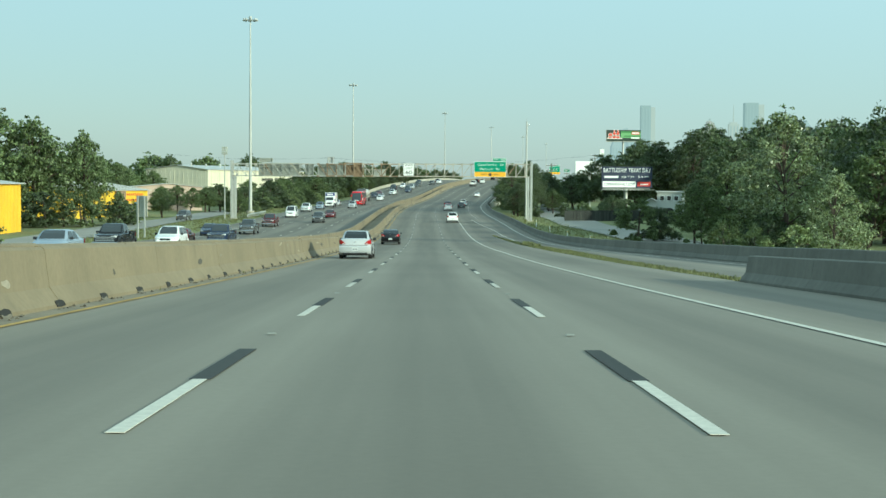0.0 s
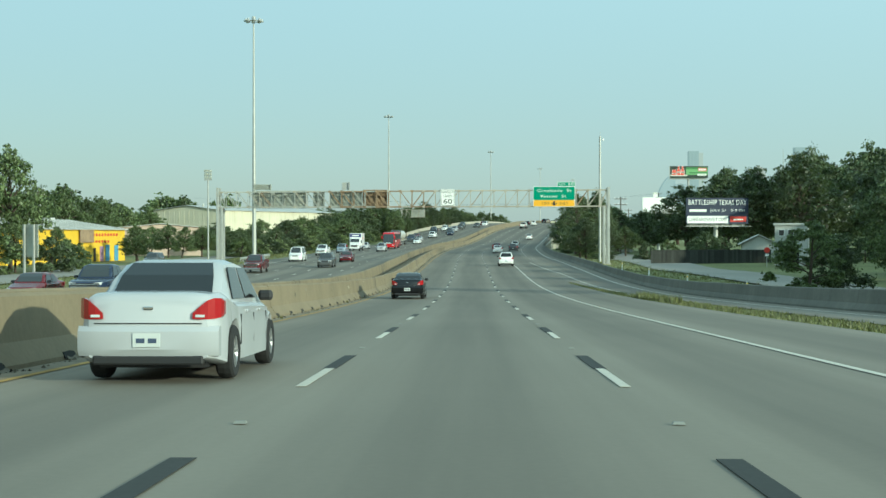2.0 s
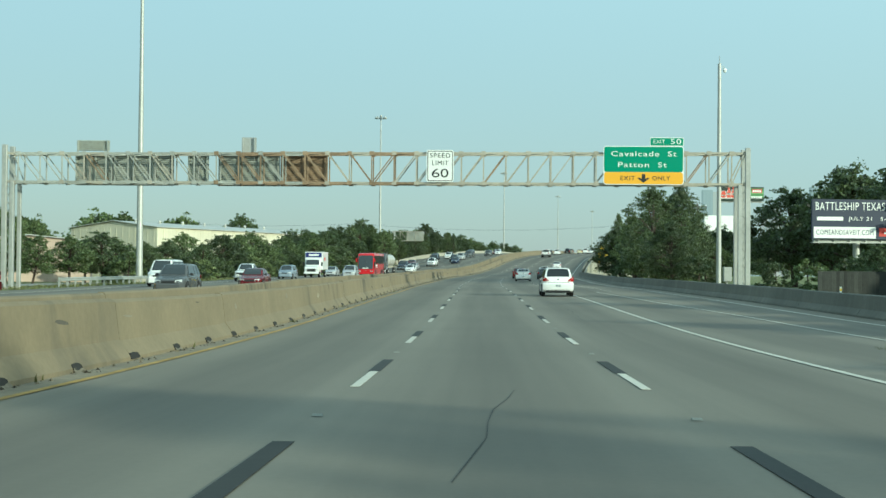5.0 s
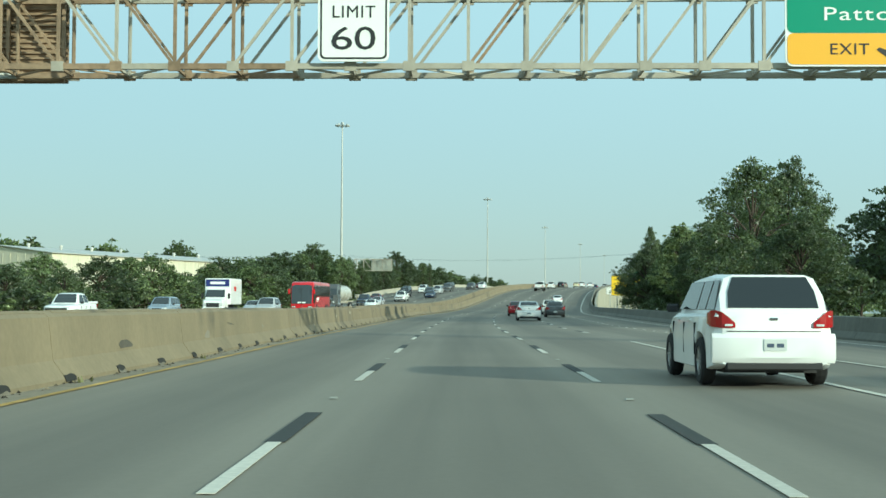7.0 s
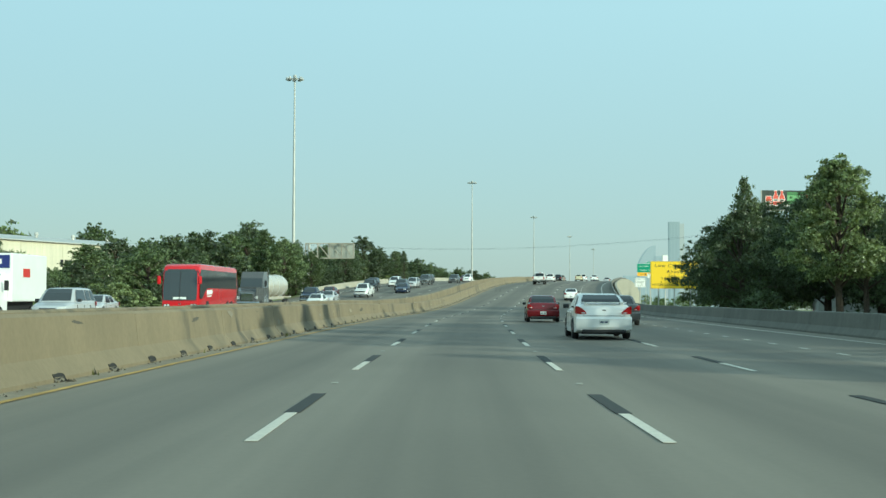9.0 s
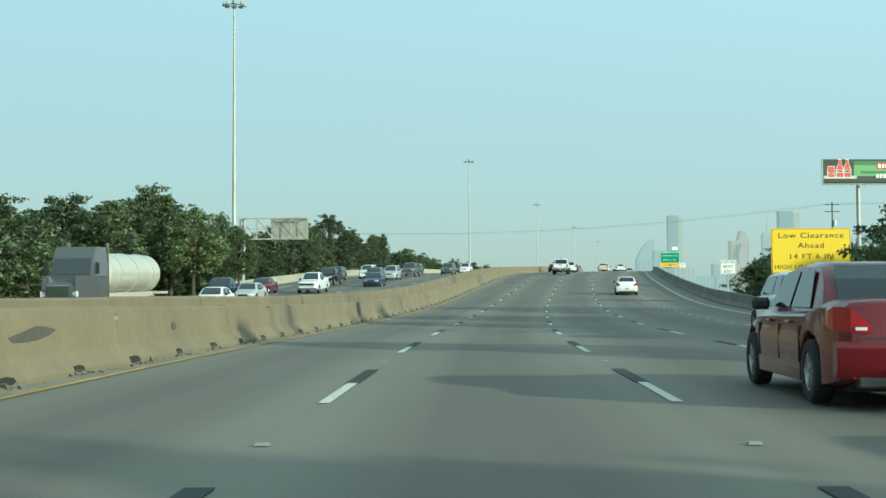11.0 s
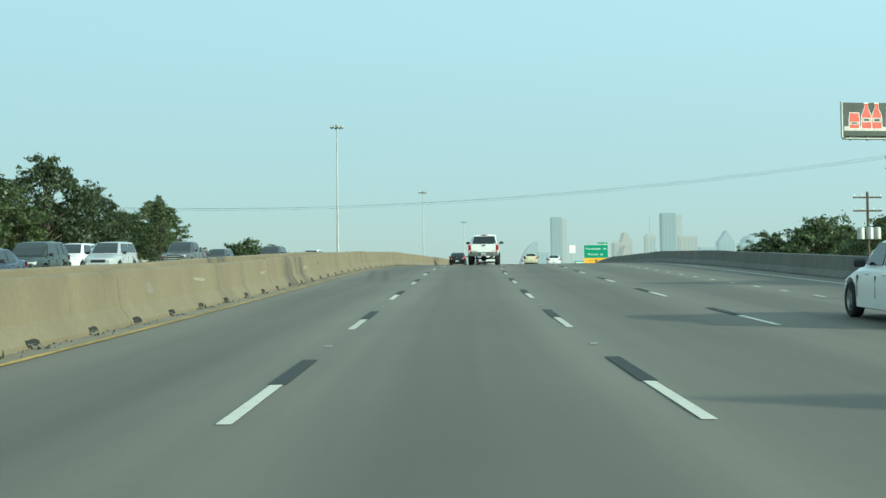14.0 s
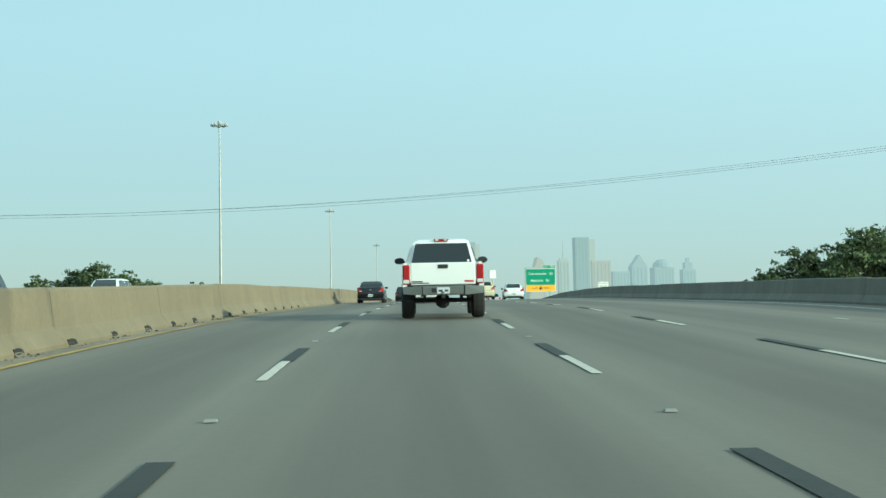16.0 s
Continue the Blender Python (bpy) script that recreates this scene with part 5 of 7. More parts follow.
for k, x, y, h in ((0, 27, 264, 3.0), (1, 31, 268, 3.4), (0, 36, 272, 3.8), (0, 41, 276, 4.0), (1, 46, 280, 4.2), (0, 52, 262, 4.4), (0, 58, 262, 4.6), (1, 63, 268, 4.6), (0, 56, 246, 3.8), (2, 49, 251, 3.4), (1, 25, 112, 3.4), (2, 26, 106, 3.4), (0, 30, 118, 4.2), (2, 28, 124, 4.0), (1, 27, 131, 3.6), (0, 35, 150, 3.2), (1, 42, 216, 4), (0, 25, 92, 2.6), (1, 22.9, 146, 5.2), (0, 25.4, 150, 4.2), (2, 27.5, 99, 3.8), (1, 33, 106, 4.4), (2, 25, 98, 2.6)):
    plant(k, x, y, h, 1, bush=True)
# right: the dark belt after the gantry
for k, x, y, top, w in ((4, 17.4, 277, 6.0, .95), (0, 20.6, 283.4, 6.7, .65), (4, 19.0, 291, 5.9, .72), (0, 17.6, 268, 1.8, 1), (3, 21.5, 296, 5.2, .8), (0, 19.0, 303, 3.6, .8), (7, 24, 309, 3.4, 1.0),
                        (8, 20.2, 324, 5.0, 1.0), (7, 25, 335, 3.6, 1.0), (0, 20.0, 347, 4.4, .9), (2, 20.9, 348, 6.2, .42), (0, 24.3, 358, 5.2, 1.0), (3, 26.8, 374, 6.4, 1.1), (0, 31, 388, 2.6, 1.1),
                        (0, 27.5, 352, 7.2, .9), (3, 31, 350, 5.2, 1), (0, 30.5, 343, 5.0, 1.0), (3, 38, 354, 4.8, 1.1), (7, 29, 326, 4.0, 1), (0, 40, 374, 4.5, 1.1)):
    grow(k, x, y, top, w)
for i in (0, 2, 4, 12):
    plant(i % 3, 18.4 + rnd.random() * 2 + max(0, (i * 8 - 60) * .04), 264 + i * 6.3, 2.4 + rnd.random() * 1.6, 1.2, bush=True)
for k, x, y, top in ((3, 85, 340, 19.4), (0, 96, 345, 20), (3, 108, 350, 20.5), (0, 122, 350, 20.5), (3, 104, 330, 19), (0, 136, 345, 20.5), (3, 92, 310, 17.5), (0, 80, 312, 15.5), (3, 148, 360, 21), (0, 75, 345, 17)):
    grow(k, x, y, top, .9)
for k, x, y, h in ((0, -46, 196, 4.0), (1, -50, 190, 4.6), (0, -54, 186, 5.2), (1, -58, 192, 5), (0, -62, 186, 5), (1, -47, 206, 3.6), (0, -66, 192, 5), (1, -52, 222, 3.2), (0, -70, 186, 5)):
    plant(k, x, y, h, 1.2, bush=True)
for x, y, h in ((-34, 100, 2.6), (-36, 104, 3.2), (-34.5, 94, 2.2), (-38, 108, 3.6)):
    plant(1, x, y, h, 1.3, bush=True)
# left: trees round the yellow workshop and far behind
for k, x, y, top, w in ((6, -67, 200, 14.6, 1), (1, -59, 198, 11.2, .9), (1, -53, 203, 9.4, .75), (6, -76, 213, 11, 1), (1, -94, 236, 11.5, 1), (6, -96, 262, 12, 1), (1, -95, 280, 12, 1), (6, -104, 300, 13, 1),
                        (2, -52, 188, .6, 1.1), (1, -50, 196, .4, 1.0), (2, -47.5, 204, 0, 1.0), (1, -50.5, 249, .6, 1.0), (2, -52, 256, .2, 1.0), (1, -90, 300, 7.5, 1), (6, -84, 322, 8.4, .8), (1, -79, 333, 6.6, .8), (6, -73, 347, 5.6, .7), (1, -92, 318, 8.6, .8), (1, -86, 345, 7.4, .8), (1, -108, 330, 12, 1),
                        (1, -92, 345, 10.5, 1), (6, -99, 476, 12.8, 1.25), (1, -93.5, 473, 11.8, 1.0), (6, -96, 405, 8.6, 1.15), (1, -102, 408, 9.6, 1.15), (6, -92, 397, 7.2, .9), (1, -84, 486, 10.5, .8), (1, -74, 192, 11, 1), (6, -68, 180, 13.4, 1), (1, -82, 205, 13, 1),
                        (1, -62, 172, 8, 1), (2, -52, 286, .4, 1.2), (1, -56, 293, 1.0, 1.2), (1, -50, 299, .6, 1.3), (1, -62, 305, .8, 1.1), (6, -85, 500, 13, 1), (1, -70, 508, 13, 1), (6, -120, 420, 13, 1)):
    grow(k, x, y, top, w)
# left: the belt along the oncoming carriageway
for i in range(42):
    y = 292 + i * 6.1
    x = float(np.interp(y, [300, 335, 440, 510, 560], [-45, -41, -31, -22, -13])) - rnd.random() * 5
    top = float(np.interp(y, [292, 301, 311, 326, 334, 350, 361, 368, 380, 390, 402, 432, 470, 507, 540], [1.4, 1.6, .3, 1.0, 3.6, 3.8, 3.4, .3, .6, 3.3, 4.6, 7.6, 6.4, 9.4, 8.0])) - 1.5 * rnd.random() ** 1.5
    grow((1, 0, 2, 5, 1, 0, 4)[i % 7], x, y, top, 1.3)
    if i % 2 == 0:
        plant(i % 3, x + 4 + rnd.random() * 2, y + 3, 2.5 + rnd.random() * 2, 1.3, bush=True)
for i in range(46):
    y = 290 + i * 4.6
    plant((1, 2, 0)[i % 3], float(np.interp(y, [300, 335, 440, 510, 560], [-41.5, -37.5, -27.5, -18.5, -9.5])) - rnd.random() * 2, y, 2.2 + rnd.random() * 1.6, 1.35, bush=True)
for i in range(3, 6):
    y = 388 + i * 8
    grow((0, 1, 3)[i % 3], float(np.interp(y, [300, 430], [-50, -37])) - rnd.random() * 3, y, float(np.interp(y, [300, 400, 430], [1.2, 4.4, 6.5])) - 1.2 * rnd.random(), 1.2)
for k, x, y, top, w in ((2, -12.8, 542, 9.0, 1), (0, -16.5, 546, 9.0, 1), (1, -20.5, 552, 9.0, 1), (3, -26, 560, 10.5, 1), (0, -17.1, 506.4, 10.5, .9), (1, -20, 500, 8.6, 1), (0, -15, 512, 8.4, .9), (5, -9.8, 516, 7.9, .8), (2, -11.5, 528, 8.4, 1.1), (0, -24, 492, 8.0, 1),
                        (0, -30, 441, 9.0, .85), (2, -26.3, 436, 7.4, 1), (1, -23.4, 432, 6.2, .95), (4, -23.3, 446, 6.5, .8), (1, -20.5, 440, 4.6, .8), (0, -24, 469, 5.6, 1.1), (0, -19, 482, 6.8, 1.1)):
    grow(k, x, y, top, w)
for i in range(4, 12):
    y = 440 + i * 9
    grow((0, 1, 3)[i % 3], float(np.interp(y, [440, 550], [-52, -30])) - rnd.random() * 6, y, 6.5 + rnd.random() * 2.5, 1.1)
for k, x, y, top in ((0, -10.3, 656, 11.8), (0, -14, 660, 11.2), (1, 3, 700, 10.4), (0, 8, 704, 9.8), (1, 12, 708, 9.0), (1, -6.2, 659, 10.6), (0, -3, 662, 9.3), (1, -18.5, 657, 10)):
    grow(k, x, y, top, 1.1)
# right: beyond the yellow sign, below the far overpass
for k, x, y, top in ((0, 76, 590, 11.0), (3, 82, 594, 11.6), (0, 70.5, 590, 8.8), (1, 66, 592, 6.6), (3, 89, 597, 11), (0, 97, 600, 11), (3, 108, 600, 11.5), (0, 66, 540, 7.4), (3, 72, 552, 9.0), (0, 60, 520, 5.5),
                     (1, 50, 470, 3.6), (0, 56, 500, 4.6), (3, 72, 510, 7), (1, 45, 450, 2.8), (2, 40, 428, 2.4), (0, 34, 405, 2.6), (1, 31, 392, 2.2)):
    grow(k, x, y, top, 1.1)


def far_wood(name, x0, x1, y0, y1, n, h, seed):
    """A far wood: clumps of leaves in one mesh."""
    rng = np.random.default_rng(seed)
    bl = []
    for i in range(n):
        x, y = x0 + (x1 - x0) * rng.random(), y0 + (y1 - y0) * rng.random()
        hh = h * (.6 + .5 * rng.random())
        for k in range(5):
            bl.append((x + rng.normal() * 2.5, y + rng.normal() * 2.5, GROUND + hh * (.3 + .14 * k), hh * (.32 - .025 * k)))
    me = tree_mesh_crown(rng, bl, n * 500, .7, LEAF[1])
    return tagged(new(name, me), "distant dark green woodland", "woods", "", "stuff")


far_wood("far_woods", -420, -60, 720, 900, 70, 13, 3)
far_wood("far_woods", 130, 520, 640, 900, 90, 13, 4)
far_wood("far_woods", -330, -120, 330, 720, 80, 14, 5)
far_wood("far_woods", 105, 330, 240, 620, 90, 17, 6)
far_wood("far_woods", -60, 500, 1350, 1500, 90, 12, 7)


# ---------------------------------------------------------------- vehicles
def paint(name, col, rough=.22):
    return material(name, col, rough, 0.0, coat=.35, spec=.35, grain=.02, scale=2, blotch=.03, bscale=.8)


CAR = {k: paint("car_" + k, c) for k, c in dict(white=(.80, .80, .78), black=(.006, .0065, .008), red=(.11, .006, .01), silver=(.42, .43, .44), blue=(.02, .03, .06), grey=(.085, .088, .09),
       maroon=(.09, .012, .014), cream=(.62, .57, .38), beige=(.30, .27, .22), green=(.03, .04, .033), paleblue=(.25, .30, .36), busred=(.52, .012, .02), tank=(.50, .46, .38)).items()}
GLASS = plain("tinted_glass", (.012, .014, .015), .06, spec=.7)
GLASS_L = plain("windscreen_glass", (.03, .035, .037), .05, spec=.9)
TYRE = material("tyre_rubber", (.018, .018, .018), .9, grain=.15, scale=20)
RIM = plain("alloy_rim", (.38, .38, .38), .35, .8)
RED = plain("red_lamp", (.32, .008, .012), .2, coat=.5)
LAMP = plain("clear_lamp", (.6, .62, .62), .15, spec=.8)
TRIM = plain("black_plastic", (.02, .02, .021), .6)
CHROME = plain("chrome", (.6, .6, .6), .15, 1.0)
BUMPER = plain("bumper_steel", (.17, .18, .17), .4, .5)
PLATE = plain("licence_plate", (.55, .57, .55), .5)
PLATE_K = plain("plate_bar", (.05, .07, .12), .6)


def wheel(parent, x, y, r, w, hub=RIM):
    s = 1 if x > 0 else -1
    o = part("wheel", Shape().lathe([(r * .62, -w / 2), (r * .9, -w / 2), (r * .98, -w * .36), (r, 0), (r * .98, w * .36), (r * .9, w / 2), (r * .62, w / 2), (r * .58, 0), (r * .62, -w / 2)], "x", 20), TYRE, parent, smooth=False)
    o.location = (x, y, r)
    part("rim", Shape().lathe([(0, s * w * .30), (r * .14, s * w * .34), (r * .18, s * w * .26), (r * .5, s * w * .22), (r * .6, s * w * .42), (r * .63, s * w * .44), (r * .63, s * w * .2), (0, s * w * .05)], "x", 16), hub, o)
    for k in range(5):
        a = k * 2 * math.pi / 5
        part("spoke", Shape().bar((s * w * .3, r * .12 * math.cos(a), r * .12 * math.sin(a)), (s * w * .36, r * .56 * math.cos(a), r * .56 * math.sin(a)), .05, .03), hub, o)
    return o


def number_plate(parent, y, z, s=-1):
    p = part("licence_plate", Shape().box(-.16, .16, min(y, y + s * .012), max(y, y + s * .012), z - .08, z + .08), PLATE, parent, "licence plate with illegible marks")
    yy = y + s * .016
    for a, b in ((-.12, -.02), (.02, .12)):
        part("plate_bar", Shape().box(a, b, min(yy, yy - s * .006), max(yy, yy - s * .006), z - .035, z + .02), PLATE_K, p)


def car(name, label, col, L=4.7, W=1.82, H=1.46, kind="sedan", wheelbase=2.75, r=.33, clear=.2, belt=.92, nose=.68, tail=1.0, ws=(1.05, .35), rs=(-1.65, -.95), group="moving traffic", spoiler=False):
    """A car facing +y. ws, rs: foot and head of the windscreen and the rear screen along y."""
    g = thing(name, label, "car", group)
    P = CAR[col]
    h = L / 2
    ax = (-wheelbase / 2 - .02, wheelbase / 2 + .06)
    topk = [(-h, tail - .10), (-h + .06, tail), (rs[0] - .05, tail + .03), (rs[0] + .5, belt + .03), (ws[0] - .3, belt), (ws[0] + .15, belt - .01), (h - .55, nose + .08), (h - .12, nose), (h, nose - .1)]
    wk = [(-h, .80), (-h + .1, .90), (-h + .45, .965), (-.8, 1), (.9, 1), (h - .6, .95), (h - .2, .84), (h, .66)]
    ys = sorted(set([-h, -h + .04, -h + .1, -h + .3, h - .3, h - .12, h - .04, h] + list(np.linspace(-h + .4, h - .4, 13)) + [a + d for a in ax for d in (-r * 1.2, -r * 1.1, -r * .85, -r * .5, 0, r * .5, r * .85, r * 1.1, r * 1.2)]))
    rings = []
    for y in ys:
        hw = W / 2 * along(wk, y)
        zt = along(topk, y)
        zl = clear + .09 * max(0, (abs(y) - h + .5) / .5)
        for a in ax:
            d = abs(y - a)
            if d < r * 1.18:
                zl = max(zl, r + math.sqrt(max(0, (r * 1.18) ** 2 - d * d)) * .98)
        zl = min(zl, zt - .12)
        zm = max(zl + .03, .58 * zt + .1)
        rings.append([(-hw * .55, y, zt + .025), (-hw * .86, y, zt), (-hw * .965, y, zt - .07), (-hw, y, max(zm, zl + .02)), (-hw * .985, y, zl + .02), (-hw * .93, y, zl), (-hw * .5, y, zl), (hw * .5, y, zl), (hw * .93, y, zl),
                      (hw * .985, y, zl + .02), (hw, y, max(zm, zl + .02)), (hw * .965, y, zt - .07), (hw * .86, y, zt), (hw * .55, y, zt + .025)])
    part("body", Shape().loft(rings), P, g, smooth=True)
    part("underbody", Shape().box(-W * .36, W * .36, -h + .25, h - .3, clear - .03, clear + .3), TRIM, g)
    # cabin
    wb, wt = W / 2 * .90, W / 2 * .70
    st = [(rs[0], belt + .05, wb * .9, wb), ((rs[0] + rs[1]) / 2, (belt + H) / 2 + .06, (wb + wt) / 2 * .97, wb), (rs[1], H - .035, wt, wb), ((rs[1] + ws[1]) / 2, H, wt * 1.02, wb), (ws[1], H - .04, wt, wb),
          ((ws[0] + ws[1]) / 2, (belt + H) / 2 + .05, (wb + wt) / 2 * .97, wb), (ws[0], belt + .02, wb * .92, wb)]
    if kind != "sedan":
        st[1] = ((rs[0] + rs[1]) / 2, (belt + H) / 2 + .02, (wb + wt) / 2 * 1.0, wb)
    zb = belt - .04
    part("cabin", Shape().loft([[(-b, y, zb), (-t, y, z - .05), (-t * .8, y, z), (t * .8, y, z), (t, y, z - .05), (b, y, zb)] for y, z, t, b in st]), P, g, smooth=True)
    lerp = lambda a, b, t: tuple(p + (q - p) * t for p, q in zip(a, b))
    # rear and front screens, in two strips each
    for i, j, k, nm, m in ((0, 1, 2, "rear_window", GLASS), (6, 5, 4, "windscreen", GLASS_L)):
        a, b, c = st[i], st[j], st[k]
        s = -1 if nm == "rear_window" else 1
        lo = (a[2] * .86, a[0] + (b[0] - a[0]) * .12, a[1] + (b[1] - a[1]) * .12)
        mi = (b[2] * .84, b[0], b[1])
        hi = (c[2] * .82, b[0] + (c[0] - b[0]) * .86, b[1] + (c[1] - b[1]) * .86)
        sh = Shape()
        o = .012
        for y0, z0, w0, y1, z1, w1 in ((lo[1], lo[2], lo[0], mi[1], mi[2], mi[0]), (mi[1], mi[2], mi[0], hi[1], hi[2], hi[0])):
            n = Vector((0, s * abs(z1 - z0), abs(y1 - y0))).normalized()
            q = [Vector((-w0, y0, z0)), Vector((w0, y0, z0)), Vector((w1, y1, z1)), Vector((-w1, y1, z1))]
            sh.loft([[p + n * .002 for p in q], [p + n * o for p in q]])
        part(nm, sh, m, g)
    # side windows
    for s in (-1, 1):
        pt = lambda y, f: (s * (wb + (wt - wb) * f + .012), y, zb + (H - .05 - zb) * f)
        mid = (rs[1] + ws[1]) / 2 + .05
        spans = [((rs[0] + rs[1]) / 2 + .18, mid - .05, rs[1] + .12, mid - .05), (mid + .05, ws[0] - .28, mid + .05, ws[1] + .02)]
        if kind in ("suv", "van"):
            spans.insert(0, (rs[0] + .12, rs[0] + .75, rs[1] + .1, rs[0] + .75))
            spans[1] = (rs[0] + .85, mid - .05, rs[0] + .85, mid - .05)
        if kind == "pickup":
            spans = [(rs[0] + .12, mid - .05, rs[1] + .1, mid - .05), spans[-1]]
        for y0, y1, y2, y3 in spans:
            q = [pt(y0, .17), pt(y1, .17), pt(y3, .9), pt(y2, .9)]
            part("side_window", Shape().loft([q, [(x + s * .008, y, z) for x, y, z in q]]), GLASS, g)
        part("mirror", Shape().box(min(s * W * .46, s * (W * .5 + .13)), max(s * W * .46, s * (W * .5 + .13)), ws[0] - .44, ws[0] - .32, belt + .01, belt + .15, .04), TRIM, g)
        hl = W / 2
        lens = [(.60, .0, -.275, -.21), (.70, .005, -.28, -.125), (.80, .03, -.28, -.055), (.88, .085, -.275, -.03), (.945, .17, -.26, -.035), (.965, .27, -.22, -.07)]
        tl = part("tail_light", Shape().loft([[(s * hl * a, -h - .03 + bb + d, tail + zz) for d, zz in ((0, z0), (0, z1), (.1, z1), (.1, z0))] for a, bb, z0, z1 in lens]), RED, g, "red tail light")
        part("reverse_lens", Shape().box(min(s * hl * .64, s * hl * .76), max(s * hl * .64, s * hl * .76), -h - .036, -h - .02, tail - .255, tail - .225), LAMP, tl)
        for yd in (-.55, .42):
            part("door_handle", Shape().box(min(s * W * .475, s * W * .505), max(s * W * .475, s * W * .505), yd - .1, yd + .1, belt - .12, belt - .09, .008), P, g)
        for yd in (-1.02, -.08, .95):
            part("door_seam", Shape().box(min(s * W * .46, s * W * .501), max(s * W * .46, s * W * .498), yd - .004, yd + .004, clear + .2, belt - .14), TRIM, g)
        part("headlight", Shape().loft([[(s * hl * .42, y, nose - .16), (s * hl * .78, y - .12, nose - .13), (s * hl * .80, y - .12, nose + .0), (s * hl * .45, y, nose - .04)] for y in (h + .015, h - .15)]), LAMP, g, "clear headlight")
        for a in ax:
            wheel(g, s * (W / 2 - .11), a, r, .21)
    bz0, bz1 = clear + .12, tail - .36
    part("rear_bumper", Shape().loft([[(x * W / 2, -h - .07 + .30 * max(0, abs(x) - .62) ** 1.3 + d, z) for z, d in ((bz0, .05), (bz0 + .08, 0), (bz1 - .06, 0), (bz1, .05), (bz1, .16), (bz0, .16))] for x in (-.945, -.91, -.8, -.6, -.2, .2, .6, .8, .91, .945)]), P, g, smooth=True)
    part("boot_seam", Shape().box(-W * .36, W * .36, -h - .013, -h + .05, tail - .335, tail - .322), TRIM, g)
    part("emblem", Shape().box(-.06, .06, -h - .02, -h + .02, tail - .17, tail - .13, .01), CHROME, g)
    part("rear_valance", Shape().box(-W * .37, W * .37, -h - .03, -h + .1, clear + .02, clear + .125, .02), TRIM, g)
    part("front_bumper", Shape().box(-W * .36, W * .36, h - .1, h + .06, clear + .06, nose - .22, .05), P, g)
    part("grille", Shape().box(-W * .2, W * .2, h - .05, h + .035, nose - .2, nose - .06, .02), TRIM, g)
    number_plate(g, -h - .075, max(tail - .52, clear + .3))
    if spoiler:
        part("spoiler", Shape().loft([[(x, -h + .0, tail + .07), (x, -h + .0, tail + .1), (x, -h + .26, tail + .09), (x, -h + .26, tail + .06)] for x in np.linspace(-W * .38, W * .38, 5)]), P, g)
        for s in (-1, 1):
            part("spoiler_foot", Shape().box(s * W * .3 - .05, s * W * .3 + .05, -h + .06, -h + .2, tail + .01, tail + .075), P, g)
    return g


def suv(name, label, col, **k):
    d = dict(L=4.6, W=1.86, H=1.72, kind="suv", wheelbase=2.7, r=.36, clear=.24, belt=1.06, nose=.86, tail=1.14, ws=(1.15, .45), rs=(-2.22, -1.9))
    d.update(k)
    return car(name, label, col, **d)


def pickup(name, label, col, **k):
    """A pick-up: long hood, cab, open bed with walls and tailgate."""
    W, L = k.get("W", 2.0), k.get("L", 5.8)
    h = L / 2
    lift = k.get("lift", 0.0)
    d = dict(L=L, W=W, H=1.88 + lift, kind="pickup", wheelbase=3.6, r=.39 + lift * .25, clear=.36 + lift, belt=1.18 + lift, nose=1.0 + lift, tail=1.22 + lift, ws=(1.25, .55), rs=(-.95, -.72))
    g = car(name, label, col, **d)
    P = CAR[col]
    # open bed: walls stand on the lower body
    z0, z1 = 1.2 + lift, 1.34 + lift
    part("bed_wall", Shape().box(-W * .47, -W * .43, -h + .12, -1.0, z0, z1, .01), P, g)
    part("bed_wall", Shape().box(W * .43, W * .47, -h + .12, -1.0, z0, z1, .01), P, g)
    part("tailgate", Shape().box(-W * .40, W * .40, -h - .03, -h + .05, .86 + lift, z1, .015), P, g)
    part("tailgate_handle", Shape().box(-.12, .12, -h - .045, -h - .02, 1.2 + lift, 1.28 + lift), TRIM, g, "black handle")
    nz = 1.0 + lift
    gr = part("front_grille", Shape().box(-W * .34, W * .34, h - .06, h + .05, nz - .42, nz - .06, .02), TRIM, g, "dark grille with chrome bars")
    for z in (nz - .36, nz - .24, nz - .12):
        part("grille_bar", Shape().box(-W * .33, W * .33, h + .045, h + .07, z - .025, z + .025), CHROME, gr)
    part("chrome_bumper", Shape().box(-W * .46, W * .46, h - .12, h + .12, nz - .66, nz - .45, .04), CHROME, g)
    part("step_bumper", Shape().box(-W * .47, W * .47, -h - .2, -h + .02, .56 + lift, .76 + lift, .04), BUMPER, g, "grey steel step bumper")
    return g


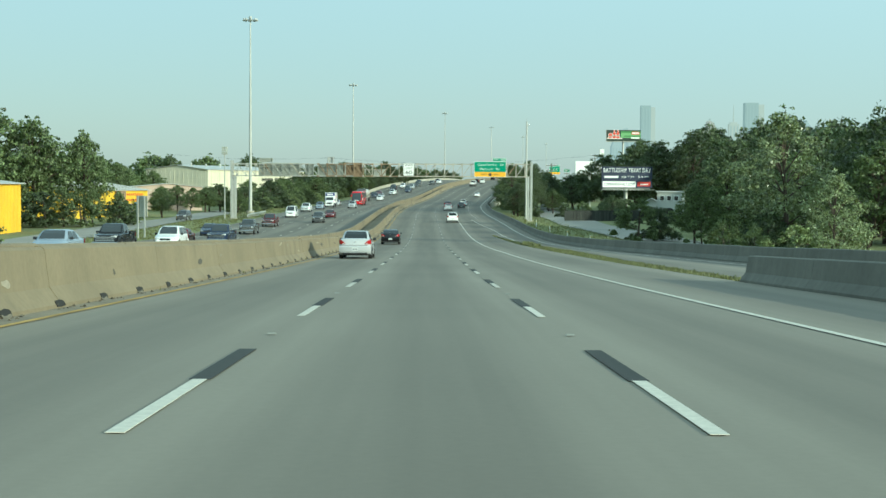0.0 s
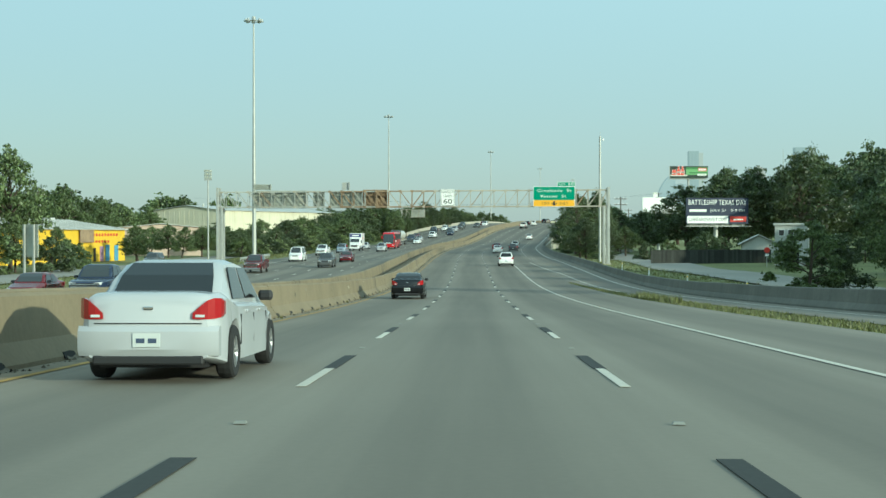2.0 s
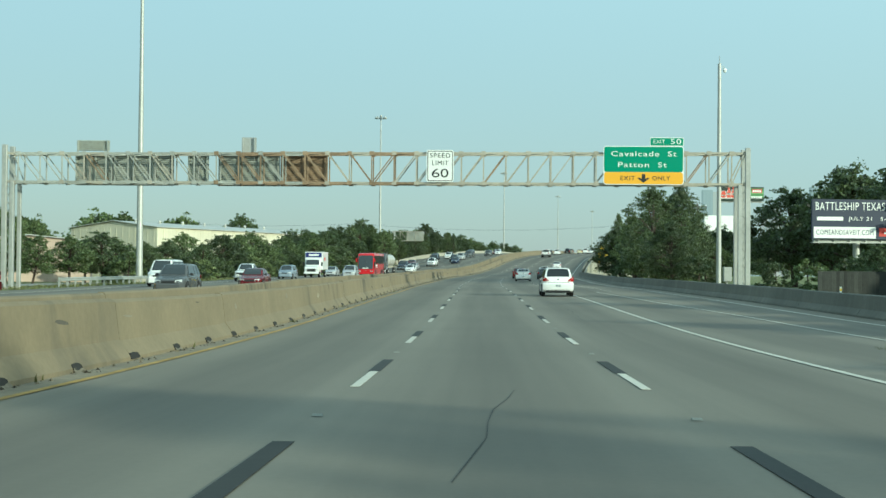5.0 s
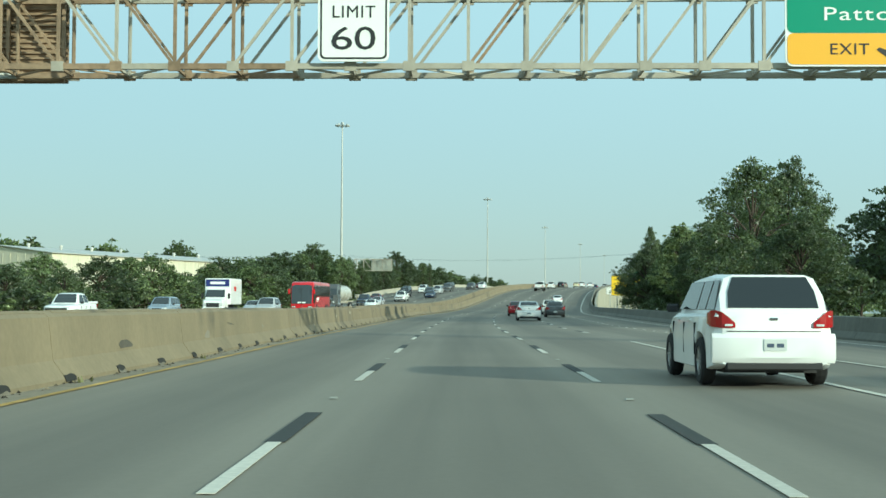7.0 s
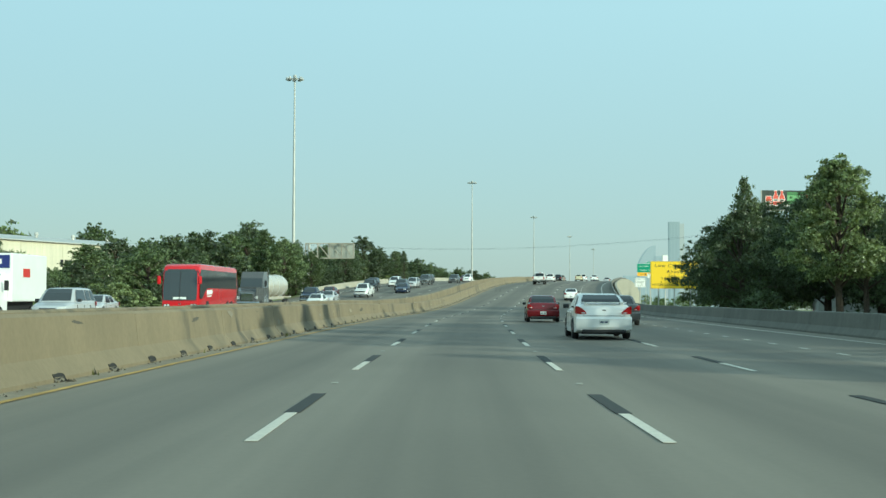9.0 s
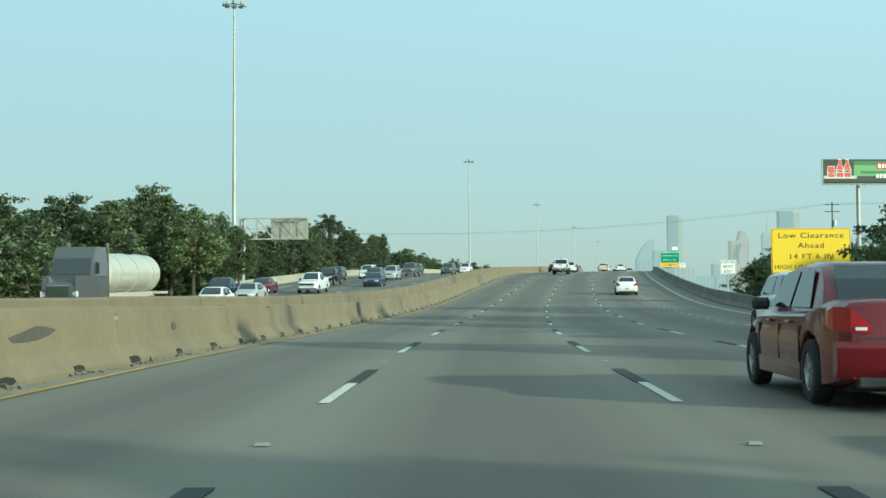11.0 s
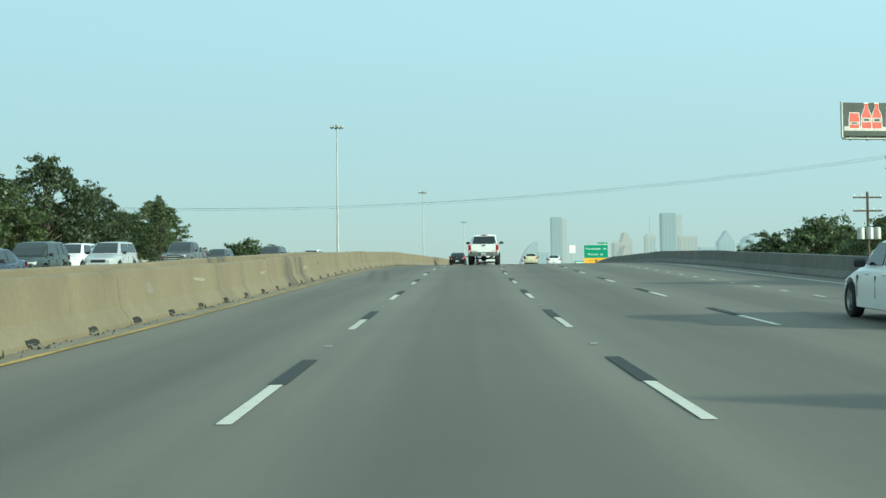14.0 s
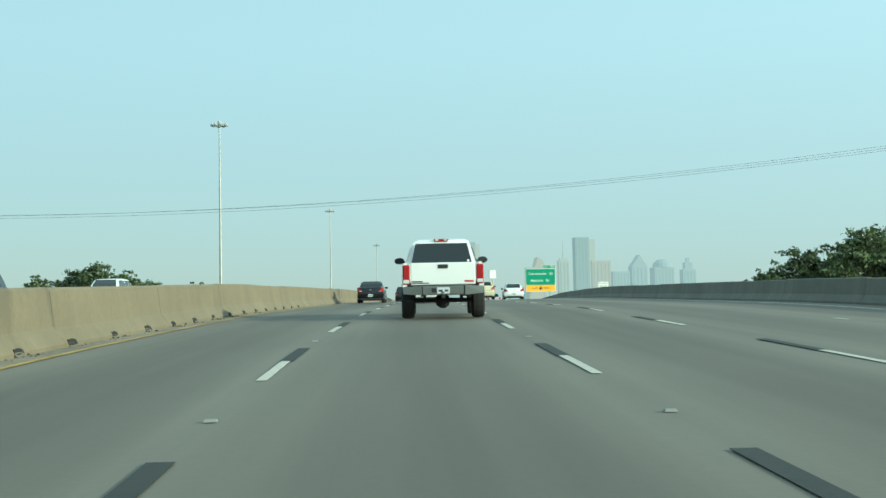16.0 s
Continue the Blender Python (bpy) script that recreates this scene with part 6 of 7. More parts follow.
def hero_pickup():
    """The lifted white pick-up that the camera follows."""
    g = thing("pickup_truck", "lifted white pickup truck with large black tyres and a grey bumper", "truck")
    P = CAR["white"]
    h = 2.95
    # bed and lower body, open at the top behind the cab
    def side(s):
        rings = []
        for y in np.linspace(-h, .2, 28):
            zl = .80
            d = abs(y + 1.75)
            if d < .62:
                zl = max(zl, .47 + math.sqrt(.62 ** 2 - d * d))
            fl = 1.04 + .05 * math.exp(-((y + 1.75) / .5) ** 2)
            rings.append([(s * .96, y, 1.47), (s * 1.0, y, 1.44), (s * 1.03, y, 1.25), (s * fl, y, max(zl + .05, 1.02)), (s * fl, y, zl), (s * .92, y, zl), (s * .92, y, 1.47)])
        part("bed_side", Shape().loft(rings), P, g, smooth=True)
    side(-1), side(1)
    part("bed_floor", Shape().box(-.92, .92, -h + .04, .2, .88, .95), TRIM, g)
    tg = part("tailgate", Shape().box(-.83, .83, -h - .02, -h + .07, .885, 1.45, .02), P, g)
    part("handle", Shape().box(-.13, .13, -h - .04, -h - .015, 1.30, 1.40, .01), TRIM, tg, "black tailgate handle")
    part("badge_bar", Shape().box(-.80, -.52, -h - .028, -h - .018, .955, .985), TRIM, tg)
    part("badge_bar", Shape().box(-.80, -.36, -h - .028, -h - .018, .92, .94), TRIM, tg)
    part("badge_bar", Shape().box(.55, .78, -h - .028, -h - .018, .945, .99), BB_RED, tg)
    for s in (-1, 1):
        tl = part("tail_light", Shape().box(min(s * .85, s * 1.035), max(s * .85, s * 1.035), -h - .03, -h + .1, .90, 1.40, .03), RED, g, "tall red tail light")
        part("reverse_light", Shape().box(min(s * .87, s * 1.02), max(s * .87, s * 1.02), -h - .04, -h - .025, .93, 1.02, .01), LAMP, tl)
    # bumper
    b = part("rear_bumper", Shape().box(-.55, .55, -h - .2, -h - .0, .62, .86, .03), BUMPER, g, "brushed grey steel step bumper")
    for s in (-1, 1):
        part("bumper_end", Shape().loft([[(s * .55, y, .62), (s * 1.02, y + .06, .66), (s * 1.04, y + .08, .84), (s * .55, y, .86)] for y in (-h - .22, -h + .02)]), BUMPER, b)
    part("step_pad", Shape().box(-.9, .9, -h - .19, -h - .02, .862, .875), TRIM, b)
    number_plate(b, -h - .2, .74)
    part("plate_recess", Shape().box(-.3, -.18, -h - .215, -h - .19, .69, .80), TRIM, b)
    # cab
    cab = [(-.05, 1.44, .95, .98), (.05, 1.60, .92, .99), (.20, 2.06, .80, .99), (.26, 2.12, .77, .99), (.9, 2.17, .79, .99), (1.45, 2.11, .77, .99), (2.05, 1.48, .90, .98)]
    part("cab", Shape().loft([[(-bb, y, .78), (-bb - .02, y, 1.2), (-bb + .01, y, 1.42), (-t, y, z - .05), (-t * .84, y, z), (t * .84, y, z), (t, y, z - .05), (bb - .01, y, 1.42), (bb + .02, y, 1.2), (bb, y, .78)] for y, z, t, bb in cab]), P, g, smooth=True)
    hood = [(2.0, 1.46, .98), (2.3, 1.44, 1.0), (2.9, 1.36, .98), (3.0, 1.24, .92)]
    part("hood", Shape().loft([[(-w, y, .8), (-w, y, z - .1), (-w * .9, y, z), (w * .9, y, z), (w, y, z - .1), (w, y, .8)] for y, z, w in hood]), P, g)
    n = Vector((0, -.62, .12)).normalized()
    q = [Vector((-.84, -.03, 1.47)), Vector((.84, -.03, 1.47)), Vector((.715, .17, 2.02)), Vector((-.715, .17, 2.02))]
    q = [p + Vector((0, -.05, 0)) for p in q]
    rw = part("rear_window", Shape().loft([q, [p + n * .02 for p in q]]), GLASS, g, "dark rear window")
    part("sticker", Shape().lathe([(0, .004), (.035, .004), (.035, 0)], "z", 10, (0, 0, 0)), SIGN_W, rw).matrix_basis = Matrix.Translation((.74, -.085, 1.53)) @ Matrix.Rotation(radians(75), 4, "X")
    for s in (-1, 1):
        w = [(s * 1.0, .15, 1.47), (s * 1.0, 1.75, 1.47), (s * .85, 1.4, 1.92), (s * .85, .3, 1.92)]
        part("side_window", Shape().loft([w, [(x + s * .01, y, z) for x, y, z in w]]), GLASS, g)
        oval = [(math.cos(radians(k * 30)), math.sin(radians(k * 30))) for k in range(12)]
        m = part("mirror", Shape().loft([[(s * 1.2 + .15 * f * a, yy, 1.57 + .095 * f * c) for a, c in oval] for yy, f in ((1.46, .8), (1.49, 1), (1.58, .95), (1.64, .6))]), TRIM, g, "black oval door mirror")
        part("mirror_arm", Shape().bar((s * .97, 1.6, 1.5), (s * 1.1, 1.58, 1.54), .06), TRIM, m)
        for y in (-1.75, 2.0):
            wheel(g, s * .92, y, .47, .33)
        part("headlight", Shape().box(min(s * .6, s * .93), max(s * .6, s * .93), 2.96, 3.02, 1.0, 1.22, .03), LAMP, g)
        part("shock_absorber", Shape().tube((s * .5, -1.9, .42), (s * .46, -2.0, .82), .04, .05, 8), TRIM, g)
        part("leaf_spring", Shape().bar((s * .55, -2.7, .66), (s * .55, -1.0, .6), .07, .08), TRIM, g)
    br = part("brake_light", Shape().box(-.2, .2,   .15, .25, 2.085, 2.15, .015), RED, g, "red high brake light")
    part("cargo_lamp", Shape().box(-.16, -.08, .14, .155, 2.095, 2.14), LAMP, br)
    part("cargo_lamp", Shape().box(.08, .16, .14, .155, 2.095, 2.14), LAMP, br)
    part("axle", Shape().tube((-.8, -1.75, .47), (.8, -1.75, .47), .06, .06, 10), TRIM, g)
    part("differential", Shape().lathe([(0, -.2), (.12, -.18), (.2, -.06), (.2, .06), (.12, .16), (0, .18)], "x", 12, (0, -1.75, .46)), TRIM, g)
    part("tow_hitch", Shape().box(-.05, .05, -h - .26, -h + .2, .55, .63), TRIM, g)
    part("tow_ball", Shape().lathe([(0, .12), (.03, .11), (.035, .08), (.02, .04), (.02, 0)], "z", 8, (0, -h - .22, .63)), CHROME, g)
    part("exhaust", Shape().tube((.62, -2.7, .6), (.62, -1.2, .6), .045, .045, 8), TRIM, g)
    part("chassis_rail", Shape().box(-.5, -.4, -h + .05, 2.8, .68, .84), TRIM, g)
    part("chassis_rail", Shape().box(.4, .5, -h + .05, 2.8, .68, .84), TRIM, g)
    part("grille", Shape().box(-.55, .55, 2.96, 3.03, .95, 1.22, .02), TRIM, g)
    part("front_bumper", Shape().box(-.98, .98, 2.9, 3.1, .66, .9, .05), BUMPER, g)
    return g


def coach():
    g = thing("coach", "bright red touring coach with a large dark windscreen and tinted windows", "bus")
    P = CAR["busred"]
    W, L, H = 2.55, 12.6, 3.6
    h = L / 2
    prof = [(-h, .93, 3.35), (-h + .12, .985, 3.52), (-h + .5, 1, H), (h - 1.6, 1, H), (h - .75, .995, 3.56), (h - .45, .985, 3.42), (h - .3, .975, 3.15), (h - .12, .96, 2.4), (h - .02, .945, 1.5), (h + .04, .93, 1.1), (h + .04, .90, .75)]
    rings = []
    for y, k, z in prof:
        w = W / 2 * k
        zs = min(3.2, z - .25) if z > 1.6 else z - .12
        rings.append([(-w * .97, y, .32), (w * .97, y, .32), (w, y, .5), (w, y, max(zs, .55)), (w * .95, y, max(z - .07, .58)), (w * .84, y, z), (-w * .84, y, z), (-w * .95, y, max(z - .07, .58)), (-w, y, max(zs, .55)), (-w, y, .5)])
    part("body", Shape().loft(rings), P, g, smooth=True)
    # raked windscreen in strips from the brow to the bumper
    rows = [(h - .38, 3.22, 1.06), (h - .24, 2.95, 1.12), (h - .08, 2.3, 1.15), (h + .03, 1.55, 1.15), (h + .075, 1.12, 1.12)]
    ws = part("windscreen", Shape().loft([[(-w, y + .03, z), (-w * .6, y + .075, z), (0, y + .09, z), (w * .6, y + .075, z), (w, y + .03, z), (w, y - .1, z), (-w, y - .1, z)] for y, z, w in rows]), GLASS_L, g)
    part("centre_pillar", Shape().loft([[(-.02, y + .08, z), (.02, y + .08, z), (.02, y + .105, z), (-.02, y + .105, z)] for y, z, w in rows]), TRIM, ws)
    part("destination_bar", Shape().box(-.45, .45, h + .14, h + .155, 1.17, 1.32), SIGN_W, ws, "white illegible lettering bar")
    part("front_bumper", Shape().box(-1.16, 1.16, h - .2, h + .1, .34, .62, .05), P, g)
    part("emblem", Shape().box(-.1, .1, h + .04, h + .06, .82, .88), CHROME, g)
    for s in (-1, 1):
        x = s * (W / 2 + .004)
        def pane(pts):
            return Shape().loft([[(x, y, z) for y, z in pts], [(x + s * .015, y, z) for y, z in pts]])
        for i in range(5):
            y0 = -h + .45 + i * 1.92
            part("side_window", pane([(y0, 1.95), (y0 + 1.9, 1.95), (y0 + 1.9, 3.2), (y0, 3.2)]), GLASS, g)
        part("swept_window", pane([(3.78, 1.95), (4.5, 1.7), (5.2, 1.25), (h - .28, 1.2), (h - .3, 2.2), (h - .5, 3.05), (h - .7, 3.2), (3.78, 3.2)]), GLASS, g, "dark swept driver's window")
        bar = part("side_lettering_bar", pane([(2.3, 1.55), (3.9, 1.5), (3.9, 1.8), (2.3, 1.85)]), SIGN_W, g, "white illegible side lettering")
        part("side_lettering_bar", pane([(2.5, 1.38), (3.8, 1.34), (3.8, 1.42), (2.5, 1.46)]), SIGN_W, bar)
        m = part("mirror", Shape().box(min(s * 1.28, s * 1.52), max(s * 1.28, s * 1.52), h + .12, h + .28, 2.2, 2.75, .05), P, g)
        part("mirror_arm", Shape().tube((s * 1.15, h - .25, 3.15), (s * 1.4, h + .2, 2.72), .035, .035, 6), TRIM, m)
        hl = part("headlight", Shape().box(s * .92 - .24, s * .92 + .24, h - .05, h + .065, .68, .86, .03), TRIM, g)
        for k in (-.12, .1):
            part("lamp_bowl", Shape().lathe([(0, .02), (.07, .015), (.08, 0)], "z", 10, (0, 0, 0)), LAMP, hl).matrix_basis = Matrix.Translation((s * .92 + k, h + .062, .77)) @ Matrix.Rotation(radians(-90), 4, "X")
        for k in range(6):
            part("vent_slat", pane([(-h + .35, .7 + k * .12), (-h + 1.15, .7 + k * .12), (-h + 1.15, .75 + k * .12), (-h + .35, .75 + k * .12)]), TRIM, g)
        for yy in (3.75, -2.75, -4.1):
            part("wheel_arch", Shape().lathe([(0, -.02), (.58, -.02), (.58, .012), (0, .012)], "x", 18, (x + (0 if s > 0 else 0), yy, .5)), TRIM, g)
            wheel(g, s * 1.13, yy, .48, .3, CHROME)
    return g


def box_truck():
    g = thing("box_truck", "white rental box truck with a blue panel over its cab", "truck")
    P = CAR["white"]
    part("cargo_box", Shape().box(-1.22, 1.22, -3.6, 1.7, 1.05, 3.5, .05), P, g)
    part("over_cab_panel", Shape().box(-1.1, 1.1, 1.71, 1.75, 2.75, 3.4), plain("panel_blue", (.02, .03, .16), .5), g)
    part("side_mark", Shape().box(1.225, 1.24, -.9, .1, 2.3, 2.75), BB_RED, g)
    part("side_mark", Shape().box(-1.24, -1.225, -.9, .1, 2.3, 2.75), BB_RED, g)
    part("front_bar", Shape().box(-.7, .7, 1.755, 1.77, 2.95, 3.2), SIGN_W, g)
    part("cab", Shape().loft([[(-w, y, .55), (w, y, .55), (w, y, 1.5), (w * .88, y, z), (-w * .88, y, z), (-w, y, 1.5)] for y, z, w in ((1.75, 2.5, 1.0), (2.2, 2.5, 1.0), (2.9, 1.62, 1.0), (3.7, 1.4, .95), (3.8, 1.2, .85))]), P, g)
    q = [(-.85, 2.3, 2.4), (.85, 2.3, 2.4), (.93, 2.83, 1.72), (-.93, 2.83, 1.72)]
    part("windscreen", Shape().loft([[(x, y + .02, z + .02) for x, y, z in q], [(x, y + .035, z + .035) for x, y, z in q]]), GLASS_L, g)
    part("grille", Shape().box(-.6, .6, 3.78, 3.83, .8, 1.2), TRIM, g)
    part("front_bumper", Shape().box(-1, 1, 3.7, 3.95, .5, .75, .04), P, g)
    part("chassis", Shape().box(-.5, .5, -3.5, 3.5, .6, 1.05), TRIM, g)
    for s in (-1, 1):
        part("mirror", Shape().box(s * 1.25 - .1, s * 1.25 + .1, 2.5, 2.6, 1.6, 2.1), TRIM, g)
        part("headlight", Shape().box(s * .78 - .14, s * .78 + .14, 3.74, 3.8, .9, 1.15, .02), LAMP, g)
        for y in (2.9, -2.2):
            wheel(g, s * .95, y, .42, .26)
    return g


def tanker():
    g = thing("tanker_truck", "dark tractor unit pulling a dusty pale round tank trailer", "truck")
    P = CAR["grey"]
    part("cab", Shape().loft([[(-w, y, .7), (w, y, .7), (w, y, 2.2), (w * .9, y, z), (-w * .9, y, z), (-w, y, 2.2)] for y, z, w in ((3.4, 3.75, 1.2), (5.0, 3.75, 1.2), (5.5, 3.2, 1.2), (6.0, 2.2, 1.15), (7.4, 1.85, 1.0), (7.6, 1.5, .9))]), P, g)
    part("windscreen", Shape().loft([[(-1.0, 5.5 + d, 3.12), (1.0, 5.5 + d, 3.12), (1.08, 5.98 + d, 2.28), (-1.08, 5.98 + d, 2.28)] for d in (.02, .04)]), GLASS_L, g)
    part("grille", Shape().box(-.6, .6, 7.55, 7.68, .95, 1.7, .03), CHROME, g)
    part("front_bumper", Shape().box(-1.15, 1.15, 7.4, 7.75, .4, .85, .06), CHROME, g)
    part("tank", Shape().tube((0, -6.5, 2.35), (0, 2.6, 2.35), 1.15, 1.15, 24), CAR["tank"], g, smooth=True)
    for y, s in ((-6.5, -1), (2.6, 1)):
        part("tank_end", Shape().loft([[(r * math.cos(a), y + s * o, 2.35 + r * math.sin(a)) for a in np.linspace(0, 2 * math.pi, 24, endpoint=False)] for r, o in ((1.15, 0), (1.0, .22), (.6, .36), (.05, .4))]), CAR["tank"], g)
    for y in (-5, -2, 1):
        part("tank_band", Shape().lathe([(1.15, -.06), (1.19, -.05), (1.19, .05), (1.15, .06)], "z", 24, (0, 0, 0)), STEEL, g).matrix_basis = Matrix.Translation((0, y, 2.35)) @ Matrix.Rotation(radians(90), 4, "X")
    part("trailer_frame", Shape().box(-.55, .55, -7.4, 3.2, .95, 1.25), CAR["tank"], g)
    part("tractor_frame", Shape().box(-.5, .5, 1.0, 6.5, .7, .95), TRIM, g)
    part("rear_deck", Shape().box(-1.15, 1.15, -8.2, -6.9, 1.1, 1.25, .02), CAR["tank"], g)
    for s in (-1, 1):
        part("exhaust_stack", Shape().tube((s * 1.1, 3.2, 1.0), (s * 1.1, 3.2, 4.0), .08, .08, 8), CHROME, g)
        part("headlight", Shape().box(s * .85 - .15, s * .85 + .15, 7.45, 7.6, 1.1, 1.4, .03), LAMP, g)
        part("mirror", Shape().box(s * 1.4 - .1, s * 1.4 + .1, 5.7, 5.8, 2.3, 2.9), TRIM, g)
        for y in (6.4, 2.6, 1.5, -5.2, -6.4):
            wheel(g, s * .98, y, .5, .32)
    return g


def park(g, u, y, turn=0.0):
    g.matrix_basis = on_road(u, y, .01, turn)
    return g


# the camera's own direction
park(hero_pickup(), .55, 493.2)
imp = car("sedan", "white four-door sedan with a boot spoiler and red corner lights", "white", L=5.08, W=1.86, H=1.46, wheelbase=2.8, r=.34, belt=.96, nose=.72, tail=1.08, ws=(1.15, .3), rs=(-1.72, -.95), spoiler=True)
park(imp, 4.45, 296.5)
park(car("sedan", "glossy black sedan with tall narrow red tail lights", "black", L=4.64, W=1.8, H=1.42, belt=.95, nose=.74, tail=1.04, rs=(-1.7, -.85), spoiler=False), -3.45, 127.3)
park(car("sedan", "silver compact sedan with red tail lights", "silver", L=4.6, W=1.76, H=1.48, tail=1.03), -3.7, 71.6)
park(car("sedan", "dark red sedan in an outer lane", "red", L=4.7, tail=1.02), 4.0, 326)
park(suv("suv", "white compact crossover with slim red lights", "white"), -.1, 533)
park(suv("suv", "beige sport utility vehicle with a roof rack", "beige", H=1.8, L=4.7), -3.6, 612)
park(car("hatchback", "cream small hatchback with a dark rear window", "cream", L=3.9, W=1.7, H=1.45, kind="suv", belt=.98, tail=1.06, wheelbase=2.5, rs=(-1.85, -1.5), ws=(1.1, .4)), 4.3, 562)
park(suv("suv", "white sport utility vehicle on the far rise", "white", H=1.75), 3.6, 590)
park(suv("suv", "black sport utility vehicle on the far rise", "black", H=1.8, L=4.9), -3.6, 600)
park(car("sedan", "dark grey sedan in the outer lane", "grey"), 7.4, 318)
park(suv("suv", "silver sport utility vehicle far ahead", "silver"), 7.3, 640)
park(pickup("pickup_truck", "white full-size pickup truck far ahead", "white"), -.1, 640)
park(car("sedan", "white sedan far ahead near the crest", "white"), 7.2, 575)
park(car("sedan", "black sedan beside the median barrier near the crest", "black", tail=1.03), -3.7, 545)
park(suv("suv", "dark blue sport utility vehicle near the crest", "blue"), 3.6, 648)

park(suv("suv", "white crossover with a dark rear window in the lane beside", "white", L=4.5, H=1.66), 4.2, 216)
park(suv("suv", "white compact sport utility vehicle in the outer lane", "white", L=4.4, H=1.68, W=1.82), 7.7, 345)
park(car("sedan", "white family sedan in the outer lane below the rise", "white", L=4.85, tail=1.05, rs=(-1.7, -.9)), 8.0, 423)

# the oncoming traffic
ON = [("sedan", "paleblue", -18.9, 68, "pale silver-blue sedan on the oncoming side"), ("pickup", "black", -22.6, 96, "black pickup truck with its lights on"), ("suv", "white", -18.9, 98, "white full-size sport utility vehicle"),
      ("sedan", "red", -22.6, 122, "dark red coupe half hidden by the barrier"), ("pickup", "blue", -18.6, 120, "dark blue pickup truck in the oncoming lane"), ("pickup", "grey", -22.4, 167, "dark grey pickup truck"),
      ("sedan", "blue", -26.2, 160, "dark blue sedan in the outer oncoming lane"), ("pickup", "maroon", -22.9, 194, "maroon pickup truck with chrome trim"), ("van", "white", -24.2, 238, "white passenger van with dark windows"), ("suv", "grey", -17.2, 211, "dark grey sport utility vehicle"),
      ("sedan", "red", -17.1, 236, "red sedan in the oncoming lane"), ("pickup", "white", -25.4, 279, "white pickup truck with a chrome grille"), ("suv", "silver", -18.3, 312, "silver sport utility vehicle"), ("suv", "paleblue", -24.6, 300, "pale blue sport utility vehicle"),
      ("sedan", "silver", -24.6, 338, "silver sedan beside the far verge"), ("sedan", "silver", -21.4, 412, "silver sedan behind the coach"), ("sedan", "red", -24.8, 430, "dark red crossover on the rise"),
      ("suv", "black", -25.0, 466, "black sport utility vehicle"), ("suv", "white", -23.0, 476, "white sport utility vehicle with a dark grille"), ("pickup", "white", -20.3, 431, "white pickup truck with a dark grille"), ("pickup", "black", -23.0, 452, "black boxy off-road vehicle"),
      ("sedan", "blue", -17.2, 447, "dark blue sedan on the oncoming side"), ("suv", "green", -19.0, 458, "dark green boxy off-road vehicle"), ("suv", "silver", -18.8, 469, "silver sport utility vehicle in a queue"), ("pickup", "grey", -19.6, 488, "dark grey pickup truck near the crest"),
      ("suv", "grey", -23.4, 515, "dark sport utility vehicle near the crest"), ("pickup", "blue", -23.6, 412, "dark blue pickup truck by the outer wall"), ("sedan", "white", -19.6, 395, "white sedan on the rise"), ("suv", "grey", -16.8, 505, "dark van near the crest"),
      ("suv", "white", -17.2, 528, "white sport utility vehicle near the crest"), ("sedan", "red", -20.2, 545, "red sedan at the crest")]
FIRST = {}
for kind, col, u, y, label in ON:
    if (kind, col) in FIRST:
        o = copy_thing(FIRST[kind, col], Matrix())
        o["label"] = label
    else:
        if kind == "sedan":
            o = car("sedan", label, col)
        elif kind == "suv":
            o = suv("suv", label, col)
        elif kind == "van":
            o = suv("van", label, col, L=5.4, H=2.05, W=1.98, belt=1.15, wheelbase=3.3, rs=(-2.66, -2.5), ws=(1.75, 1.1), nose=.95)
        else:
            o = pickup("pickup_truck", label, col)
        FIRST[kind, col] = o
    o["group"] = "oncoming traffic"
    park(o, u, y, 180)
park(coach(), -19.8, 347, 180)
park(tanker(), -23.2, 385, 180)
park(box_truck(), -24.2, 320, 180)
o = copy_thing(FIRST["suv", "grey"], Matrix())
o["label"] = "maroon-brown vehicle on the frontage road"
p = land(-41, 224, .12)
o.matrix_basis = pose(*p, 0, 0, 178)


# ---------------------------------------------------------------- grass tufts and weeds
def tufts(name, spots, hgt, label, seed, mat=BLADES, per=7):
    """Blades as thin triangles round many spots, one mesh."""
    rng = np.random.default_rng(seed)
    v, f = [], []
    for x, y, z, k in spots:
        for j in range(per):
            a, b = rng.random() * 6.28, rng.random() * .25
            h, w = hgt * k * (.5 + .7 * rng.random()), .02 + .02 * rng.random()
            dx, dy = math.cos(a), math.sin(a)
            bx, by = x + dx * b, y + dy * b
            i = len(v)
            v += [(bx - dy * w, by + dx * w, z - .02), (bx + dy * w, by - dx * w, z - .02), (bx + dx * h * .45, by + dy * h * .45, z + h)]
            f.append((i, i + 1, i + 2))
    me = bpy.data.meshes.new(name)
    me.from_pydata(v, [], f)
    me.materials.append(mat)
    return tagged(new(name, me), label, "grass", "", "stuff")


def scatter(n, y0, y1, u0, u1, seed):
    rng = random.Random(seed)
    out = []
    for i in range(n):
        y = y0 + (y1 - y0) * rng.random()
        a, b = (u0(y), u1(y)) if callable(u0) else (u0, u1)
        p = land(a + (b - a) * rng.random(), y, 0)
        out.append((p[0], p[1], p[2], .6 + .8 * rng.random()))
    return out


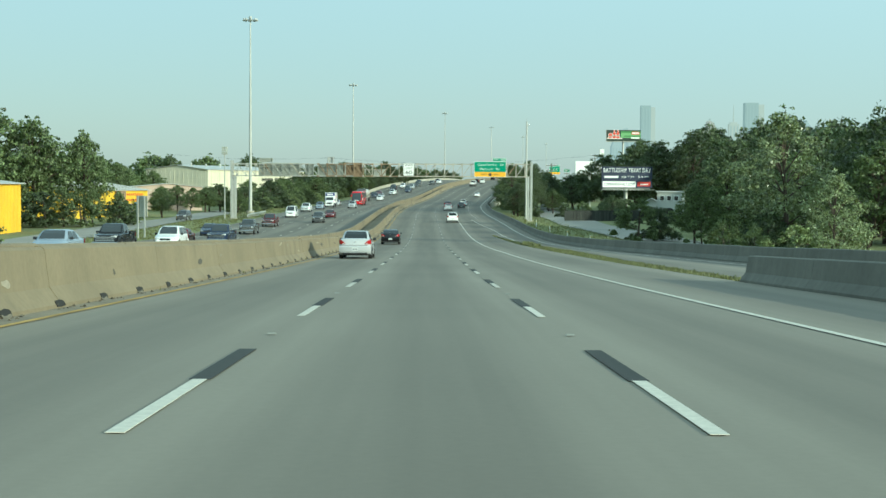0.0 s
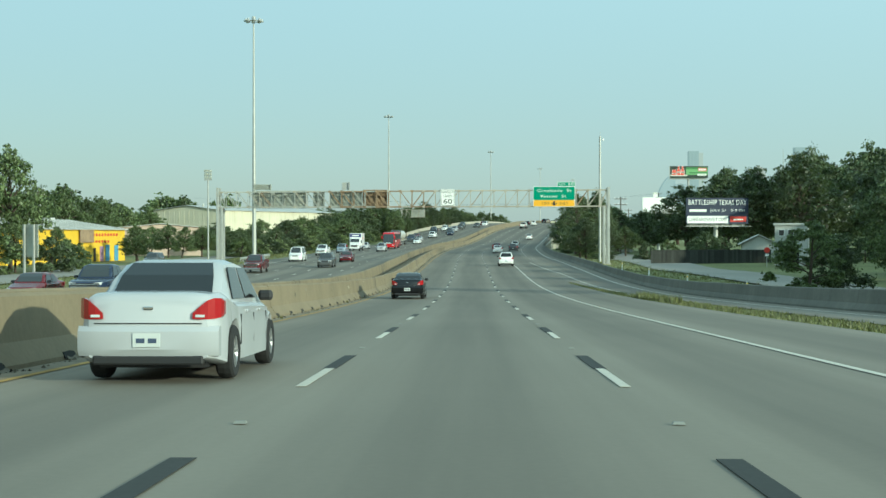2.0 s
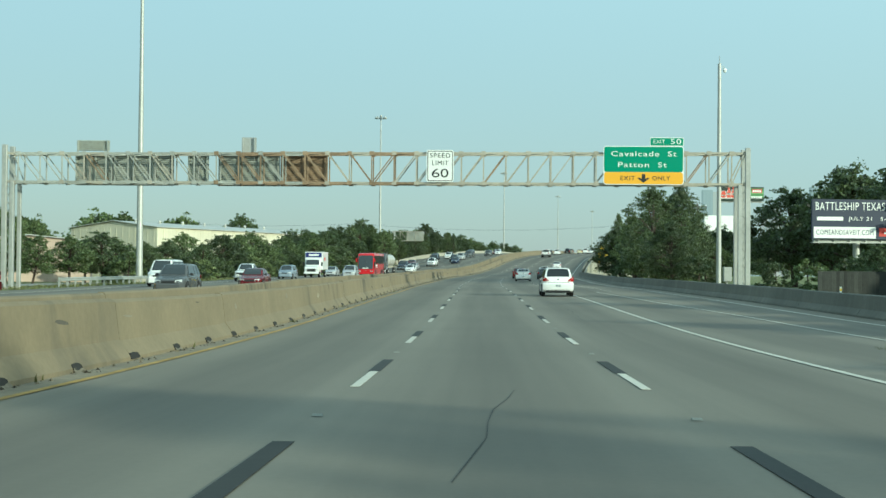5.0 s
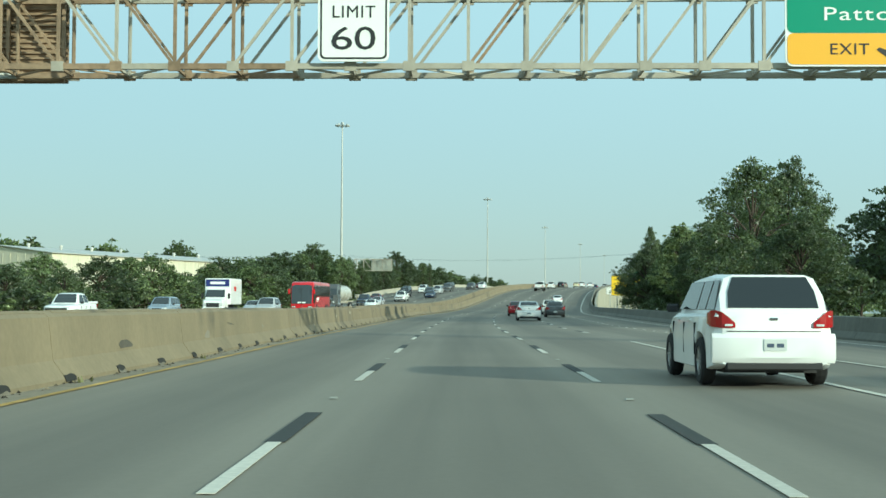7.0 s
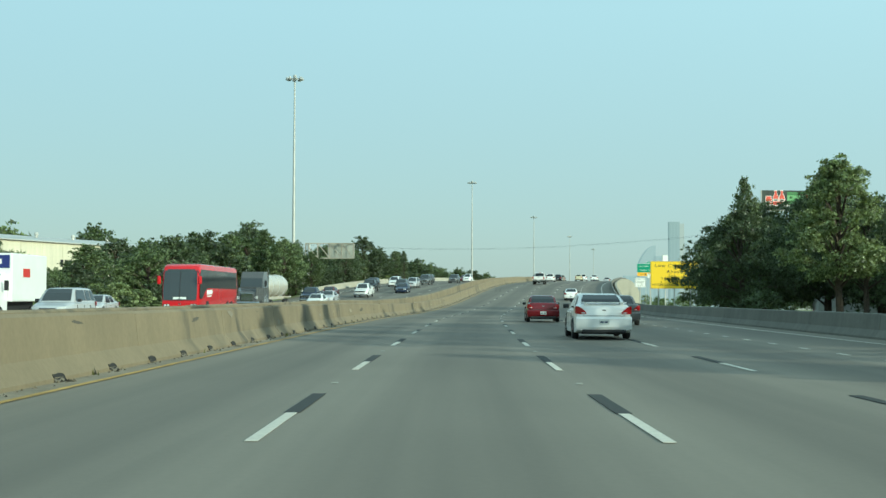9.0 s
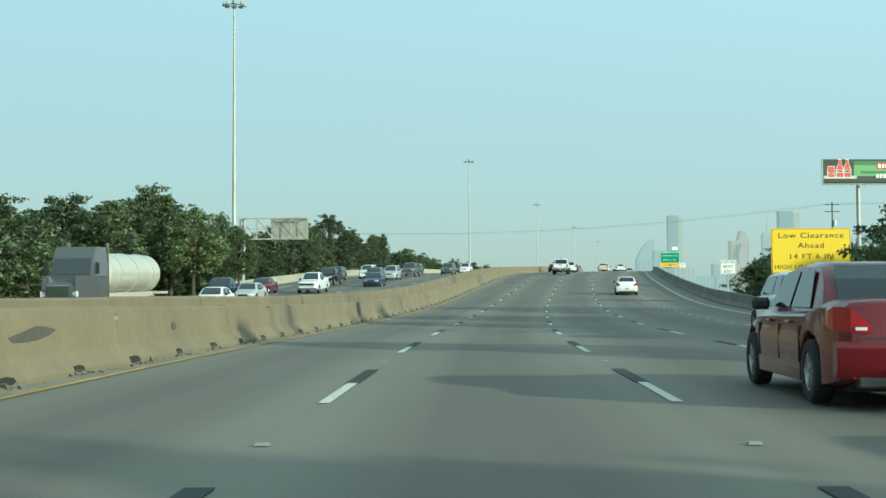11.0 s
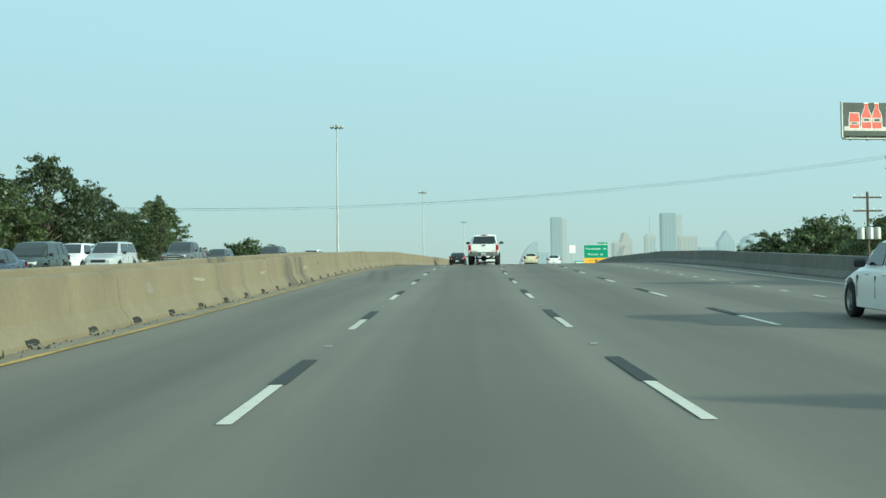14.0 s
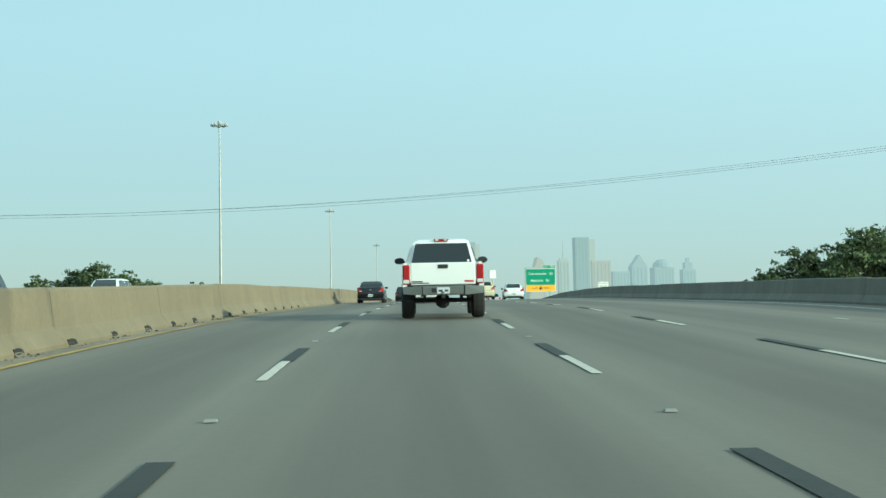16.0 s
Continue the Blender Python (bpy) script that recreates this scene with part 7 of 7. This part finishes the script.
tufts("gore_grass", scatter(2600, 39, 166, lambda y: along(GORE_L, y) + .1, lambda y: along(GORE_R, y) - .05, 1), .11, "rough yellow-green grass on the narrow gore", 1)
tufts("gore_weeds", [(*at(9.3 + .9 * (i * .618 % 1), 118 + 14 * (i * .377 % 1)), 1.0) for i in range(90)], .34, "dry tall weeds at the gore's end", 2, per=9)
tufts("verge_grass", scatter(4200, 70, 330, -40.0, -30.2, 3), .2, "mown grass on the far verge", 3)
tufts("verge_grass", scatter(2600, 60, 260, lambda y: along(WALL_R, y) + .6, lambda y: 23.0, 4), .22, "rough grass behind the outer wall", 4)
tufts("barrier_weeds", [(*at(-6.0 + .12 * math.sin(i * 3.3), 30 + 410 * ((i * .618) % 1)), .8) for i in range(34)], .15, "dry weeds in the slots at the barrier's foot", 5, per=6)


# ---------------------------------------------------------------- wear on the carriageway
CRACK = material("crack_seal", (.045, .045, .042), .8, grain=.2, scale=12)


def seam(u0, y0, u1, y1, w, mat, name):
    """A wandering thin strip laid on the road."""
    n = max(4, int(math.hypot(u1 - u0, y1 - y0) / 1.2))
    s, rows = Shape(), []
    for i in range(n + 1):
        t = i / n
        u, y = u0 + (u1 - u0) * t, y0 + (y1 - y0) * t
        k = .05 * math.sin(i * 1.7 + y0) + .03 * math.sin(i * .61)
        d = Vector((u1 - u0, y1 - y0)).normalized()
        a = w * (.6 + .4 * math.sin(i * 2.1 + u0) ** 2)
        rows.append([at(u - d.y * (a + k), y + d.x * (a + k), .006), at(u + d.y * (a - k), y - d.x * (a - k), .006)])
    s.loft(rows, caps=False, closed=False)
    me = s.mesh(name, mat)
    if me.polygons[0].normal.z < 0:
        me.flip_normals()
    ob = new(name, me)
    ob.parent = road
    return ob


for u0, y0, u1, y1 in ((-.4, 146, .1, 154), (-3.2, 298, -2.9, 312), (3.1, 180, 3.3, 192)):
    seam(u0, y0, u1, y1, .007, CRACK, "crack")


# ---------------------------------------------------------------- frontage details
g = thing("stop_sign", "red stop sign on a post by the frontage road", "road sign")
b = world_ground(37.5, 226)
part("post", Shape().box(-.04, .04, 0, .08, 0, 2.4), STEEL, g)
part("plate", Shape().loft([[(.38 * math.cos(radians(22.5 + 45 * k)), y, 2.2 + .38 * math.sin(radians(22.5 + 45 * k))) for k in range(8)] for y in (-.03, -.005)]), BB_RED, g)
part("street_plate", Shape().box(-.22, .22, -.03, -.005, 1.4, 1.7), SIGN_W, g)
g.location = (37.5, 226, b)

g = thing("delineator_post", "short white marker post on the verge", "post", "marker posts beyond the wall")
part("post", Shape().box(-.05, .05, -.02, .02, 0, 1.0, .01), SIGN_W, g)
part("reflector", Shape().box(-.04, .04, -.03, -.02, .8, .92), SIGN_YY, g)
g.location = land(17.2, 112)
for y in (90, 134, 156, 178, 200):
    copy_thing(g, Matrix.Translation(land(16.6, y)))

g = thing("grey_sign", "back of a tall grey roadside sign on two posts", "road sign")
part("plate", Shape().box(-.8, .8, 0, .05, 2.4, 4.8), BACK, g)
for i in range(6):
    part("rib", Shape().box(-.8, .8, -.06, 0, 2.55 + i * .37, 2.63 + i * .37), BACK, g)
for x in (-.5, .5):
    part("post", Shape().box(x - .07, x + .07, -.2, -.06, -.2, 4.8), STEEL, g)
g.matrix_basis = pose(-32.6, 149.6, world_ground(-32, 149.6), 0, 0, -30)

# guard rail beside the frontage road, past the gantry's far post
g = thing("guard_rail", "weathered steel guard rail on short posts by the mast", "guard rail")
for i in range(14):
    y = 236 + i * 2.0
    p = land(-31.8, y)
    part("rail_post", Shape().box(p[0] - .07, p[0] + .07, p[1] - .07, p[1] + .07, p[2] - .2, p[2] + .72), STEEL, g)
    if i < 13:
        q = land(-31.8, y + 2.0)
        part("rail", Shape().loft([[(c[0] + .09 + a, c[1], c[2] + zz) for a, zz in ((0, .42), (.05, .48), (0, .56), (.05, .64), (0, .70), (-.02, .56))] for c in (p, q)]), STEEL, g)


# ---------------------------------------------------------------- the barrier's foot: dust, litter, scuffs
DUST = material("road_dust", (.235, .20, .145), .95, grain=.2, scale=8, blotch=.25, bscale=.9)
dust, rows = Shape(), []
rng = random.Random(8)
for i in range(900):
    y = -20 + i * .62
    rows.append([at(-6.12, y, .005), at(-5.50 - .14 * rng.random() - .08 * math.sin(y * .9), y, .003)])
dust.loft(rows, caps=False, closed=False)
me = dust.mesh("dust", DUST)
if me.polygons[0].normal.z < 0:
    me.flip_normals()
new("dust", me).parent = road

LITTER = material("foot_litter", (.085, .072, .05), .95, grain=.3, scale=9, island=.5)
v, f = [], []
rng = np.random.default_rng(12)
for i in range(2600):
    k = rng.integers(0, 165)
    y = 4 + 3.05 * k + rng.normal() * (.35 if rng.random() < .75 else 1.4)
    u = -6.07 + abs(rng.normal()) * .12
    c = Vector(at(u, y, .006))
    r = .008 + .022 * rng.random() ** 2
    a = rng.random() * 6.28
    n0 = len(v)
    for q in range(3):
        v.append((c.x + r * 1.7 * math.cos(a + q * 2.1), c.y + r * 1.7 * math.sin(a + q * 2.1), c.z))
    v.append((c.x, c.y, c.z + r * 1.4))
    f += [(n0, n0 + 1, n0 + 3), (n0 + 1, n0 + 2, n0 + 3), (n0 + 2, n0, n0 + 3)]
me = bpy.data.meshes.new("litter")
me.from_pydata(v, [], f)
me.materials.append(LITTER)
tagged(new("litter", me), "dark grit and dry leaf litter along the barrier's foot", "litter", "", "stuff")

SCUFF = [material("bare_concrete_chip", (.30, .265, .20), .9, grain=.15, scale=12), material("tyre_rub", (.085, .075, .058), .85, grain=.3, scale=9), material("old_repair", (.22, .195, .15), .9, grain=.12, scale=8)]
rng = random.Random(31)
for i in range(64):
    y0, h0 = 20 + 440 * ((i * .618) % 1) + 3 * rng.random(), .42 + .46 * rng.random()
    ln, ht = .12 + .9 * rng.random() ** 2, .02 + .10 * rng.random() ** 1.5
    tilt = rng.uniform(-.12, .12)
    ring = []
    for q in range(9):
        a = q * 2 * math.pi / 9
        k = .6 + .5 * rng.random()
        yy, hh = ln * k * math.cos(a), ht * k * math.sin(a)
        h = min(.94, max(.38, h0 + hh + tilt * yy))
        ring.append(at(-6.42 + .14 - .08 * (h - .35) / .63 + .012 * math.sin(int((y0 + 60) / 9.14) * 2.3) * 0 + .0035, y0 + yy, h))
    part("scuff", Shape().loft([ring, [(p[0] - .006, p[1], p[2]) for p in ring]]), SCUFF[i % 3], near_barrier)
